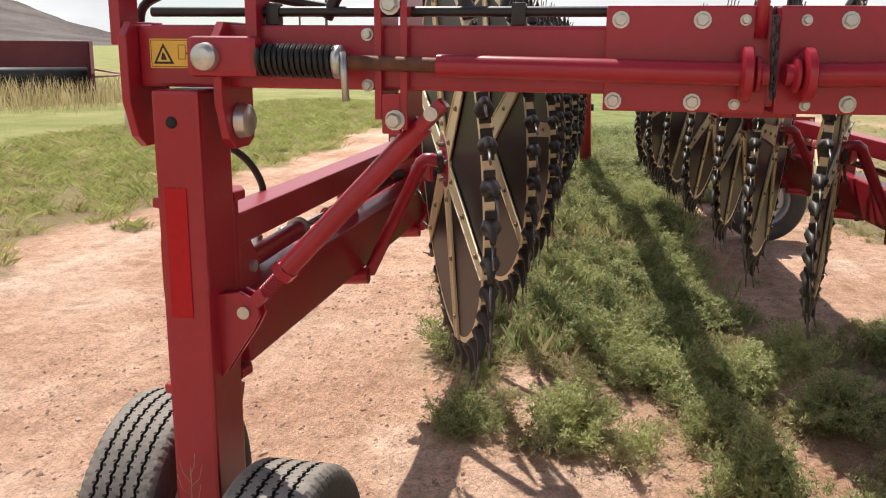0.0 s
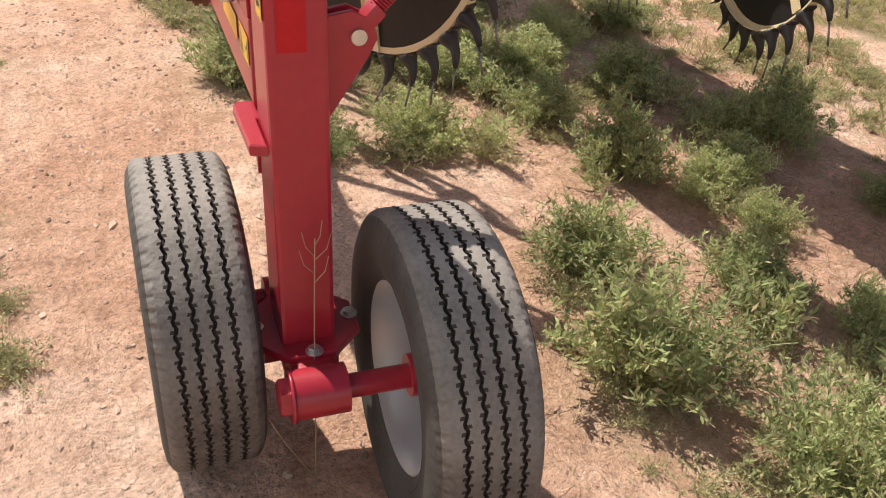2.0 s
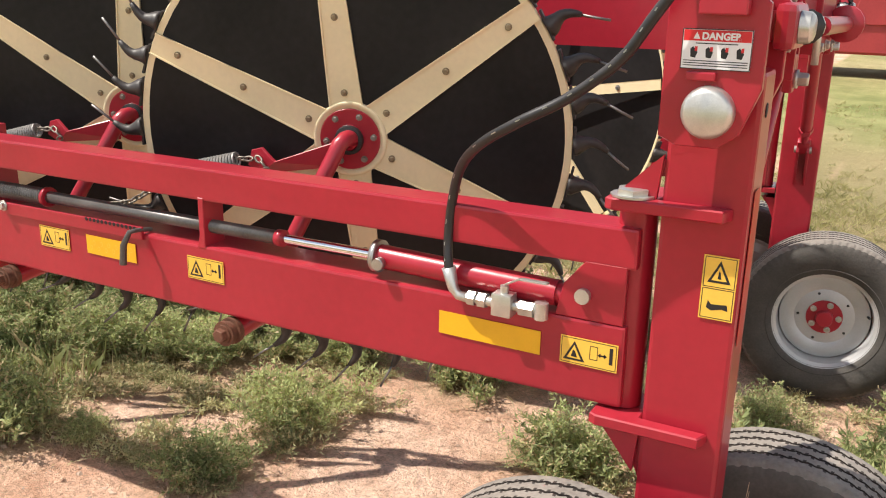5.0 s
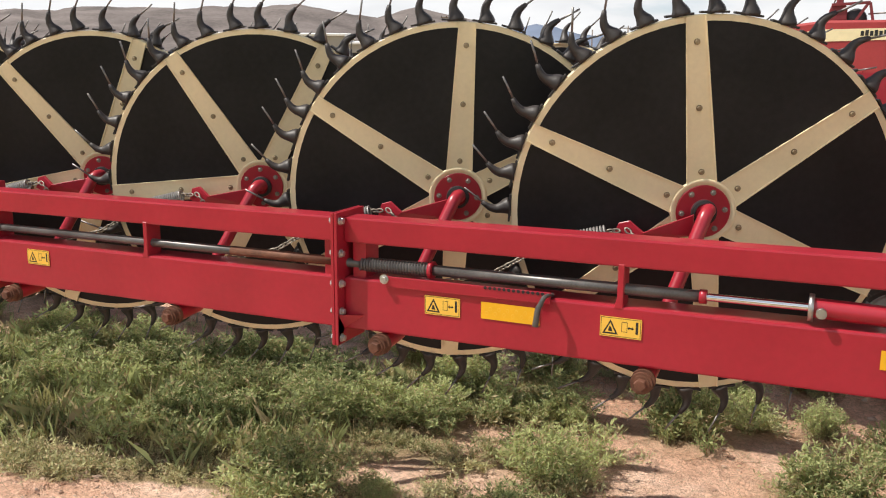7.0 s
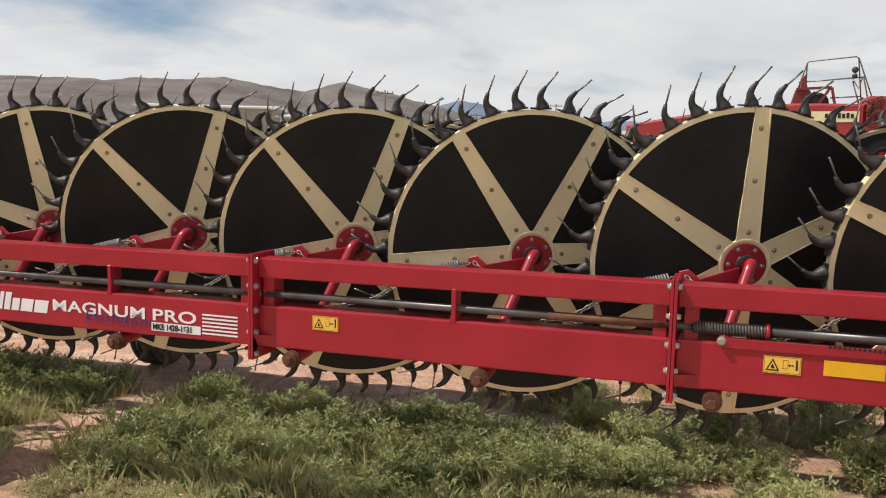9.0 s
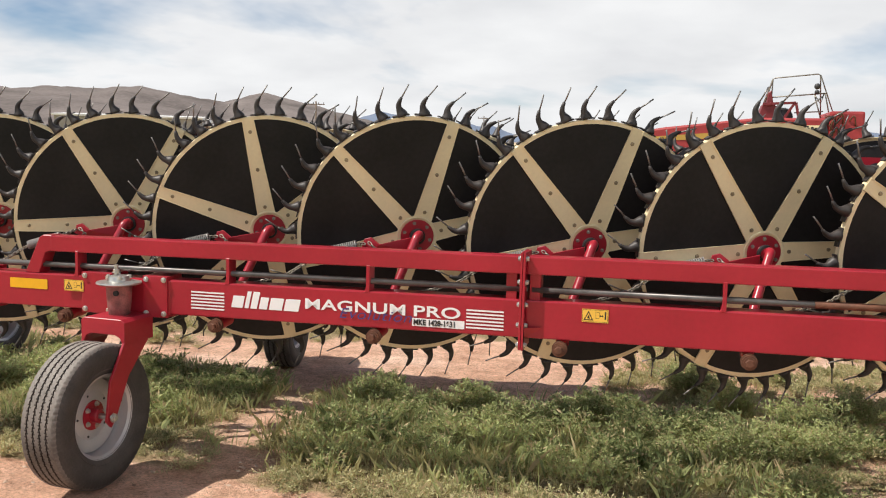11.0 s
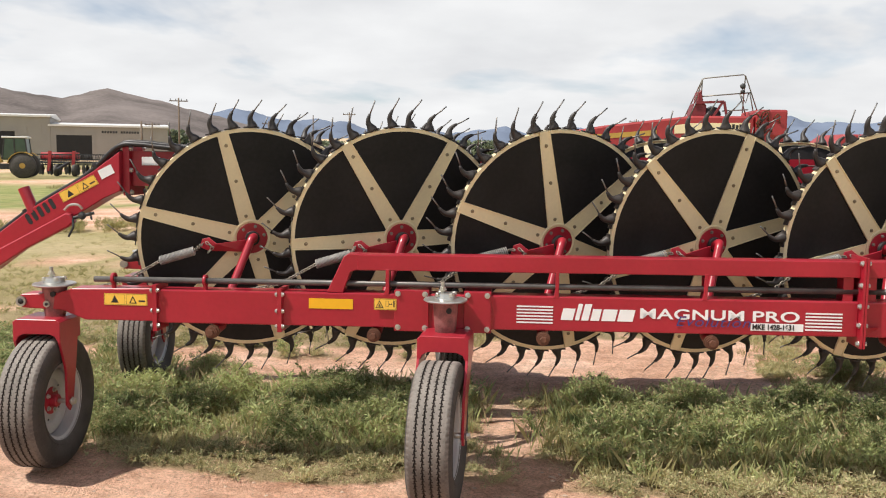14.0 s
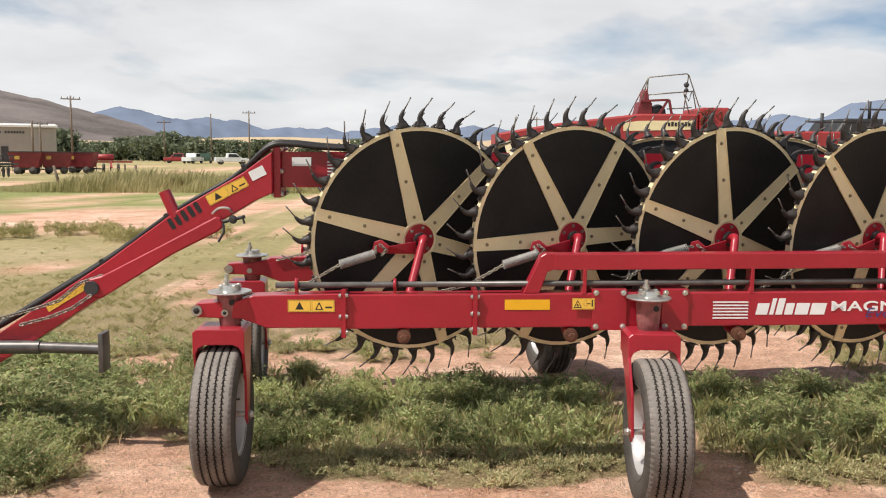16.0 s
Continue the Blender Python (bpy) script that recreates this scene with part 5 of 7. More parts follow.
slab(bm, [(-7.80, mid_y(-7.75) - 0.081, 1.62), (-7.69, mid_y(-7.75) - 0.081, 1.62), (-7.69, mid_y(-7.75) - 0.081, 1.67), (-7.80, mid_y(-7.75) - 0.081, 1.67)], (0, 0.003, 0))
part("white_label", bm, WHITE, rake)
for i in range(6):
    bm = bmesh.new()
    z = 1.55 + 0.018 * i
    slab(bm, [(-7.60, mid_y(-7.6) - 0.081, z), (-7.35, mid_y(-7.35) - 0.081, z), (-7.35, mid_y(-7.35) - 0.081, z + 0.008), (-7.60, mid_y(-7.6) - 0.081, z + 0.008)], (0, 0.003, 0))
    part("pinstripe", bm, WHITE, rake)


# ---- ground ----
# larger weed bushes: x, y, radius
BUSHES_REAR = [(-1.63, 0.86, 0.24), (-2.55, 0.22, 0.28), (-2.31, 1.21, 0.24), (-3.2, 0.87, 0.28), (-0.55, 1.15, 0.27), (-1.79, 1.5, 0.22),
               (0.02, 1.02, 0.30), (-2.34, 1.69, 0.27), (-1.2, 1.6, 0.24), (-1.37, 2.25, 0.2), (-0.95, 1.83, 0.18), (-2.22, 0.38, 0.10),
               (-3.1, 1.3, 0.3), (-3.5, 1.65, 0.3), (-2.8, 1.05, 0.3), (-1.65, 0.42, 0.2), (0.45, 1.25, 0.26), (0.55, 2.1, 0.2), (-0.28, 1.55, 0.2), (0.0, 1.8, 0.16), (0.5, 1.55, 0.2), (-0.6, 1.85, 0.14), (-1.05, 2.0, 0.2), (-1.4, 2.5, 0.25), (-0.65, 2.5, 0.14), (-2.0, 2.02, 0.25), (-2.75, 2.0, 0.22), (-3.0, 2.55, 0.25)]
BUSHES_SIDE = [(-2.55, 1.15, 0.28), (-3.0, 1.35, 0.32), (-3.35, 1.0, 0.30), (-3.7, 1.45, 0.34), (-4.05, 1.1, 0.34), (-4.35, 1.5, 0.34), (-4.7, 1.15, 0.36), (-5.0, 1.45, 0.30),
               (-4.95, 0.85, 0.26), (-3.5, 0.6, 0.24), (-6.12, 1.45, 0.34), (-6.4, 1.05, 0.34), (-6.75, 1.4, 0.36), (-7.05, 1.0, 0.34), (-6.9, 0.6, 0.24), (-7.45, 1.35, 0.28), (-7.6, 0.95, 0.32), (-4.4, 0.7, 0.26)]
BUSHES_FRONT = [(-9.1, 0.05, 0.26), (-9.35, 0.45, 0.32), (-9.2, 0.8, 0.3), (-9.4, 1.5, 0.5), (-9.15, 1.15, 0.4), (-9.75, 1.15, 0.5), (-10.1, 2.5, 0.5), (-9.6, 0.3, 0.4), (-10.4, 0.9, 0.5), (-9.45, 0.95, 0.42), (-9.9, 2.0, 0.5), (-9.25, 0.35, 0.3), (-8.3, 0.75, 0.2), (-7.95, 0.6, 0.22), (-8.1, 1.35, 0.22), (-7.9, 2.0, 0.16)]
BUSHES_SIDE = [(x, y, r * 0.85) for x, y, r in BUSHES_SIDE]
BUSHES = BUSHES_REAR + BUSHES_SIDE + BUSHES_FRONT
TUFTS_ROAD = [(-3.1, -1.01, 0.2), (-1.38, -0.87, 0.18), (-0.81, -0.77, 0.16), (-0.53, -0.71, 0.1), (-3.1, 0.64, 0.2), (-0.08, 1.46, 0.09), (-5.3, -3.3, 0.17)]


def sstep(a, b, v):
    t = np.clip((v - a) / (b - a), 0, 1)
    return t * t * (3 - 2 * t)


def vnoise(x, y, s, seed):
    """Smooth value noise on arrays, 0 to 1."""
    r = np.random.RandomState(seed).rand(64, 64)
    u, v = np.asarray(x) * s, np.asarray(y) * s
    i, j = np.floor(u).astype(int), np.floor(v).astype(int)
    fu, fv = u - i, v - j
    fu, fv = fu * fu * (3 - 2 * fu), fv * fv * (3 - 2 * fv)
    a, b = r[i % 64, j % 64], r[(i + 1) % 64, j % 64]
    c, d = r[i % 64, (j + 1) % 64], r[(i + 1) % 64, (j + 1) % 64]
    return (a * (1 - fu) + b * fu) * (1 - fv) + (c * (1 - fu) + d * fu) * fv


# bare places in the green strip: x, y, half sizes
BARE = [(-2.83, 0.97, 0.16, 0.13), (-3.36, 1.01, 0.16, 0.13), (-5.63, 0.87, 0.16, 0.13), (-2.90, 1.02, 0.16, 0.13), (-3.36, 1.19, 0.16, 0.13), (-5.58, 0.85, 0.30, 0.95), (-8.66, 0.5, 0.26, 0.5), (-7.3, 1.8, 0.4, 0.2), (-8.5, 0.45, 0.45, 0.22), (-7.95, 0.15, 0.22, 0.3), (-7.5, 1.9, 0.5, 0.18), (-8.0, 2.05, 0.3, 0.2), (-2.82, 0.95, 0.13, 0.2), (-2.28, 0.62, 0.22, 0.16),
        (-1.25, 1.1, 0.2, 0.3), (-1.95, 0.62, 0.16, 0.14), (-2.08, 1.15, 0.2, 0.16), (-5.4, 0.18, 0.2, 0.2), (-6.9, 0.52, 0.24, 0.07), (-4.55, 0.46, 0.2, 0.06), (-3.3, 1.15, 0.25, 0.08),
        (-0.4, 0.6, 0.7, 0.4), (-0.9, 2.3, 0.5, 0.3), (-4.7, 2.1, 1.6, 0.25), (-0.2, 2.1, 0.5, 0.25)]
EDGE_X = [-11, -9.2, -8.6, -8.0, -7.4, -6.9, -6.4, -5.9, -5.2, -4.4, -3.6, -2.7, -2.3, -1.8, -0.7, 1.0]
EDGE_Y = [0.0, -0.25, 0.30, -0.12, 0.0, -0.16, -0.08, -0.06, -0.12, -0.24, -0.05, 0.12, 0.30, 0.30, 0.55, 0.9]


def cover(x, y):
    """How much green stands at a place, 0 to 1."""
    x, y = np.asarray(x, float), np.asarray(y, float)
    n = 0.45 * vnoise(x, y, 0.9, 1) + 0.33 * vnoise(x, y, 2.6, 2) + 0.22 * vnoise(x, y, 7.1, 3)
    edge = np.interp(x, EDGE_X, EDGE_Y) + 0.16 * (vnoise(x, y, 2.2, 4) - 0.5) + 0.12 * (vnoise(x, y, 6.0, 5) - 0.5)
    strip = sstep(-0.03, 0.14, y - edge) * (0.78 - 0.42 * sstep(-2.4, -1.2, x))
    back = sstep(1.5, 2.0, y) * (1 - sstep(2.5, 3.2, y))
    strip = strip * (1 - 0.40 * back) * (1 - sstep(2.9, 3.6, y))
    # trodden bare dirt beyond the weeds under the long sides
    strip = strip * (1 - sstep(1.55, 1.9, y + 0.25 * (vnoise(x, y, 1.7, 8) - 0.5)) * (0.82 - 0.42 * (1 - sstep(-6.4, -5.6, x))) * (1 - sstep(-2.8, -2.2, x)))
    yard = sstep(0.0, 1.0, y - np.interp(x, [-9, -6.6, -5.6], [2.1, 2.2, 3.1]) + 0.6 * (vnoise(x, y, 0.9, 9) - 0.5)) * 0.62
    field_l = sstep(2.9, 4.2, -y + 0.5 * (vnoise(x, y, 0.6, 6) - 0.5)) * 0.80
    want = np.maximum(strip, np.maximum(yard, field_l))
    # the dirt lane beyond the rake
    wob = 1.2 * (vnoise(x, y, 0.35, 12) - 0.5)
    lane = sstep(0.0, 0.8, 20.8 + 0.89 * (x + 18.6) - y + wob) * sstep(0.0, 1.0, y - 13.9 - np.maximum(0, x + 13.4) * 4 + wob) * (1 - sstep(28.0, 30.0, y))
    lane = lane * (1 - sstep(-11.0, -10.0, x))
    want = want * (1 - lane)
    c = sstep(0.0, 0.16, want - n + 0.12)
    for bx, by, rx, ry in BARE:
        c = c * (1 - 0.97 * np.exp(-(((x - bx) / rx) ** 2 + ((y - by) / ry) ** 2) ** 1.5 * 0.8))
    for bx, by, r in BUSHES + TUFTS_ROAD:
        d2 = ((x - bx) ** 2 + (y - by) ** 2) / (r * 1.0) ** 2
        c = np.maximum(c, 0.80 * np.exp(-d2 * 1.4))
    return np.clip(c, 0, 1)


def freshness(x, y):
    """How green the grass is beyond the rake, 0 to 1: a fresh strip past the lane, greener patches beside the machine."""
    x, y = np.asarray(x, float), np.asarray(y, float)
    n = vnoise(x, y, 0.33, 71) * 0.6 + vnoise(x, y, 1.1, 72) * 0.4
    strip = sstep(-1.0, 1.0, y - 20.8 - 0.89 * (x + 18.6)) * (1 - sstep(38, 46, y)) * sstep(17, 20, y)
    side_patch = sstep(-8.8, -7.2, x) * sstep(3.0, 4.5, y) * (1 - sstep(14, 22, y)) * 0.8
    ahead = np.maximum(sstep(-9.5, -11.0, x) * (1 - sstep(2.2, 3.2, y)), sstep(-22.0, -26.0, x) * (1 - sstep(7, 12, y)))
    strip = np.maximum(strip, ahead)
    return np.clip((np.maximum(strip, np.maximum(side_patch, 0.18 * sstep(2.0, 3.0, y)))) * sstep(0.25, 0.6, n + 0.18 * strip), 0, 1)


def relief(x, y):
    """Height of the soil: ruts and clods of a few centimetres near the machine, level under the tyres."""
    x, y = np.asarray(x, float), np.asarray(y, float)
    near = 1 - sstep(12, 40, np.hypot(x + 3.5, y))
    h = near * (0.026 * (vnoise(x, y, 0.8, 21) - 0.5) + 0.020 * (vnoise(x, y, 2.7, 22) - 0.5) + 0.012 * (vnoise(x, y, 8.0, 23) - 0.5) + 0.014 * (vnoise(x, y, 14.0, 24) - 0.5))
    for y0, w in ((-1.7, 0.16), (-2.5, 0.2)):
        h = h - 0.018 * near * np.exp(-((y - y0 - 0.06 * np.sin(x * 0.6)) / w) ** 2)
    return h - 0.006


def ground_sheet():
    def axis(lo, hi, step, far):
        inner = np.arange(lo, hi + step / 2, step)
        out = [step * 1.22 ** k for k in range(1, 90)]
        grow = np.cumsum(out)
        grow = grow[grow < far]
        return np.concatenate([lo - grow[::-1], inner, hi + grow])
    xs = axis(-10.5, 2.0, 0.034, 4000)
    ys = axis(-2.6, 3.4, 0.034, 4000)
    X, Y = np.meshgrid(xs, ys, indexing="ij")
    Z = relief(X, Y)
    verts = np.stack([X, Y, Z], -1).reshape(-1, 3)
    nx, ny = len(xs), len(ys)
    idx = np.arange(nx * ny).reshape(nx, ny)
    quads = np.stack([idx[:-1, :-1], idx[1:, :-1], idx[1:, 1:], idx[:-1, 1:]], -1).reshape(-1, 4)
    me = bpy.data.meshes.new("ground")
    me.vertices.add(len(verts))
    me.vertices.foreach_set("co", verts.ravel())
    me.loops.add(quads.size)
    me.loops.foreach_set("vertex_index", quads.ravel())
    me.polygons.add(len(quads))
    me.polygons.foreach_set("loop_start", np.arange(0, quads.size, 4))
    me.polygons.foreach_set("use_smooth", np.ones(len(quads), bool))
    at = me.attributes.new("cover", "FLOAT", "POINT")
    at.data.foreach_set("value", cover(X, Y).ravel().astype(np.float32))
    at = me.attributes.new("lush", "FLOAT", "POINT")
    at.data.foreach_set("value", freshness(X, Y).ravel().astype(np.float32))
    me.update()
    me.validate()
    mt = bpy.data.materials.new("soil_and_grass")
    mt.use_nodes = True
    n, l = mt.node_tree.nodes, mt.node_tree.links
    b = n["Principled BSDF"]
    b.inputs["Roughness"].default_value = 0.95
    b.inputs["Specular IOR Level"].default_value = 0.15
    co = n.new("ShaderNodeTexCoord")

    def noise_tex(scale, detail, rough=0.55):
        t = n.new("ShaderNodeTexNoise")
        t.inputs["Scale"].default_value, t.inputs["Detail"].default_value, t.inputs["Roughness"].default_value = scale, detail, rough
        l.new(co.outputs["Object"], t.inputs["Vector"])
        return t.outputs["Fac"]

    def ramp(fac, stops):
        r = n.new("ShaderNodeValToRGB")
        while len(r.color_ramp.elements) < len(stops):
            r.color_ramp.elements.new(0.5)
        for e, (p, c) in zip(r.color_ramp.elements, stops):
            e.position, e.color = p, (*c, 1)
        l.new(fac, r.inputs[0])
        return r.outputs[0]

    def mix(fac, a, c, mode="MIX"):
        m = n.new("ShaderNodeMix")
        m.data_type, m.blend_type = "RGBA", mode
        if isinstance(fac, float):
            m.inputs["Factor"].default_value = fac
        else:
            l.new(fac, m.inputs["Factor"])
        l.new(a, m.inputs["A"])
        l.new(c, m.inputs["B"])
        return m.outputs["Result"]
    soil = ramp(noise_tex(0.8, 9, 0.62), [(0.32, (0.45, 0.260, 0.170)), (0.5, (0.58, 0.375, 0.265)), (0.68, (0.70, 0.52, 0.40))])
    crust = ramp(noise_tex(9.0, 10, 0.74), [(0.34, (0.72, 0.66, 0.62)), (0.5, (1.0, 1.0, 1.0)), (0.64, (1.22, 1.24, 1.26))])
    soil = mix(0.85, soil, crust, "MULTIPLY")
    stretch = n.new("ShaderNodeMapping")
    stretch.inputs["Scale"].default_value = (0.35, 3.0, 1.0)
    l.new(co.outputs["Object"], stretch.inputs["Vector"])
    wheel_marks = noise_tex(1.6, 6, 0.6)
    l.new(stretch.outputs[0], wheel_marks.node.inputs["Vector"])
    marks = ramp(wheel_marks, [(0.36, (0.88, 0.85, 0.83)), (0.5, (1.0, 1.0, 1.0)), (0.66, (1.12, 1.14, 1.16))])
    soil = mix(0.8, soil, marks, "MULTIPLY")
    grit = ramp(noise_tex(55, 6, 0.75), [(0.32, (0.46, 0.41, 0.38)), (0.47, (0.95, 0.95, 0.95)), (0.64, (1.30, 1.28, 1.26))])
    soil = mix(0.8, soil, grit, "MULTIPLY")
    specks = ramp(noise_tex(95, 2, 0.5), [(0.27, (0.38, 0.33, 0.30)), (0.33, (1.0, 1.0, 1.0)), (0.7, (1.0, 1.0, 1.0))])
    soil = mix(0.9, soil, specks, "MULTIPLY")
    tint = n.new("ShaderNodeRGB")
    tint.outputs[0].default_value = (1.235, 1.195, 1.20, 1)
    soil = mix(1.0, soil, tint.outputs[0], "MULTIPLY")
    litter = ramp(noise_tex(60, 4, 0.75), [(0.33, (0.19, 0.155, 0.075)), (0.5, (0.33, 0.25, 0.135)), (0.7, (0.47, 0.35, 0.22))])
    far_dry = ramp(noise_tex(0.16, 9, 0.66), [(0.36, (0.27, 0.24, 0.11)), (0.50, (0.40, 0.33, 0.165)), (0.68, (0.54, 0.42, 0.26))])
    speckle = ramp(noise_tex(4.5, 9, 0.78), [(0.34, (0.70, 0.72, 0.66)), (0.5, (1.0, 1.0, 1.0)), (0.66, (1.22, 1.2, 1.2))])
    far_dry = mix(0.9, far_dry, speckle, "MULTIPLY")
    far_lush = ramp(noise_tex(0.5, 8, 0.65), [(0.32, (0.22, 0.245, 0.075)), (0.5, (0.32, 0.32, 0.12)), (0.68, (0.44, 0.40, 0.19))])
    fresh = ramp(noise_tex(1.3, 8, 0.7), [(0.34, (0.17, 0.205, 0.065)), (0.5, (0.26, 0.285, 0.10)), (0.68, (0.37, 0.36, 0.15))])
    how_fresh = n.new("ShaderNodeAttribute")
    how_fresh.attribute_name = "lush"
    far_dry = mix(how_fresh.outputs["Fac"], far_dry, fresh)
    sep = n.new("ShaderNodeSeparateXYZ")
    l.new(co.outputs["Object"], sep.inputs[0])
    dist = n.new("ShaderNodeVectorMath")
    dist.operation = "DISTANCE"
    l.new(co.outputs["Object"], dist.inputs[0])
    dist.inputs[1].default_value = (-4.0, 0.5, 0.0)
    mr = n.new("ShaderNodeMapRange")
    mr.inputs["From Min"].default_value, mr.inputs["From Max"].default_value = 5.0, 12.0
    l.new(dist.outputs["Value"], mr.inputs["Value"])
    field = n.new("ShaderNodeMapRange")
    field.inputs["From Min"].default_value, field.inputs["From Max"].default_value = -2.0, -4.0
    l.new(sep.outputs["Y"], field.inputs["Value"])
    grass = mix(mr.outputs[0], litter, mix(field.outputs[0], far_dry, far_lush))
    att = n.new("ShaderNodeAttribute")
    att.attribute_name = "cover"
    l.new(mix(att.outputs["Fac"], soil, grass), b.inputs["Base Color"])
    h1, h2 = noise_tex(14, 9, 0.74), noise_tex(110, 4, 0.6)
    ad = n.new("ShaderNodeMath")
    ad.operation = "MULTIPLY_ADD"
    ad.inputs[1].default_value = 0.3
    l.new(h2, ad.inputs[0])
    l.new(h1, ad.inputs[2])
    bp = n.new("ShaderNodeBump")
    bp.inputs["Strength"].default_value, bp.inputs["Distance"].default_value = 1.0, 0.04
    l.new(ad.outputs[0], bp.inputs["Height"])
    l.new(bp.outputs[0], b.inputs["Normal"])
    me.materials.append(mt)
    return tagged(new("ground", me), "bare reddish dirt yard with patches of green weeds", "ground", kind="structure")


ground_sheet()


# ---- weeds ----
def quads_mesh(name, V, mat):
    """Loose leaves: V is an array (n, 4, 3)."""
    me = bpy.data.meshes.new(name)
    k = len(V)
    me.vertices.add(k * 4)
    me.vertices.foreach_set("co", V.reshape(-1).astype(np.float32))
    me.loops.add(k * 4)
    me.loops.foreach_set("vertex_index", np.arange(k * 4))
    me.polygons.add(k)
    me.polygons.foreach_set("loop_start", np.arange(0, k * 4, 4))
    me.update()
    me.validate()
    me.materials.append(mat)
    return me


def weed_leaves(radius, height, stems, twigs, rng, leaf=0.018, apart=False, spread=0.45):
    """Leaves of one bushy weed about its foot: upright stems that lean outwards, side twigs on them, small narrow leaves along the twigs."""
    az = rng.rand(stems) * 2 * np.pi
    p1, p2 = rng.rand() * 6.28, rng.rand() * 6.28
    out = np.sqrt(rng.rand(stems))
    reach = radius * out * (0.80 + 0.24 * np.sin(az * 2 + p1) + 0.18 * np.sin(az * 5 + p2) + 0.2 * rng.rand(stems))
    top = height * (1.0 - 0.5 * out ** 2) * (0.55 + 0.65 * rng.rand(stems))
    heading = np.stack([np.cos(az), np.sin(az)], -1)
    drift = rng.randn(stems, 2) * radius * 0.10

    def stem_at(who, t):
        r = (reach[who] * (spread + (1 - spread) * t ** 1.4))[:, None] * heading[who] + drift[who] * (t ** 2)[:, None]
        return np.concatenate([r, (top[who] * np.sin(t * 1.45) * 1.007)[:, None]], 1)
    per = 5
    who = np.repeat(np.arange(stems), twigs * per)
    k = len(who)
    root = np.repeat(0.10 + 0.90 * rng.rand(stems * twigs), per)
    ta = np.repeat(rng.rand(stems * twigs) * 6.283, per)
    rise = np.repeat(0.5 + 0.9 * rng.rand(stems * twigs), per)
    tw = np.stack([np.cos(ta), np.sin(ta), rise], -1)
    tw /= np.linalg.norm(tw, axis=1)[:, None]
    length = np.repeat(leaf * (1.2 + 2.0 * rng.rand(stems * twigs)), per) * (1.25 - 0.8 * root)
    along = np.tile((np.arange(per) + 0.5) / per, stems * twigs)
    P = stem_at(who, root) + tw * (length * along)[:, None]
    d = tw * 0.8 + rng.randn(k, 3) * 0.55
    d /= np.linalg.norm(d, axis=1)[:, None]
    s = np.cross(d, rng.randn(k, 3))
    s /= np.linalg.norm(s, axis=1)[:, None] + 1e-9
    ln = leaf * (0.6 + 0.8 * rng.rand(k))[:, None]
    w = ln * 0.15
    tip = P + d * ln
    midp = P + d * ln * 0.45
    leafs = np.stack([P, midp - s * w, tip, midp + s * w], 1)
    # stems as thin strips that end in bare tips
    n0 = 4
    tt = np.linspace(0, 1.06, n0 + 1)
    S = np.stack([stem_at(np.arange(stems), np.full(stems, t)) for t in tt], 1)
    o = np.stack([-np.sin(az), np.cos(az), np.zeros(stems)], -1)[:, None, :] * leaf * 0.07
    st = np.stack([S[:, :-1] - o, S[:, :-1] + o, S[:, 1:] + o * 0.7, S[:, 1:] - o * 0.7], 2).reshape(-1, 4, 3)
    return (leafs, st) if apart else np.concatenate([leafs, st])


def grass_blades(k, height, spread, rng, arch=0.45):
    base = np.stack([rng.randn(k) * spread, rng.randn(k) * spread, np.zeros(k)], -1)
    d = np.stack([rng.randn(k) * arch, rng.randn(k) * arch, np.ones(k)], -1)
    h = height * (0.4 + 0.8 * rng.rand(k))[:, None]
    s = np.stack([rng.randn(k), rng.randn(k), np.zeros(k)], -1)
    s /= np.linalg.norm(s, axis=1)[:, None]
    w = 0.0022
    tip = base + d * h + np.stack([d[:, 0] * h[:, 0] * 0.6, d[:, 1] * h[:, 0] * 0.6, -0.15 * h[:, 0] * np.abs(d[:, 0])], -1)
    mid = base + d * h * 0.55
    return np.stack([base - s * w, base + s * w, mid + s * w * 0.7, tip], 1)


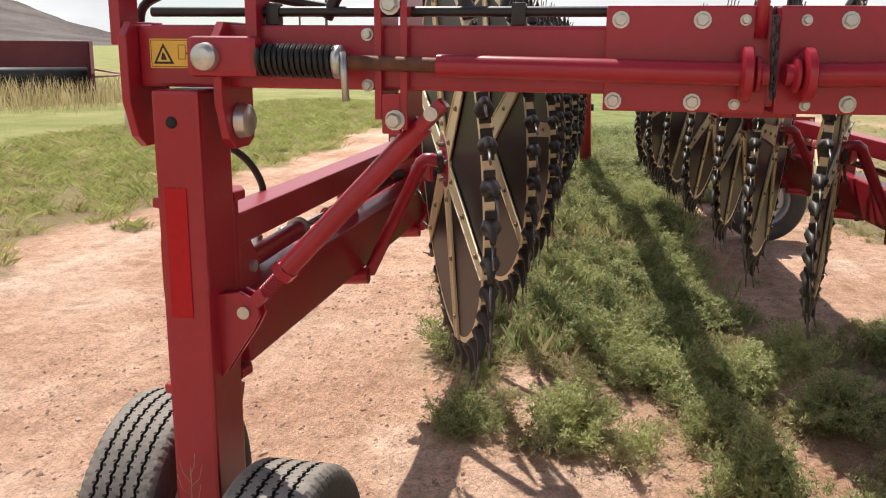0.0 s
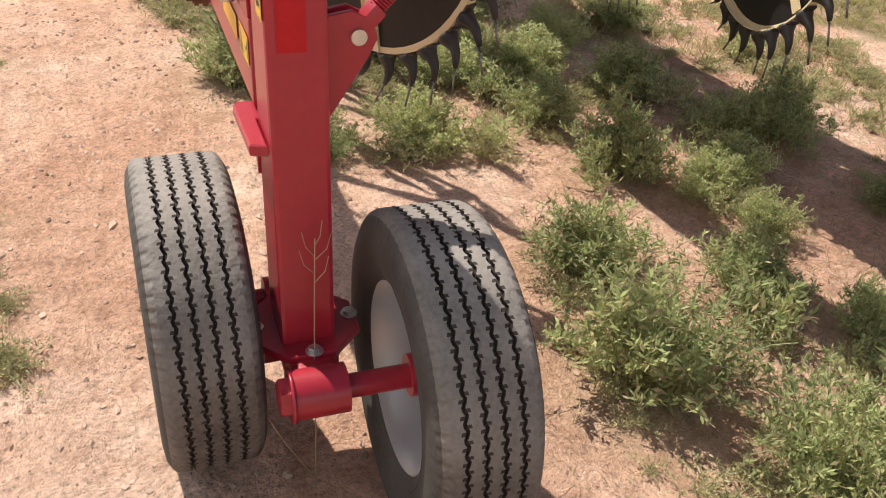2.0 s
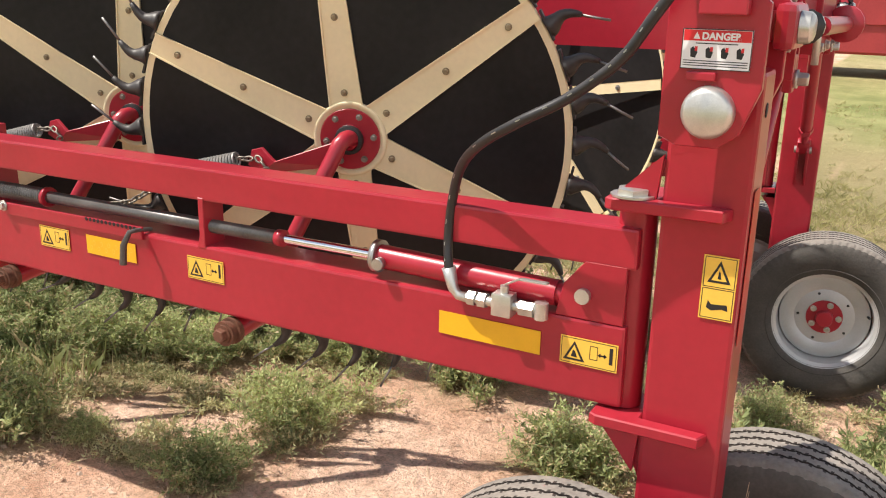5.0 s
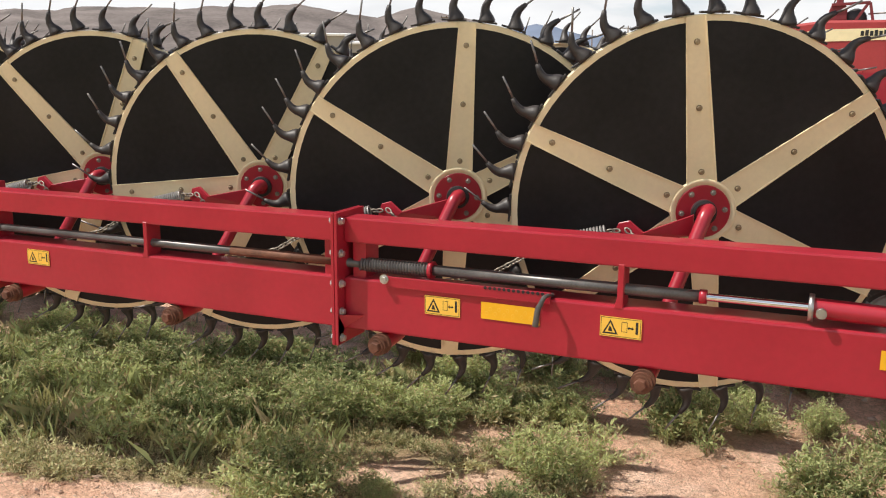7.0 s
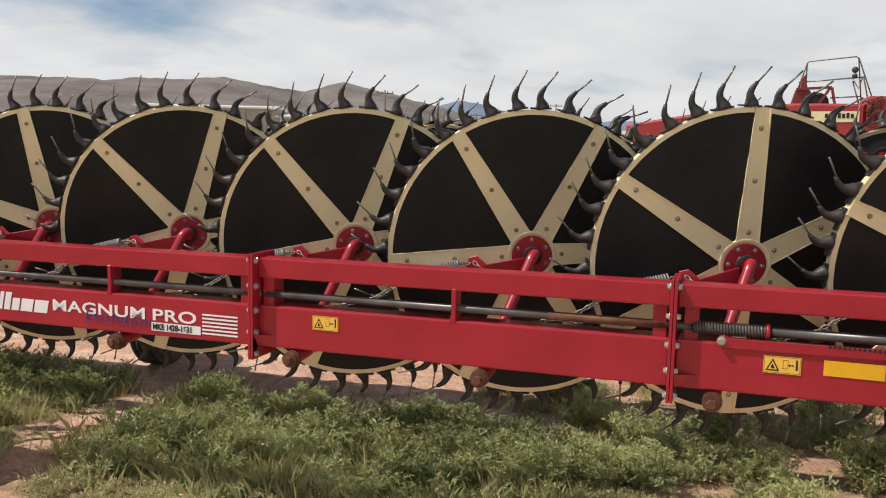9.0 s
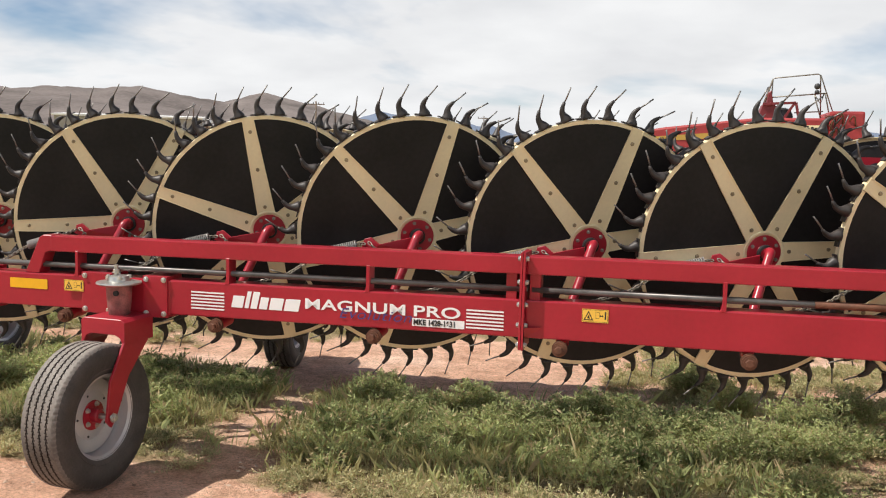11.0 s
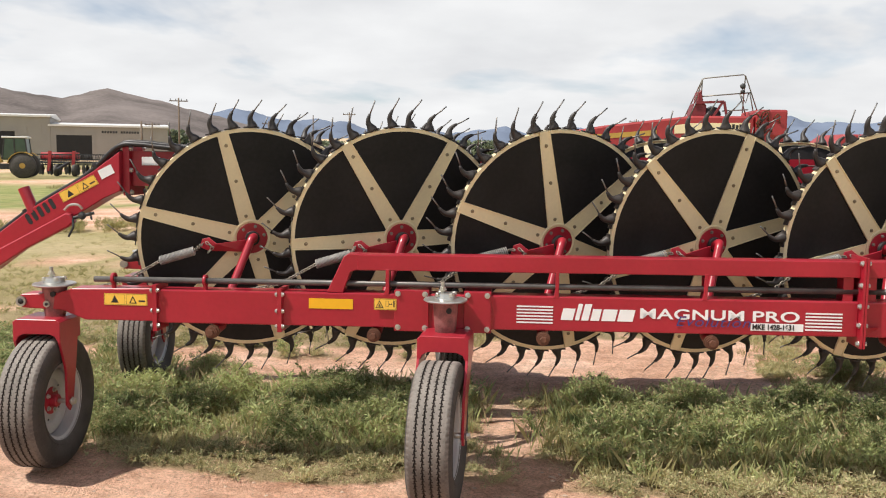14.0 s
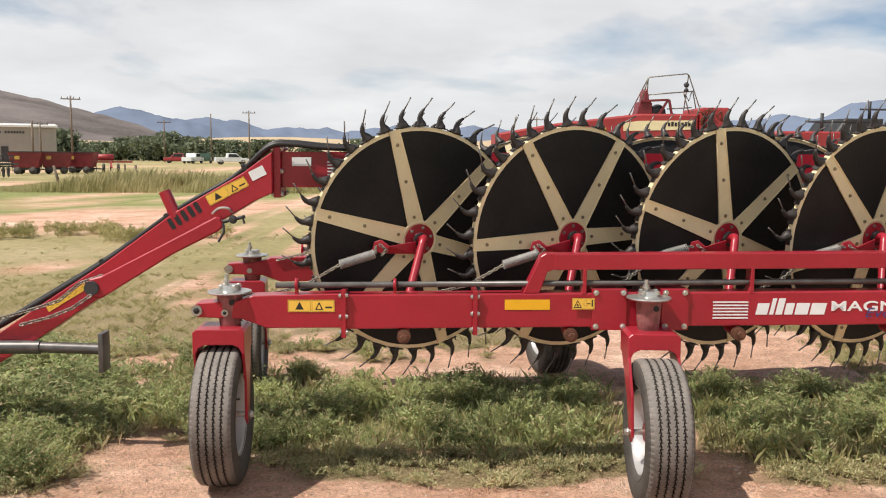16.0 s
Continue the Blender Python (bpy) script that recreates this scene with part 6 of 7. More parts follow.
def plant_weeds():
    rng = np.random.RandomState(5)
    protos = []
    for _ in range(5):
        lv, st = weed_leaves(1.0, 1.0, 130, 11, rng, 0.084, True)
        protos.append((quads_mesh("foliage", lv, WEED), quads_mesh("stalk", st, STEM)))
    for i, (x, y, r) in enumerate(BUSHES):
        ob = thing("weed_bush", "green bushy weed with small narrow leaves on bare dirt", "weed", "weeds round the rake")
        s = r * 1.05
        ob.matrix_basis = Matrix.Translation((x, y, float(relief(x, y)) - 0.005)) @ Matrix.Rotation(rng.rand() * 6.28, 4, "Z") @ Matrix.Diagonal((s, s, min(s, 0.25) * (0.8 + 0.45 * rng.rand()) * (0.8 if -8.0 < x < -2.6 else 1.0), 1))
        for name, me in zip(("foliage", "stalk"), protos[i % 5]):
            c = tagged(new(name, me), kind="stuff")
            c.parent = ob
    small = [weed_leaves(0.12, 0.15, 10, 6, rng, 0.026) for _ in range(8)]
    mats = [weed_leaves(0.17, 0.055, 24, 6, rng, 0.017, spread=0.1) for _ in range(8)]
    low = [weed_leaves(0.10, 0.035, 12, 5, rng, 0.013, spread=0.1) for _ in range(5)]
    blades = [grass_blades(26, 0.11, 0.06, rng) for _ in range(6)]
    fine = [grass_blades(16, 0.07, 0.03, rng) for _ in range(5)]
    upright = [grass_blades(14, 0.12, 0.05, rng, 0.2) for _ in range(6)]
    straw = [grass_blades(9, 0.035, 0.06, rng) for _ in range(4)]
    green, creeping, pale, lush, dry = [], [], [], [], []

    def scatter(count, x0, x1, y0, y1, kinds, store, power, lo, hi, thin=None):
        x = rng.rand(count) * (x1 - x0) + x0
        y = rng.rand(count) * (y1 - y0) + y0
        c = cover(x, y) ** power
        if thin is not None:
            c = c * thin(x, y)
        keep = rng.rand(count) < c
        x, y = x[keep], y[keep]
        z = relief(x, y)
        for i in range(len(x)):
            g = kinds[rng.randint(len(kinds))]
            a = rng.rand() * 6.283
            s = lo + (hi - lo) * rng.rand()
            ca, sa = math.cos(a) * s, math.sin(a) * s
            q = np.empty_like(g)
            q[..., 0] = g[..., 0] * ca - g[..., 1] * sa + x[i]
            q[..., 1] = g[..., 0] * sa + g[..., 1] * ca + y[i]
            q[..., 2] = g[..., 2] * s + z[i]
            store.append(q)

    def inner(x, y):
        """Taller weeds grow under the frame, not along the trodden edge."""
        return sstep(0.15, 0.75, y - np.interp(x, EDGE_X, EDGE_Y)) * (1 - 0.6 * sstep(1.6, 2.2, y)) * (0.35 + 0.65 * sstep(0.42, 0.6, vnoise(x, y, 1.6, 31)))
    scatter(1750, -10.5, 1.2, -0.4, 3.2, small, green, 1.4, 0.6, 1.4, inner)
    scatter(1500, -10.5, 1.2, -0.5, 3.2, mats, creeping, 1.0, 0.5, 1.25)
    scatter(900, -10.5, 1.2, -1.6, 3.4, low, creeping, 0.6, 0.6, 1.4)
    scatter(900, -10.5, 1.5, -0.5, 3.2, straw, dry, 0.5, 0.5, 1.1)
    scatter(2400, -14, 5, 2.7, 8, fine, pale, 0.9, 0.4, 1.0)
    scatter(4200, -20, 8, 3.4, 14, fine, pale, 1.2, 0.35, 0.9, lambda x, y: 0.15 + 0.85 * freshness(x, y))
    scatter(1500, -6.0, 2.5, 2.7, 7.5, upright, pale, 0.5, 0.4, 0.9, lambda x, y: 0.25 + 0.75 * sstep(0.35, 0.6, vnoise(x, y, 1.1, 43)))
    patchy = lambda x, y: sstep(0.5, 0.72, vnoise(x, y, 1.5, 44) * 0.6 + vnoise(x, y, 4.0, 45) * 0.4)
    scatter(900, -3.6, 1.6, 2.1, 4.4, mats, creeping, 0.0, 0.4, 0.9, patchy)
    scatter(700, -3.6, 1.6, 2.2, 4.4, upright, pale, 0.0, 0.35, 0.8, patchy)
    scatter(2600, -12, 2, 2.4, 6.5, fine, pale, 1.0, 0.5, 1.1, lambda x, y: 0.2 + 0.8 * freshness(x, y))
    scatter(5000, -20, 8, 3.2, 14, straw, dry, 0.8, 0.5, 1.1)
    scatter(1100, -15, -10.5, -0.6, 3.2, small, green, 1.0, 0.7, 1.6)
    scatter(2300, -10.5, -2.8, 0.1, 2.4, upright, pale, 1.3, 0.6, 1.3, inner)
    scatter(2600, -10.5, -2.6, 0.0, 2.4, upright, green, 1.1, 0.6, 1.45, inner)
    scatter(700, -10.5, 1.2, -0.5, 2.6, mats, creeping, 1.0, 0.5, 1.1)
    for x, y in ((-15.1, 13.5), (-15.6, 13.2), (-14.05, 14.1), (-13.7, 14.3), (-12.7, 12.8), (-12.3, 13.1), (-16.4, 13.4), (-11.4, 13.6)):
        for _ in range(11):
            q = small[rng.randint(8)] * (0.9 + 1.1 * rng.rand())
            pale.append(q + np.array([x + rng.randn() * 0.28, y + rng.randn() * 0.2, 0.0]))
    scatter(5200, -24, 16, -9, -2.6, blades, lush, 1.0, 0.7, 1.2)
    scatter(900, -24, 16, -9, -3.0, blades, dry, 1.0, 0.7, 1.2)
    for x, y, r in TUFTS_ROAD:
        for _ in range(int(r * 60)):
            q = mats[rng.randint(8)] * (0.35 + 0.4 * rng.rand())
            px, py = x + rng.randn() * r * 0.5, y + rng.randn() * r * 0.5
            creeping.append(q + np.array([px, py, float(relief(px, py))]))
    # flat straws and twigs on the soil, thickest behind the near wheels
    k = 16000
    x = np.concatenate([rng.rand(k // 2) * 3.6 - 2.6, rng.rand(k // 2) * 10.5 - 9.5])
    y = np.concatenate([rng.rand(k // 2) * 1.9 + 1.3, rng.rand(k // 2) * 3.3 - 0.3])
    a, ln = rng.rand(k) * 6.283, (0.006 + 0.045 * rng.rand(k) ** 3)
    z = relief(x, y) + 0.004
    dx, dy, w = np.cos(a) * ln, np.sin(a) * ln, 0.0011
    up = rng.rand(k) * 0.012
    flat = np.stack([np.stack([x - dx + dy / ln * w, y - dy - dx / ln * w, z], -1), np.stack([x - dx - dy / ln * w, y - dy + dx / ln * w, z], -1),
                     np.stack([x + dx - dy / ln * w, y + dy + dx / ln * w, z + up], -1), np.stack([x + dx + dy / ln * w, y + dy - dx / ln * w, z + up], -1)], 1)
    tagged(new("straw_litter", quads_mesh("straw_litter", flat, STRAW)), "scattered dry straws and twigs on dirt", "straw", kind="stuff")
    tagged(new("low_weeds", quads_mesh("low_weeds", np.concatenate(green), WEED)), "low green weeds and grass on dirt", "weeds", kind="stuff")
    tagged(new("creeping_weeds", quads_mesh("creeping_weeds", np.concatenate(creeping), MATWEED)), "dusty grey-green creeping weeds on dirt", "weeds", kind="stuff")
    tagged(new("pale_grass", quads_mesh("pale_grass", np.concatenate(pale), PALEGRASS)), "short pale yellow-green grass", "grass", kind="stuff")
    tagged(new("field_grass", quads_mesh("field_grass", np.concatenate(lush), FIELDGRASS)), "short green and yellow field grass", "grass", kind="stuff")
    # dry tall weeds round the parked header
    kk = 3000
    hx, hy = -20.6 + rng.randn(kk) * 1.9, -15.2 + rng.randn(kk) * 1.6
    hh = 0.25 + 0.6 * rng.rand(kk)
    aa = rng.rand(kk) * 6.283
    ox, oy = np.cos(aa) * 0.01, np.sin(aa) * 0.01
    tx, ty = rng.randn(kk) * 0.12, rng.randn(kk) * 0.12
    zz = np.zeros(kk)
    W = np.stack([np.stack([hx - ox, hy - oy, zz], -1), np.stack([hx + ox, hy + oy, zz], -1), np.stack([hx + tx * 0.5 + ox, hy + ty * 0.5 + oy, hh * 0.6], -1), np.stack([hx + tx, hy + ty, hh], -1)], 1)
    tagged(new("tall_weeds", quads_mesh("tall_weeds", W, DRYGRASS)), "tall dry brown weeds round a parked header", "weeds", kind="stuff")
    tagged(new("dry_straw", quads_mesh("dry_straw", np.concatenate(dry), DRYGRASS)), "dry yellow grass and straw bits", "dry grass", kind="stuff")
    # tall dry grass along the lane
    k = 26000
    x, y = -27 + 16 * rng.rand(k), 34.2 + 12 * rng.rand(k)
    h = (0.35 + 0.45 * rng.rand(k)) * (0.35 + 1.1 * vnoise(x, y, 0.28, 61)) * sstep(0.1, 0.42, vnoise(x, y, 0.5, 62) + sstep(35, 39, y) * 0.25) * (0.25 + 0.75 * sstep(-25.5, -22.0, x - 0.25 * (y - 34)))
    a = rng.rand(k) * 6.283
    dx, dy = np.cos(a) * 0.016, np.sin(a) * 0.016
    lx, ly = rng.randn(k) * 0.16 * h + 0.12 * h, rng.randn(k) * 0.16 * h
    z = np.zeros(k)
    V = np.stack([np.stack([x - dx, y - dy, z], -1), np.stack([x + dx, y + dy, z], -1), np.stack([x + lx * 0.5 + dx * 0.8, y + ly * 0.5 + dy * 0.8, h * 0.62], -1), np.stack([x + lx, y + ly, h], -1)], 1)
    tagged(new("tall_grass", quads_mesh("tall_grass", V, TALLGRASS)), "tall dry yellow grass along a lane", "grass", kind="stuff")


def stones():
    """Pebbles and dry clods, thickest on the trodden side of the yard."""
    rng = np.random.RandomState(9)
    bm = bmesh.new()
    bmesh.ops.create_icosphere(bm, subdivisions=1, radius=1.0)
    base = np.array([v.co[:] for v in bm.verts])
    tris = np.array([[v.index for v in f.verts] for f in bm.faces])
    bm.free()
    k = 7600
    x = np.where(rng.rand(k) < 0.65, rng.rand(k) * 5.6 - 4.2, rng.rand(k) * 10.5 - 9.5)
    y = np.where(rng.rand(k) < 0.7, rng.rand(k) * 2.4 - 1.9, rng.rand(k) * 3.6 - 0.6)
    s = 0.0022 + 0.0095 * rng.rand(k) ** 3.4
    s[::90] *= 2.2
    V = base[None] * (1 + 0.35 * rng.randn(k, len(base), 1)) * s[:, None, None]
    V[..., 0] *= 1 + 0.7 * rng.rand(k)[:, None]
    V[..., 2] *= 0.65
    V += np.stack([x, y, relief(x, y) + s * 0.15], -1)[:, None, :]
    F = (tris[None] + (np.arange(k) * len(base))[:, None, None]).reshape(-1, 3)
    me = bpy.data.meshes.new("pebbles")
    me.from_pydata(V.reshape(-1, 3).tolist(), [], F.tolist())
    me.materials.append(STONE)
    tagged(new("pebbles", me), "small pale pebbles and clods on dirt", "pebbles", kind="stuff")


STONE = leaf_material("pebble", (0.26, 0.15, 0.10), (0.62, 0.47, 0.36), 0.9, 0.0)
plant_weeds()
stones()
bm = bmesh.new()
tube(bm, smooth_line([(0.165, 0.052, 0.02), (0.18, 0.054, 0.25), (0.17, 0.06, 0.46), (0.176, 0.066, 0.68)], 4), 0.0013, 5)
for z, a in ((0.58, 0.9), (0.60, 2.4), (0.63, 0.7), (0.64, 2.2), (0.66, 1.2)):
    tube(bm, [(0.174, 0.064, z), (0.178, 0.065 + 0.03 * math.cos(a), z + 0.025), (0.180, 0.065 + 0.042 * math.cos(a), z + 0.06)], 0.0008, 4)
tube(bm, smooth_line([(0.17, 0.05, 0.05), (0.18, -0.03, 0.22), (0.16, -0.085, 0.36)], 4), 0.0011, 5)
tagged(link("dry_weed_stalk", bm, STRAW), "thin dry weed stalk beside the red post", "weed")


# ---- distance ----
def elev(az):
    """Skyline of the hills, degrees above level by degrees left of ahead."""
    pts = [(-180, 0.5), (-60, 0.6), (-10, 0.6), (0, 0.7), (4, 0.9), (7, 0.9), (10, 0.6), (13, 0.85), (15, 1.2), (16.3, 1.56), (17.1, 1.9), (18.5, 2.2), (20, 2.5), (22.0, 3.05), (24.0, 3.45), (25.6, 3.65), (27, 3.35), (28, 3.1), (32, 3.7), (37, 3.9), (42, 3.6), (44, 3.7), (47, 3.3), (49, 3.5), (52, 3.0), (70, 2.2), (95, 0.9), (112, 0.3), (120, 0.6), (122, 1.0), (125, 1.9), (127, 2.4), (133, 3.9), (150, 3.6), (170, 1.0), (180, 0.5)]
    return float(np.interp(az, [p[0] for p in pts], [p[1] for p in pts]))


def ridge(name, r0, r1, height, mat, label, az0, az1, step, rough):
    verts, faces = [], []
    rows = 14
    cols = int((az1 - az0) / step) + 1
    for i in range(cols):
        az = az0 + step * i
        top = r1 * math.tan(radians(height(az)))
        for j in range(rows):
            f = j / (rows - 1)
            r = r0 + (r1 - r0) * f
            q = (r * -math.sin(radians(az)) + -4.0, r * math.cos(radians(az)))
            bumps = noise.fractal(Vector((q[0] / 160.0, q[1] / 160.0, 1.3)), 0.9, 2.1, 6) * rough * r1 * 0.012
            z = top * (f ** 1.3) + bumps * f * (0.3 + 0.7 * math.sin(f * 2.6))
            verts.append((q[0], q[1], max(z, -1.0) if j else -2.0))
    for i in range(cols - 1):
        for j in range(rows - 1):
            a = i * rows + j
            faces.append((a, a + 1, a + rows + 1, a + rows))
    me = bpy.data.meshes.new(name)
    me.from_pydata(verts, [], faces)
    me.materials.append(mat)
    me.shade_smooth()
    return tagged(new(name, me), label, "hills", kind="structure")


HILL = material("dry_hillside", (0.170, 0.146, 0.136), 0.95, vary=0.35, scale=0.012, specular=0.05)
FLATS = material("pale_hay_slope", (0.52, 0.40, 0.26), 0.95, vary=0.15, scale=0.006, specular=0.05)
# the blue of distance haze is put into the mountain's base colour
HAZE_BLUE = material("hazed_mountain", (0.165, 0.20, 0.27), 0.95, vary=0.12, scale=0.001, specular=0.0)
ridge("backdrop_hills", 700, 1500, elev, HILL, "dry brown sagebrush hills", 11, 176, 0.5, 1.0)
ridge("backdrop_slope", 420, 900, lambda a: 1.12 + 0.2 * math.sin(a * 0.35 - 1.8), FLATS, "pale tan lower slopes", -40, 60, 1.0, 0.3)
ridge("backdrop_mountains", 3000, 3900, lambda a: 1.5 + 0.22 * math.sin(a * 0.41 + 1.0) + 0.14 * math.sin(a * 1.1) + 0.05 * abs(a), HAZE_BLUE, "distant mountain ridge coloured blue for haze", -60, 24, 0.25, 0.8)


def ray_place(az, r):
    """A place r metres from the middle of the yard, az degrees left of straight ahead."""
    return (-6.0 - r * math.sin(radians(az)), -4.0 + r * math.cos(radians(az)))


def utility_pole(az, r, height, arm):
    x, y = ray_place(az, r)
    t = thing("utility_pole", "weathered wooden utility pole with a crossarm" if arm else "weathered plain wooden utility pole", "pole", "utility poles", (x, y, 0), az)
    bm = bmesh.new()
    tube(bm, [(0, 0, 0), (0, 0, height * 0.5), (0, 0, height)], 0.16, 10, radii=[0.17, 0.14, 0.11])
    part("pole_shaft", bm, WOOD, t)
    if arm:
        bm = bmesh.new()
        box(bm, -1.3, 1.3, -0.06, 0.06, height - 0.55, height - 0.40, 0.01)
        part("crossarm", bm, WOOD, t)
        for s in (-1.15, -0.4, 0.4, 1.15):
            bm = bmesh.new()
            rod(bm, (s, 0, height - 0.40), (s, 0, height - 0.15), 0.05, 8)
            part("insulator", bm, DARKMETAL, t)


for az, r, h, arm in ((21.2, 135, 9.7, True), (15.8, 190, 8.5, True), (13.0, 200, 10.4, False), (10.7, 185, 10.5, True), (23.4, 118, 5.6, False), (22.8, 170, 7.2, True), (33.0, 160, 8.0, False),
                      (-7.6, 170, 9.0, True), (112.0, 90, 9.0, False), (109.0, 130, 12.0, True), (106.8, 90, 9.5, False), (101.5, 140, 9.0, True), (98.0, 120, 8.5, False)):
    utility_pole(az, r, h, arm)


def tree(az, r, height, width, seed):
    x, y = ray_place(az, r)
    rng = np.random.RandomState(seed)
    t = thing("tree", "leafy dark green tree with an uneven crown", "tree", "trees beyond the yard", (x, y, 0))
    bm = bmesh.new()
    tube(bm, [(0, 0, 0), (0.1, 0, height * 0.35), (0, 0.1, height * 0.7)], 0.2, 7, radii=[0.3, 0.2, 0.06])
    for q in range(4):
        a = q * 1.6 + rng.rand()
        tube(bm, [(0.05, 0, height * 0.3), (math.cos(a) * width * 0.3, math.sin(a) * width * 0.3, height * (0.5 + 0.1 * q))], 0.1, 5, radii=[0.12, 0.04])
    part("trunk", bm, BARK, t)
    blobs = 16
    c = np.stack([rng.randn(blobs) * width * 0.24, rng.randn(blobs) * width * 0.24, height * (0.20 + 0.66 * rng.rand(blobs))], -1)
    k = 2400
    who = rng.randint(blobs, size=k)
    size = width * (0.13 + 0.08 * rng.rand(blobs))
    P = c[who] + rng.randn(k, 3) * size[who][:, None] * 0.62
    P[:, 2] = np.clip(P[:, 2], 0.3, height)
    d, e = rng.randn(k, 3), rng.randn(k, 3)
    d /= np.linalg.norm(d, axis=1)[:, None]
    e = np.cross(d, e)
    e /= np.linalg.norm(e, axis=1)[:, None]
    s = 0.055 * width * (0.6 + 0.8 * rng.rand(k))[:, None]
    V = np.stack([P - d * s, P - e * s * 0.6, P + d * s, P + e * s * 0.6], 1)
    ob = new("crown", quads_mesh("crown", V, CROWN))
    ob.parent = t


rng = np.random.RandomState(31)
for i, az in enumerate((21.8, 20.3, 18.9, 18.3, 17.6, 16.2, 15.4, 14.6, 12.5, 10.9, 9.7, 26.8, 7.0, 3.0)):
    tree(az, 205 + 50 * rng.rand(), 4.4 + 2.6 * rng.rand(), 6.5 + 4.0 * rng.rand(), 40 + i)


def shed():
    """Tan metal workshop: two joined blocks, sliding doors, low roofs."""
    x, y = ray_place(21.9, 190)
    t = thing("metal_shed", "tan metal workshop with a pale roof and open door", "building", at=(x, y, 0), rz=24)
    t.matrix_basis = t.matrix_basis @ Matrix.Diagonal((1.42, 1.42, 1.42, 1))
    for x0, x1, d, h in ((-15.5, 0, 14, 4.7), (-36, -15.52, 16, 5.9)):
        bm = bmesh.new()
        box(bm, x0, x1, 0, d, -0.3, h, 0.02)
        part("wall", bm, SHEDWALL, t)
        bm = bmesh.new()
        slab(bm, [(x0 - 0.3, -0.4, h), (x0 - 0.3, -0.4, h + 0.25), (x0 - 0.3, d / 2, h + 0.7), (x0 - 0.3, d + 0.4, h + 0.25), (x0 - 0.3, d + 0.4, h)], (x1 - x0 + 0.5, 0, 0))
        part("roof", bm, SHEDROOF, t, "pale metal roof")
        for i in range(int((x1 - x0) / 0.9)):
            bm = bmesh.new()
            box(bm, x0 + 0.4 + 0.9 * i, x0 + 0.46 + 0.9 * i, -0.03, 0.0, 0, h)
            part("wall_rib", bm, SHEDWALL, t)
    # doorways: a dark sheet on the wall paints the shade inside
    for x0, x1, h in ((-14.8, -10.2, 3.5), (-24, -20, 3.9), (-31, -27.5, 3.9)):
        bm = bmesh.new()
        box(bm, x0, x1, -0.06, 0.1, 0, h)
        part("doorway_shade", bm, DARK, t, "dark sheet as the shade in an open doorway")
        bm = bmesh.new()
        box(bm, x0 - 0.3, x0, -0.10, 0.0, 0, h + 0.3)
        box(bm, x1, x1 + 0.3, -0.10, 0.0, 0, h + 0.3)
        box(bm, x0, x1, -0.10, 0.0, h, h + 0.3)
        part("door_frame", bm, SHEDWALL, t)
    bm = bmesh.new()
    box(bm, -6.9, -6.0, -0.07, 0.0, 0, 2.1)
    part("door", bm, DARKMETAL, t)
    for i in range(14):
        if i == 6:
            continue
        bm = bmesh.new()
        box(bm, -8.9 + 0.36 * i, -8.9 + 0.36 * i + 0.26, -0.05, 0.0, 3.85, 4.15)
        part("sign_bar", bm, DARKMETAL, t)


shed()


def feed_mixer(az, r, turn):
    x, y = ray_place(az, r)
    t = thing("feed_mixer", "dark red feed mixer wagon with flared sides", "feed wagon", "feed mixers by the shed", (x, y, 0), turn)
    t.matrix_basis = t.matrix_basis @ Matrix.Diagonal((0.72, 0.72, 0.70, 1))
    bm = bmesh.new()
    slab(bm, [(-1.35, -1.0, 0.75), (1.35, -1.0, 0.75), (1.75, -1.2, 2.55), (-1.75, -1.2, 2.55)], (0, 2.2, 0), bev=0.05)
    part("tub", bm, DARKRED, t)
    for y0 in (-1.24, 1.0):
        bm = bmesh.new()
        box(bm, -1.8, 1.8, y0, y0 + 0.08, 2.5, 2.62)
        part("tub_rim", bm, DARKMETAL, t)
    for sx in (-0.8, 0.8):
        for y0 in (-1.05, 0.85):
            bm = bmesh.new()
            lathe(bm, [(0.0, -0.1), (0.16, -0.1), (0.18, -0.07), (0.38, -0.1), (0.42, -0.06), (0.42, 0.06), (0.38, 0.1), (0.0, 0.1)], 20, (sx, y0 + 0.1, 0.42))
            part("wheel", bm, TYRE, t)
    bm = bmesh.new()
    box(bm, -1.2, 1.2, -0.8, 0.8, 0.5, 0.75)
    bar(bm, (1.2, 0, 0.6), (2.7, 0, 0.5), 0.15, 0.15)
    part("chassis", bm, DARKMETAL, t)
    bm = bmesh.new()
    box(bm, -1.0, -0.5, -1.19, -1.14, 1.7, 2.1)
    part("yellow_mark", bm, OCHRE, t)


for az, r, turn in ((24.05, 79, 12), (22.45, 80, 20), (21.05, 82, 4)):
    feed_mixer(az, r, turn)


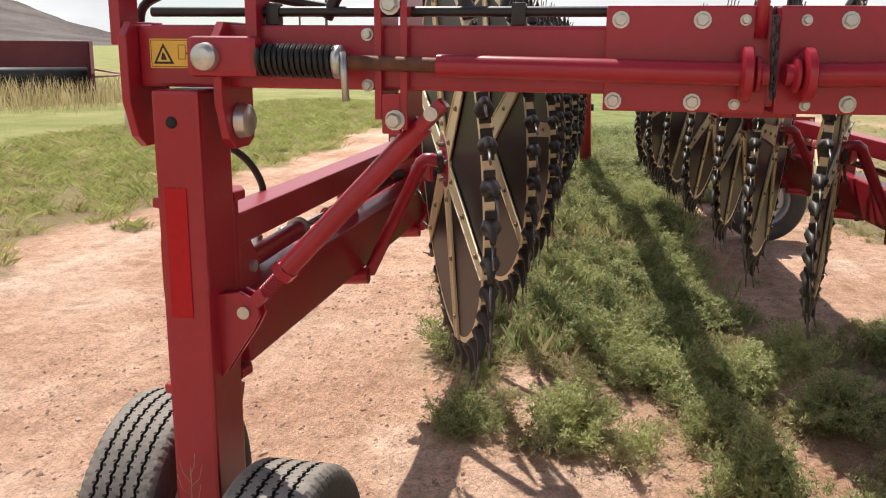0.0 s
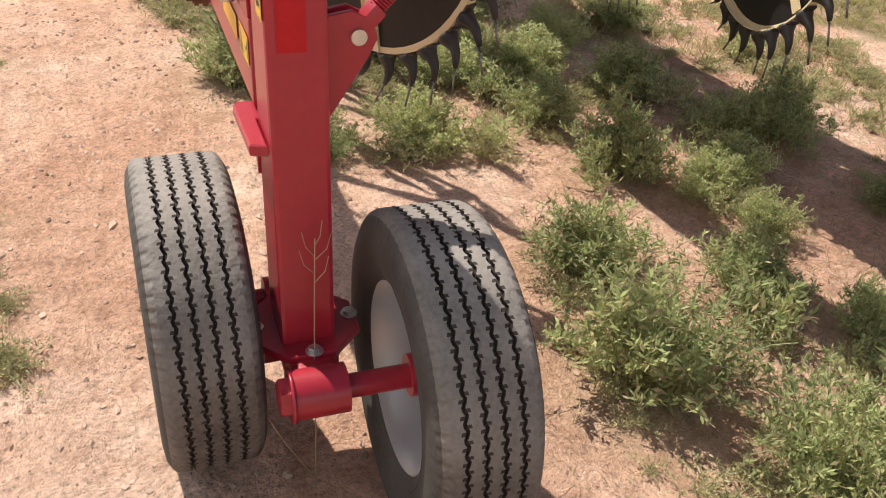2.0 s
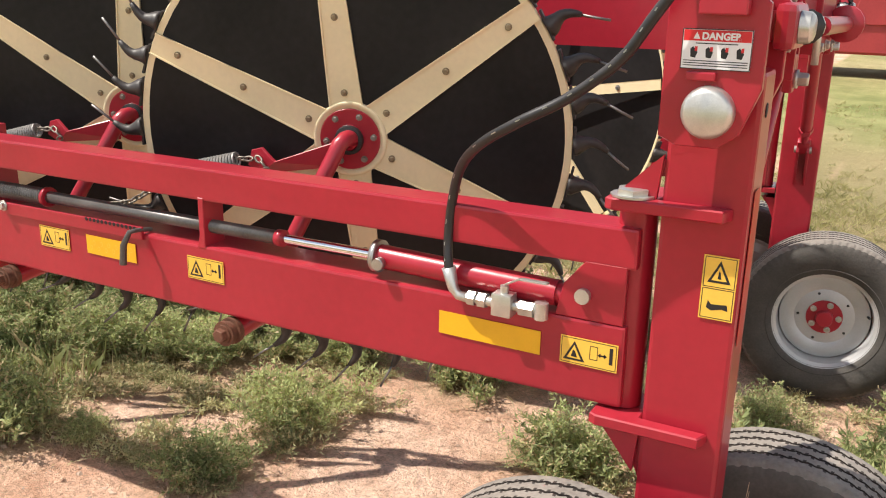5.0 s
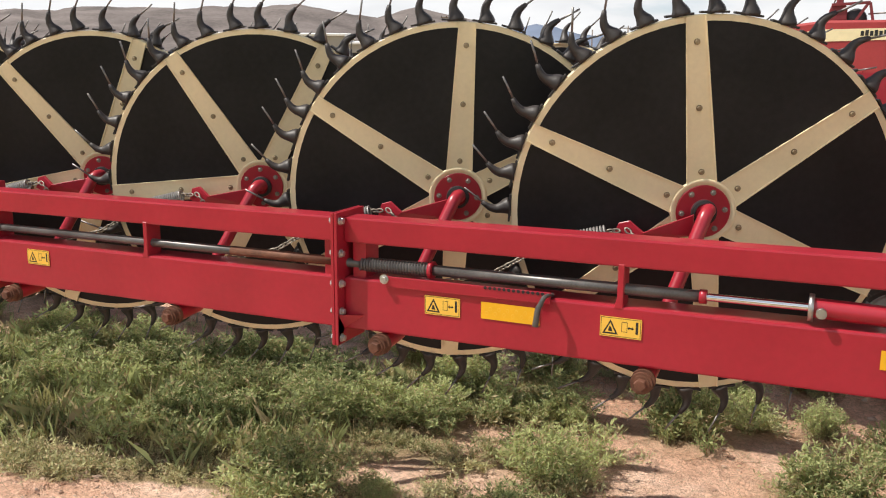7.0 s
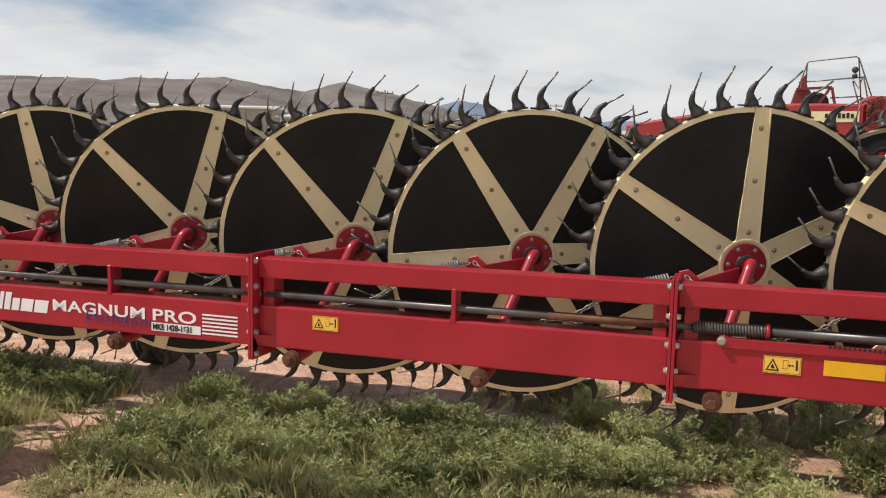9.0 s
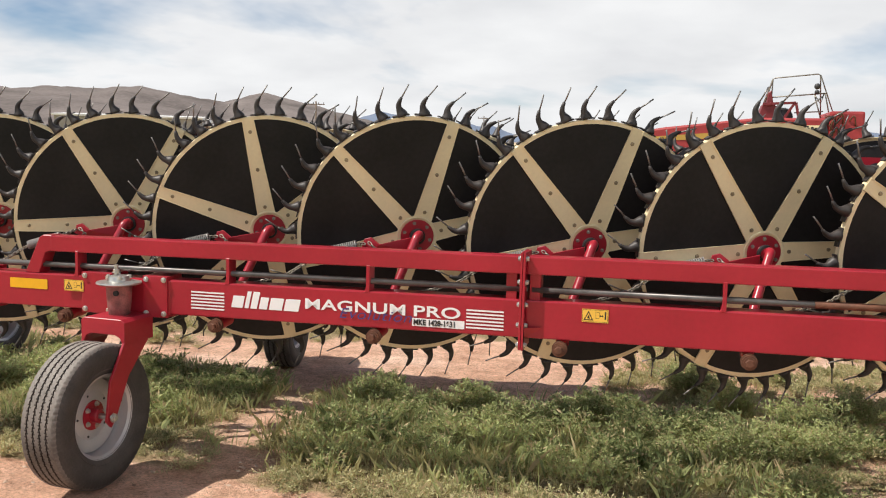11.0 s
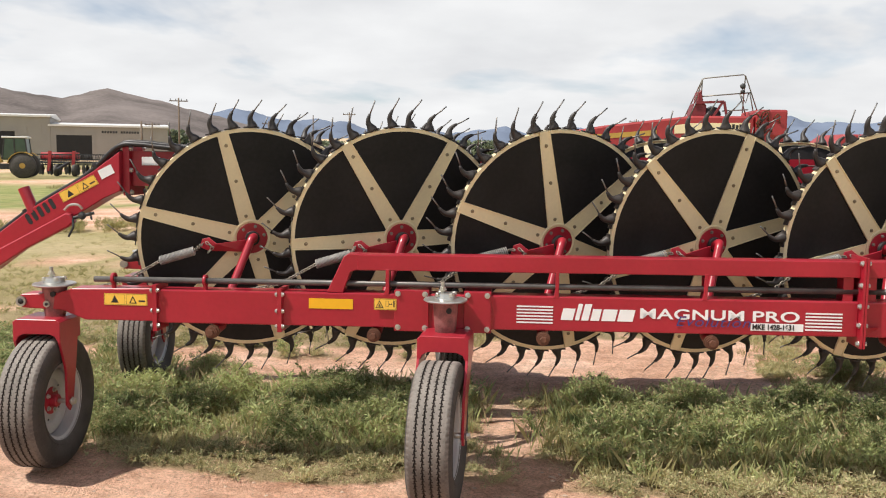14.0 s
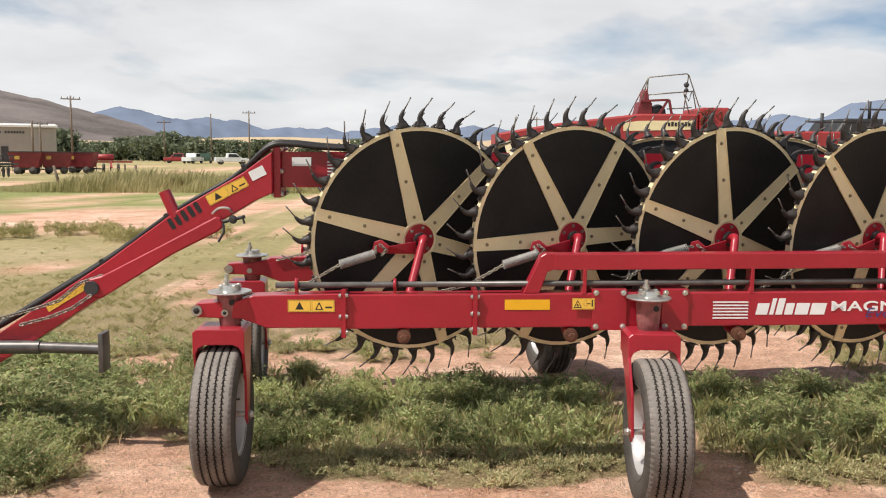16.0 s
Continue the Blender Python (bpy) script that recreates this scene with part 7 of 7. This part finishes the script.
def pickup(az, r, turn, paint, label):
    x, y = ray_place(az, r)
    t = thing("pickup_truck", label, "truck", "parked trucks", (x, y, 0), turn)
    bm = bmesh.new()
    slab(bm, [(-2.7, -0.95, 0.45), (2.7, -0.95, 0.45), (2.75, -0.95, 0.95), (1.5, -0.95, 1.12), (0.8, -0.95, 1.8), (-0.7, -0.95, 1.85), (-0.85, -0.95, 1.15), (-2.7, -0.95, 1.15)], (0, 1.9, 0), bev=0.06)
    part("body", bm, paint, t)
    for yy in (-0.965, 0.935):
        bm = bmesh.new()
        slab(bm, [(-0.6, yy, 1.2), (1.25, yy, 1.2), (0.75, yy, 1.68), (-0.55, yy, 1.72)], (0, 0.03, 0))
        part("window", bm, GLASS, t)
    for sx in (-1.75, 1.75):
        for yy in (-0.95, 0.72):
            bm = bmesh.new()
            lathe(bm, [(0.0, -0.1), (0.2, -0.1), (0.36, -0.12), (0.4, -0.08), (0.4, 0.08), (0.36, 0.12), (0.0, 0.1)], 20, (sx, yy + 0.11, 0.4))
            part("wheel", bm, TYRE, t)


pickup(14.2, 165, 80, TRUCKWHITE, "white pickup truck parked beyond the grass")
pickup(11.9, 150, 20, TRUCKWHITE, "white pickup truck parked beyond the grass")
pickup(13.4, 170, 100, GREENPAINT, "dark pickup truck parked beyond the grass")
pickup(15.0, 172, 190, FADEDRED, "red pickup truck parked beyond the grass")


def red_implement(az, r, turn, n, label, folded=False):
    """A gang of tilled discs under a red frame."""
    x, y = ray_place(az, r)
    t = thing("tillage_implement", label, "farm implement", "implements in the yard", (x, y, 0), turn)
    bm = bmesh.new()
    for z, yy in ((0.95, 0), (0.95, 1.2)):
        bar(bm, (-n * 0.3, yy, z), (n * 0.3, yy, z), 0.14, 0.14)
    for i in range(4):
        bar(bm, (-n * 0.3 + n * 0.2 * i, 0, 0.95), (-n * 0.3 + n * 0.2 * i, 1.2, 0.95), 0.1, 0.1)
    bar(bm, (0, 0, 0.95), (0, -2.5, 0.5), 0.15, 0.15)
    part("frame_bars", bm, DARKMETAL if folded else FADEDRED, t)
    if folded:
        # stacked tine sections and a red mast
        rnd = random.Random(n)
        for z in (0.8, 1.15, 1.5):
            bm = bmesh.new()
            bar(bm, (-n * 0.3, 0.35, z), (n * 0.3, 0.35, z), 0.08, 0.08)
            for q in range(n * 5):
                xx = -n * 0.3 + 0.12 * q
                rod(bm, (xx, 0.33, z), (xx + rnd.uniform(-0.1, 0.1), 0.18 + rnd.uniform(0, 0.2), z - 0.34), 0.02, 5)
            part("tine_bar", bm, DARKMETAL, t, "dark bar of harrow tines")
        for xx in (0.3, -1.3):
            bm = bmesh.new()
            bar(bm, (xx, -0.1, 0.35), (xx + 0.1, -0.1, 1.75), 0.14, 0.2)
            part("mast", bm, FADEDRED, t)
    for row in (0, 1.2):
        for i in range(n):
            bm = bmesh.new()
            lathe(bm, [(0.0, -0.04), (0.3, -0.015), (0.38, 0.03), (0.3, 0.0), (0.0, -0.02)], 16, (-n * 0.3 + 0.6 * i, row, 0.45), axis="X")
            part("disc", bm, DARKMETAL, t)
    bm = bmesh.new()
    rod(bm, (-n * 0.2, 0.6, 1.35), (n * 0.05, 0.6, 1.35), 0.3, 14)
    part("tank", bm, FADEDRED, t)
    for sx in (-0.6, 0.6):
        bm = bmesh.new()
        lathe(bm, [(0.0, -0.1), (0.22, -0.1), (0.38, -0.12), (0.42, 0), (0.38, 0.12), (0.0, 0.1)], 18, (sx, -0.7, 0.42), axis="X")
        part("wheel", bm, TYRE, t)


red_implement(27.5, 66, 10, 10, "black folded harrow with a red mast and tank by the shed", True)
red_implement(19.4, 84, 20, 6, "red tillage implement beyond the dry grass")
red_implement(106.0, 38, 70, 6, "dark implement standing in green grass")


def backhoe():
    """A backhoe side on: folded boom, glazed cab on posts, fenders over the large wheels."""
    x, y = ray_place(30.5, 62)
    t = thing("backhoe_loader", "yellow backhoe with a green-tinted glazed cab", "backhoe", at=(x, y, 0), rz=200)
    for a, b, w in (((0.7, 0, 0.95), (1.35, 0, 2.75), 0.24), ((1.35, 0, 2.75), (2.05, 0, 1.35), 0.19)):
        bm = bmesh.new()
        bar(bm, a, b, w, w * 1.2, up=(0, 1, 0), bev=0.02)
        part("boom", bm, OCHRE, t)
    bm = bmesh.new()
    slab(bm, [(1.8, -0.3, 0.75), (2.35, -0.3, 0.7), (2.3, -0.3, 1.3), (1.95, -0.3, 1.4)], (0, 0.6, 0), bev=0.03)
    part("bucket", bm, DARKMETAL, t)
    bm = bmesh.new()
    box(bm, -1.1, 2.1, -0.3, 0.3, 0.55, 0.9, 0.05)
    part("chassis", bm, DARKMETAL, t)
    bm = bmesh.new()
    slab(bm, [(-1.0, -0.7, 1.2), (0.5, -0.7, 1.2), (0.35, -0.7, 2.5), (-0.85, -0.7, 2.5)], (0, 1.4, 0), bev=0.05)
    part("cab", bm, GREENPAINT, t, "green-tinted glazed cab")
    for px0, px1 in ((-1.0, -0.85), (0.5, 0.35), (-0.25, -0.22)):
        for yy in (-0.72, 0.72):
            bm = bmesh.new()
            bar(bm, (px0, yy, 1.2), (px1, yy, 2.5), 0.07, 0.07)
            part("cab_post", bm, DARKMETAL, t)
    bm = bmesh.new()
    box(bm, -1.0, 0.5, -0.8, 0.8, 2.5, 2.62, 0.05)
    part("cab_roof", bm, SHEDROOF, t, "pale cab roof")
    for sx, r, w in ((-0.7, 0.78, 0.22), (1.7, 0.5, 0.17)):
        for yy in (-0.85, 0.85):
            bm = bmesh.new()
            lathe(bm, [(0.0, -w * 0.6), (r * 0.55, -w * 0.6), (r * 0.9, -w), (r, -w * 0.6), (r, w * 0.6), (r * 0.9, w), (0.0, w * 0.6)], 24, (sx, yy, r))
            wheel = part("wheel", bm, TYRE, t)
            bm = bmesh.new()
            lathe(bm, [(0.0, -w * 0.7), (r * 0.48, -w * 0.7), (r * 0.5, 0.0), (r * 0.48, w * 0.7), (0.0, w * 0.7)], 20, (sx, yy, r))
            part("rim", bm, OCHRE, wheel, "yellow rim")
            if sx < 0:
                bm = bmesh.new()
                arc = [(sx + (r + k) * math.cos(a), yy - 0.24, r + (r + k) * math.sin(a)) for k, turn in ((0.10, 1), (0.06, -1)) for a in [0.2 + 0.3 * q for q in range(8)][::turn]]
                slab(bm, arc, (0, 0.48, 0))
                part("fender", bm, OCHRE, t)


backhoe()


def baler():
    """Large red square baler behind the rake, seen over the wheels."""
    t = thing("square_baler", "large faded red baler with cream stripe and tube guard", "baler", at=(-0.25, 18.9, -0.22), rz=0)
    bm = bmesh.new()
    slab(bm, [(-4.6, 0, 0.7), (1.50, 0, 0.7), (1.50, 0, 2.55), (0.72, 0, 2.55), (0.72, 0, 3.03), (-0.85, 0, 3.03), (-3.1, 0, 2.76), (-4.6, 0, 2.50)], (0, 2.3, 0), bev=0.05)
    part("body", bm, FADEDRED, t)
    bm = bmesh.new()
    slab(bm, [(-3.4, -0.012, 2.40), (-1.75, -0.012, 2.52), (-1.75, -0.012, 2.66), (-3.4, -0.012, 2.52)], (0, 0.01, 0))
    part("stripe", bm, OCHRE, t, "ochre side stripe")
    bm = bmesh.new()
    slab(bm, [(-1.30, -0.012, 2.57), (0.60, -0.012, 2.62), (0.60, -0.012, 2.86), (-0.9, -0.012, 2.84), (-1.30, -0.012, 2.78)], (0, 0.01, 0))
    part("stripe", bm, CREAM, t, "cream side stripe")
    for i in range(7):
        bm = bmesh.new()
        box(bm, -0.12 + 0.09 * i, -0.055 + 0.09 * i, -0.018, -0.012, 2.70, 2.80 + 0.02 * (i % 2))
        part("side_mark", bm, BLACK, t)
    lettering("model_number", "4910", 0.12, Matrix.Translation((-3.2, -0.02, 2.43)) @ FACE, BLACK, t)
    bm = bmesh.new()
    box(bm, 0.74, 1.52, -0.05, 1.6, 2.5, 3.20, 0.06)
    part("knotter_box", bm, FADEDRED, t, "faded red knotter housing")
    rnd = random.Random(4)
    for i in range(12):
        bm = bmesh.new()
        x, z = 0.70 + 0.5 * rnd.random(), 2.55 + 0.5 * rnd.random()
        tube(bm, smooth_line([(x, -0.06, z), (x + rnd.uniform(-0.15, 0.15), -0.14, z + 0.12), (x + rnd.uniform(-0.25, 0.25), -0.07, z + rnd.uniform(-0.2, 0.25))], 4), 0.018, 6)
        part("hose", bm, RUST if i % 2 else DARKMETAL, t)
    for i in range(4):
        bm = bmesh.new()
        slab(bm, [(-4.3 + 1.1 * i, -0.05, 1.30), (-3.4 + 1.1 * i, -0.05, 1.30), (-3.3 + 1.1 * i, -0.05, 1.98), (-4.15 + 1.1 * i, -0.05, 1.90)], (0, 0.04, 0), bev=0.015)
        part("side_shield", bm, FADEDRED, t)
    # guard frame: one arched hoop with a rail, and stays behind it
    r = 0.016
    for line in ([(-0.81, 0.5, 3.05), (-0.54, 0.5, 3.98), (-0.50, 0.5, 4.02), (0.50, 0.5, 4.12), (0.56, 0.5, 4.08), (0.92, 0.5, 3.1)], [(-0.70, 0.5, 3.54), (0.72, 0.5, 3.66)],
                 [(-0.54, 0.5, 3.98), (-0.54, 0.6, 3.45)], [(0.68, 0.5, 3.66), (0.84, 0.6, 3.05)], [(0.44, 0.55, 3.64), (0.62, 0.55, 3.05)], [(0.44, 0.55, 3.64), (0.60, 0.55, 3.40), (0.66, 0.55, 3.64)],
                 [(-0.54, 0.5, 4.0), (-0.75, 1.7, 3.05)], [(0.55, 0.5, 4.08), (0.80, 1.7, 3.05)], [(0.0, 0.5, 3.18), (0.66, 0.5, 3.22)]):
        bm = bmesh.new()
        tube(bm, line, r, 8)
        part("guard_tube", bm, BOLTSTEEL, t, "dull steel guard tube")
    bm = bmesh.new()
    slab(bm, [(-0.85, 0.45, 3.03), (-0.42, 0.45, 3.05), (-0.42, 0.45, 3.32), (-0.50, 0.45, 3.40), (-0.56, 0.45, 3.72), (-0.64, 0.45, 3.66), (-0.66, 0.45, 3.40), (-0.76, 0.45, 3.36)], (0, 0.5, 0), bev=0.02)
    part("knotter_shield", bm, DARKRED, t)
    for a, b in (((-0.75, 0.42, 3.38), (0.02, 0.42, 3.42)), ((0.02, 0.42, 3.42), (0.10, 0.42, 3.04)), ((-0.02, 0.42, 3.40), (-0.24, 0.42, 3.04))):
        bm = bmesh.new()
        bar(bm, a, b, 0.06, 0.06)
        part("lift_arm", bm, DARKRED, t)
    bm = bmesh.new()
    lathe(bm, [(0.0, -0.1), (0.2, -0.1), (0.23, 0), (0.2, 0.1), (0.0, 0.1)], 18, (-0.24, 0.6, 3.08))
    part("flywheel", bm, DARKMETAL, t)
    for z, r in ((3.82, 0.075), (3.68, 0.06)):
        bm = bmesh.new()
        lathe(bm, [(0.0, -0.05), (r * 0.8, -0.05), (r, 0.0), (r * 0.8, 0.05), (0.0, 0.05)], 14, (0.49, 0.47, z))
        part("work_lamp", bm, DARKMETAL, t)
    for sx in (-2.6, 0.6):
        for yy in (0.1, 1.9):
            bm = bmesh.new()
            lathe(bm, [(0.0, -0.2), (0.35, -0.2), (0.6, -0.22), (0.68, -0.12), (0.68, 0.12), (0.6, 0.22), (0.0, 0.2)], 26, (sx, yy, 0.68))
            part("wheel", bm, TYRE, t)


baler()


def far_red_box(x, y, w, h, dark, label):
    t = thing("harvest_machine", label, "farm machine", "implements in the yard", (x, y, 0), 5)
    bm = bmesh.new()
    slab(bm, [(-w / 2, 0, 0.6), (w / 2, 0, 0.6), (w / 2, 0, h), (-w * 0.3, 0, h), (-w / 2, 0, h * 0.85)], (0, 1.8, 0), bev=0.05)
    part("body", bm, DARKMETAL if dark else FADEDRED, t)
    bm = bmesh.new()
    rod(bm, (w * 0.3, 0.3, h), (w * 0.3, 0.3, h + 0.55), 0.05, 8)
    rod(bm, (w * 0.1, 0.3, h + 0.3), (w * 0.9, 0.3, h + 0.3), 0.03, 8)
    part("rail", bm, DARKMETAL, t)
    for sx in (-w * 0.3, w * 0.3):
        bm = bmesh.new()
        lathe(bm, [(0.0, -0.15), (0.3, -0.15), (0.5, -0.18), (0.55, 0), (0.5, 0.18), (0.0, 0.15)], 20, (sx, 0.0, 0.55))
        part("wheel", bm, TYRE, t)


far_red_box(4.4, 21.5, 2.6, 2.45, False, "red farm machine standing in the yard")
far_red_box(6.9, 23.0, 1.6, 2.9, True, "dark farm machine with a thin rail")
far_red_box(9.5, 22.0, 3.0, 2.3, False, "red farm machine standing in the yard")


def combine_header():
    x, y = (-19.5, -16.8)
    t = thing("combine_header", "dark red harvester header with a pale hitch, parked in grass", "header", at=(x, y, 0), rz=122)
    bm = bmesh.new()
    slab(bm, [(-3.6, 0, 0.25), (-3.6, 0.9, 0.2), (-3.6, 1.3, 0.7), (-3.6, 1.3, 1.65), (-3.6, 0.95, 1.7), (-3.6, 0.85, 0.9), (-3.6, 0.3, 0.5)], (7.2, 0, 0), bev=0.02)
    part("trough", bm, DARKRED, t)
    for sx in (-3.7, 3.6):
        bm = bmesh.new()
        slab(bm, [(sx, -0.5, 0.2), (sx, 1.35, 0.2), (sx, 1.35, 1.6), (sx, 0.5, 1.7), (sx, -0.3, 0.8)], (0.1, 0, 0), bev=0.01)
        part("end_plate", bm, DARKRED, t)
    bm = bmesh.new()
    rod(bm, (-3.5, 0.35, 0.75), (3.5, 0.35, 0.75), 0.22, 16)
    part("auger", bm, DARKMETAL, t)
    bm = bmesh.new()
    for a, b in (((3.7, 0.6, 0.9), (4.6, 0.2, 0.75)), ((4.6, 0.2, 0.75), (5.8, -0.2, 0.55)), ((3.7, 0.2, 0.7), (4.6, 0.2, 0.75))):
        rod(bm, a, b, 0.03, 8)
    part("hitch", bm, material("pale_pink_paint", (0.6, 0.32, 0.32), 0.5), t, "pale hitch bar")
    bm = bmesh.new()
    lathe(bm, [(0.0, -0.12), (0.22, -0.12), (0.4, -0.14), (0.45, 0), (0.4, 0.14), (0.0, 0.12)], 20, (3.4, 1.5, 0.45), axis="X")
    part("wheel", bm, TYRE, t)


combine_header()


def fence_post(x, y, lean):
    bm = bmesh.new()
    tube(bm, [(0, 0, 0), (lean * 0.5, 0, 0.6), (lean, 0, 1.15)], 0.06, 8, radii=[0.07, 0.065, 0.06])
    ob = link("fence_post", bm, WOOD)
    ob.matrix_basis = Matrix.Translation((x, y, 0))
    tagged(ob, "weathered wooden fence post in dry grass", "fence post", "fence posts")


for x, y, ln in ((-20.4, 38.6, 0.0), (-22.6, 35.1, -0.3), (-10.5, 31.0, 0.0)):
    fence_post(x, y, ln)
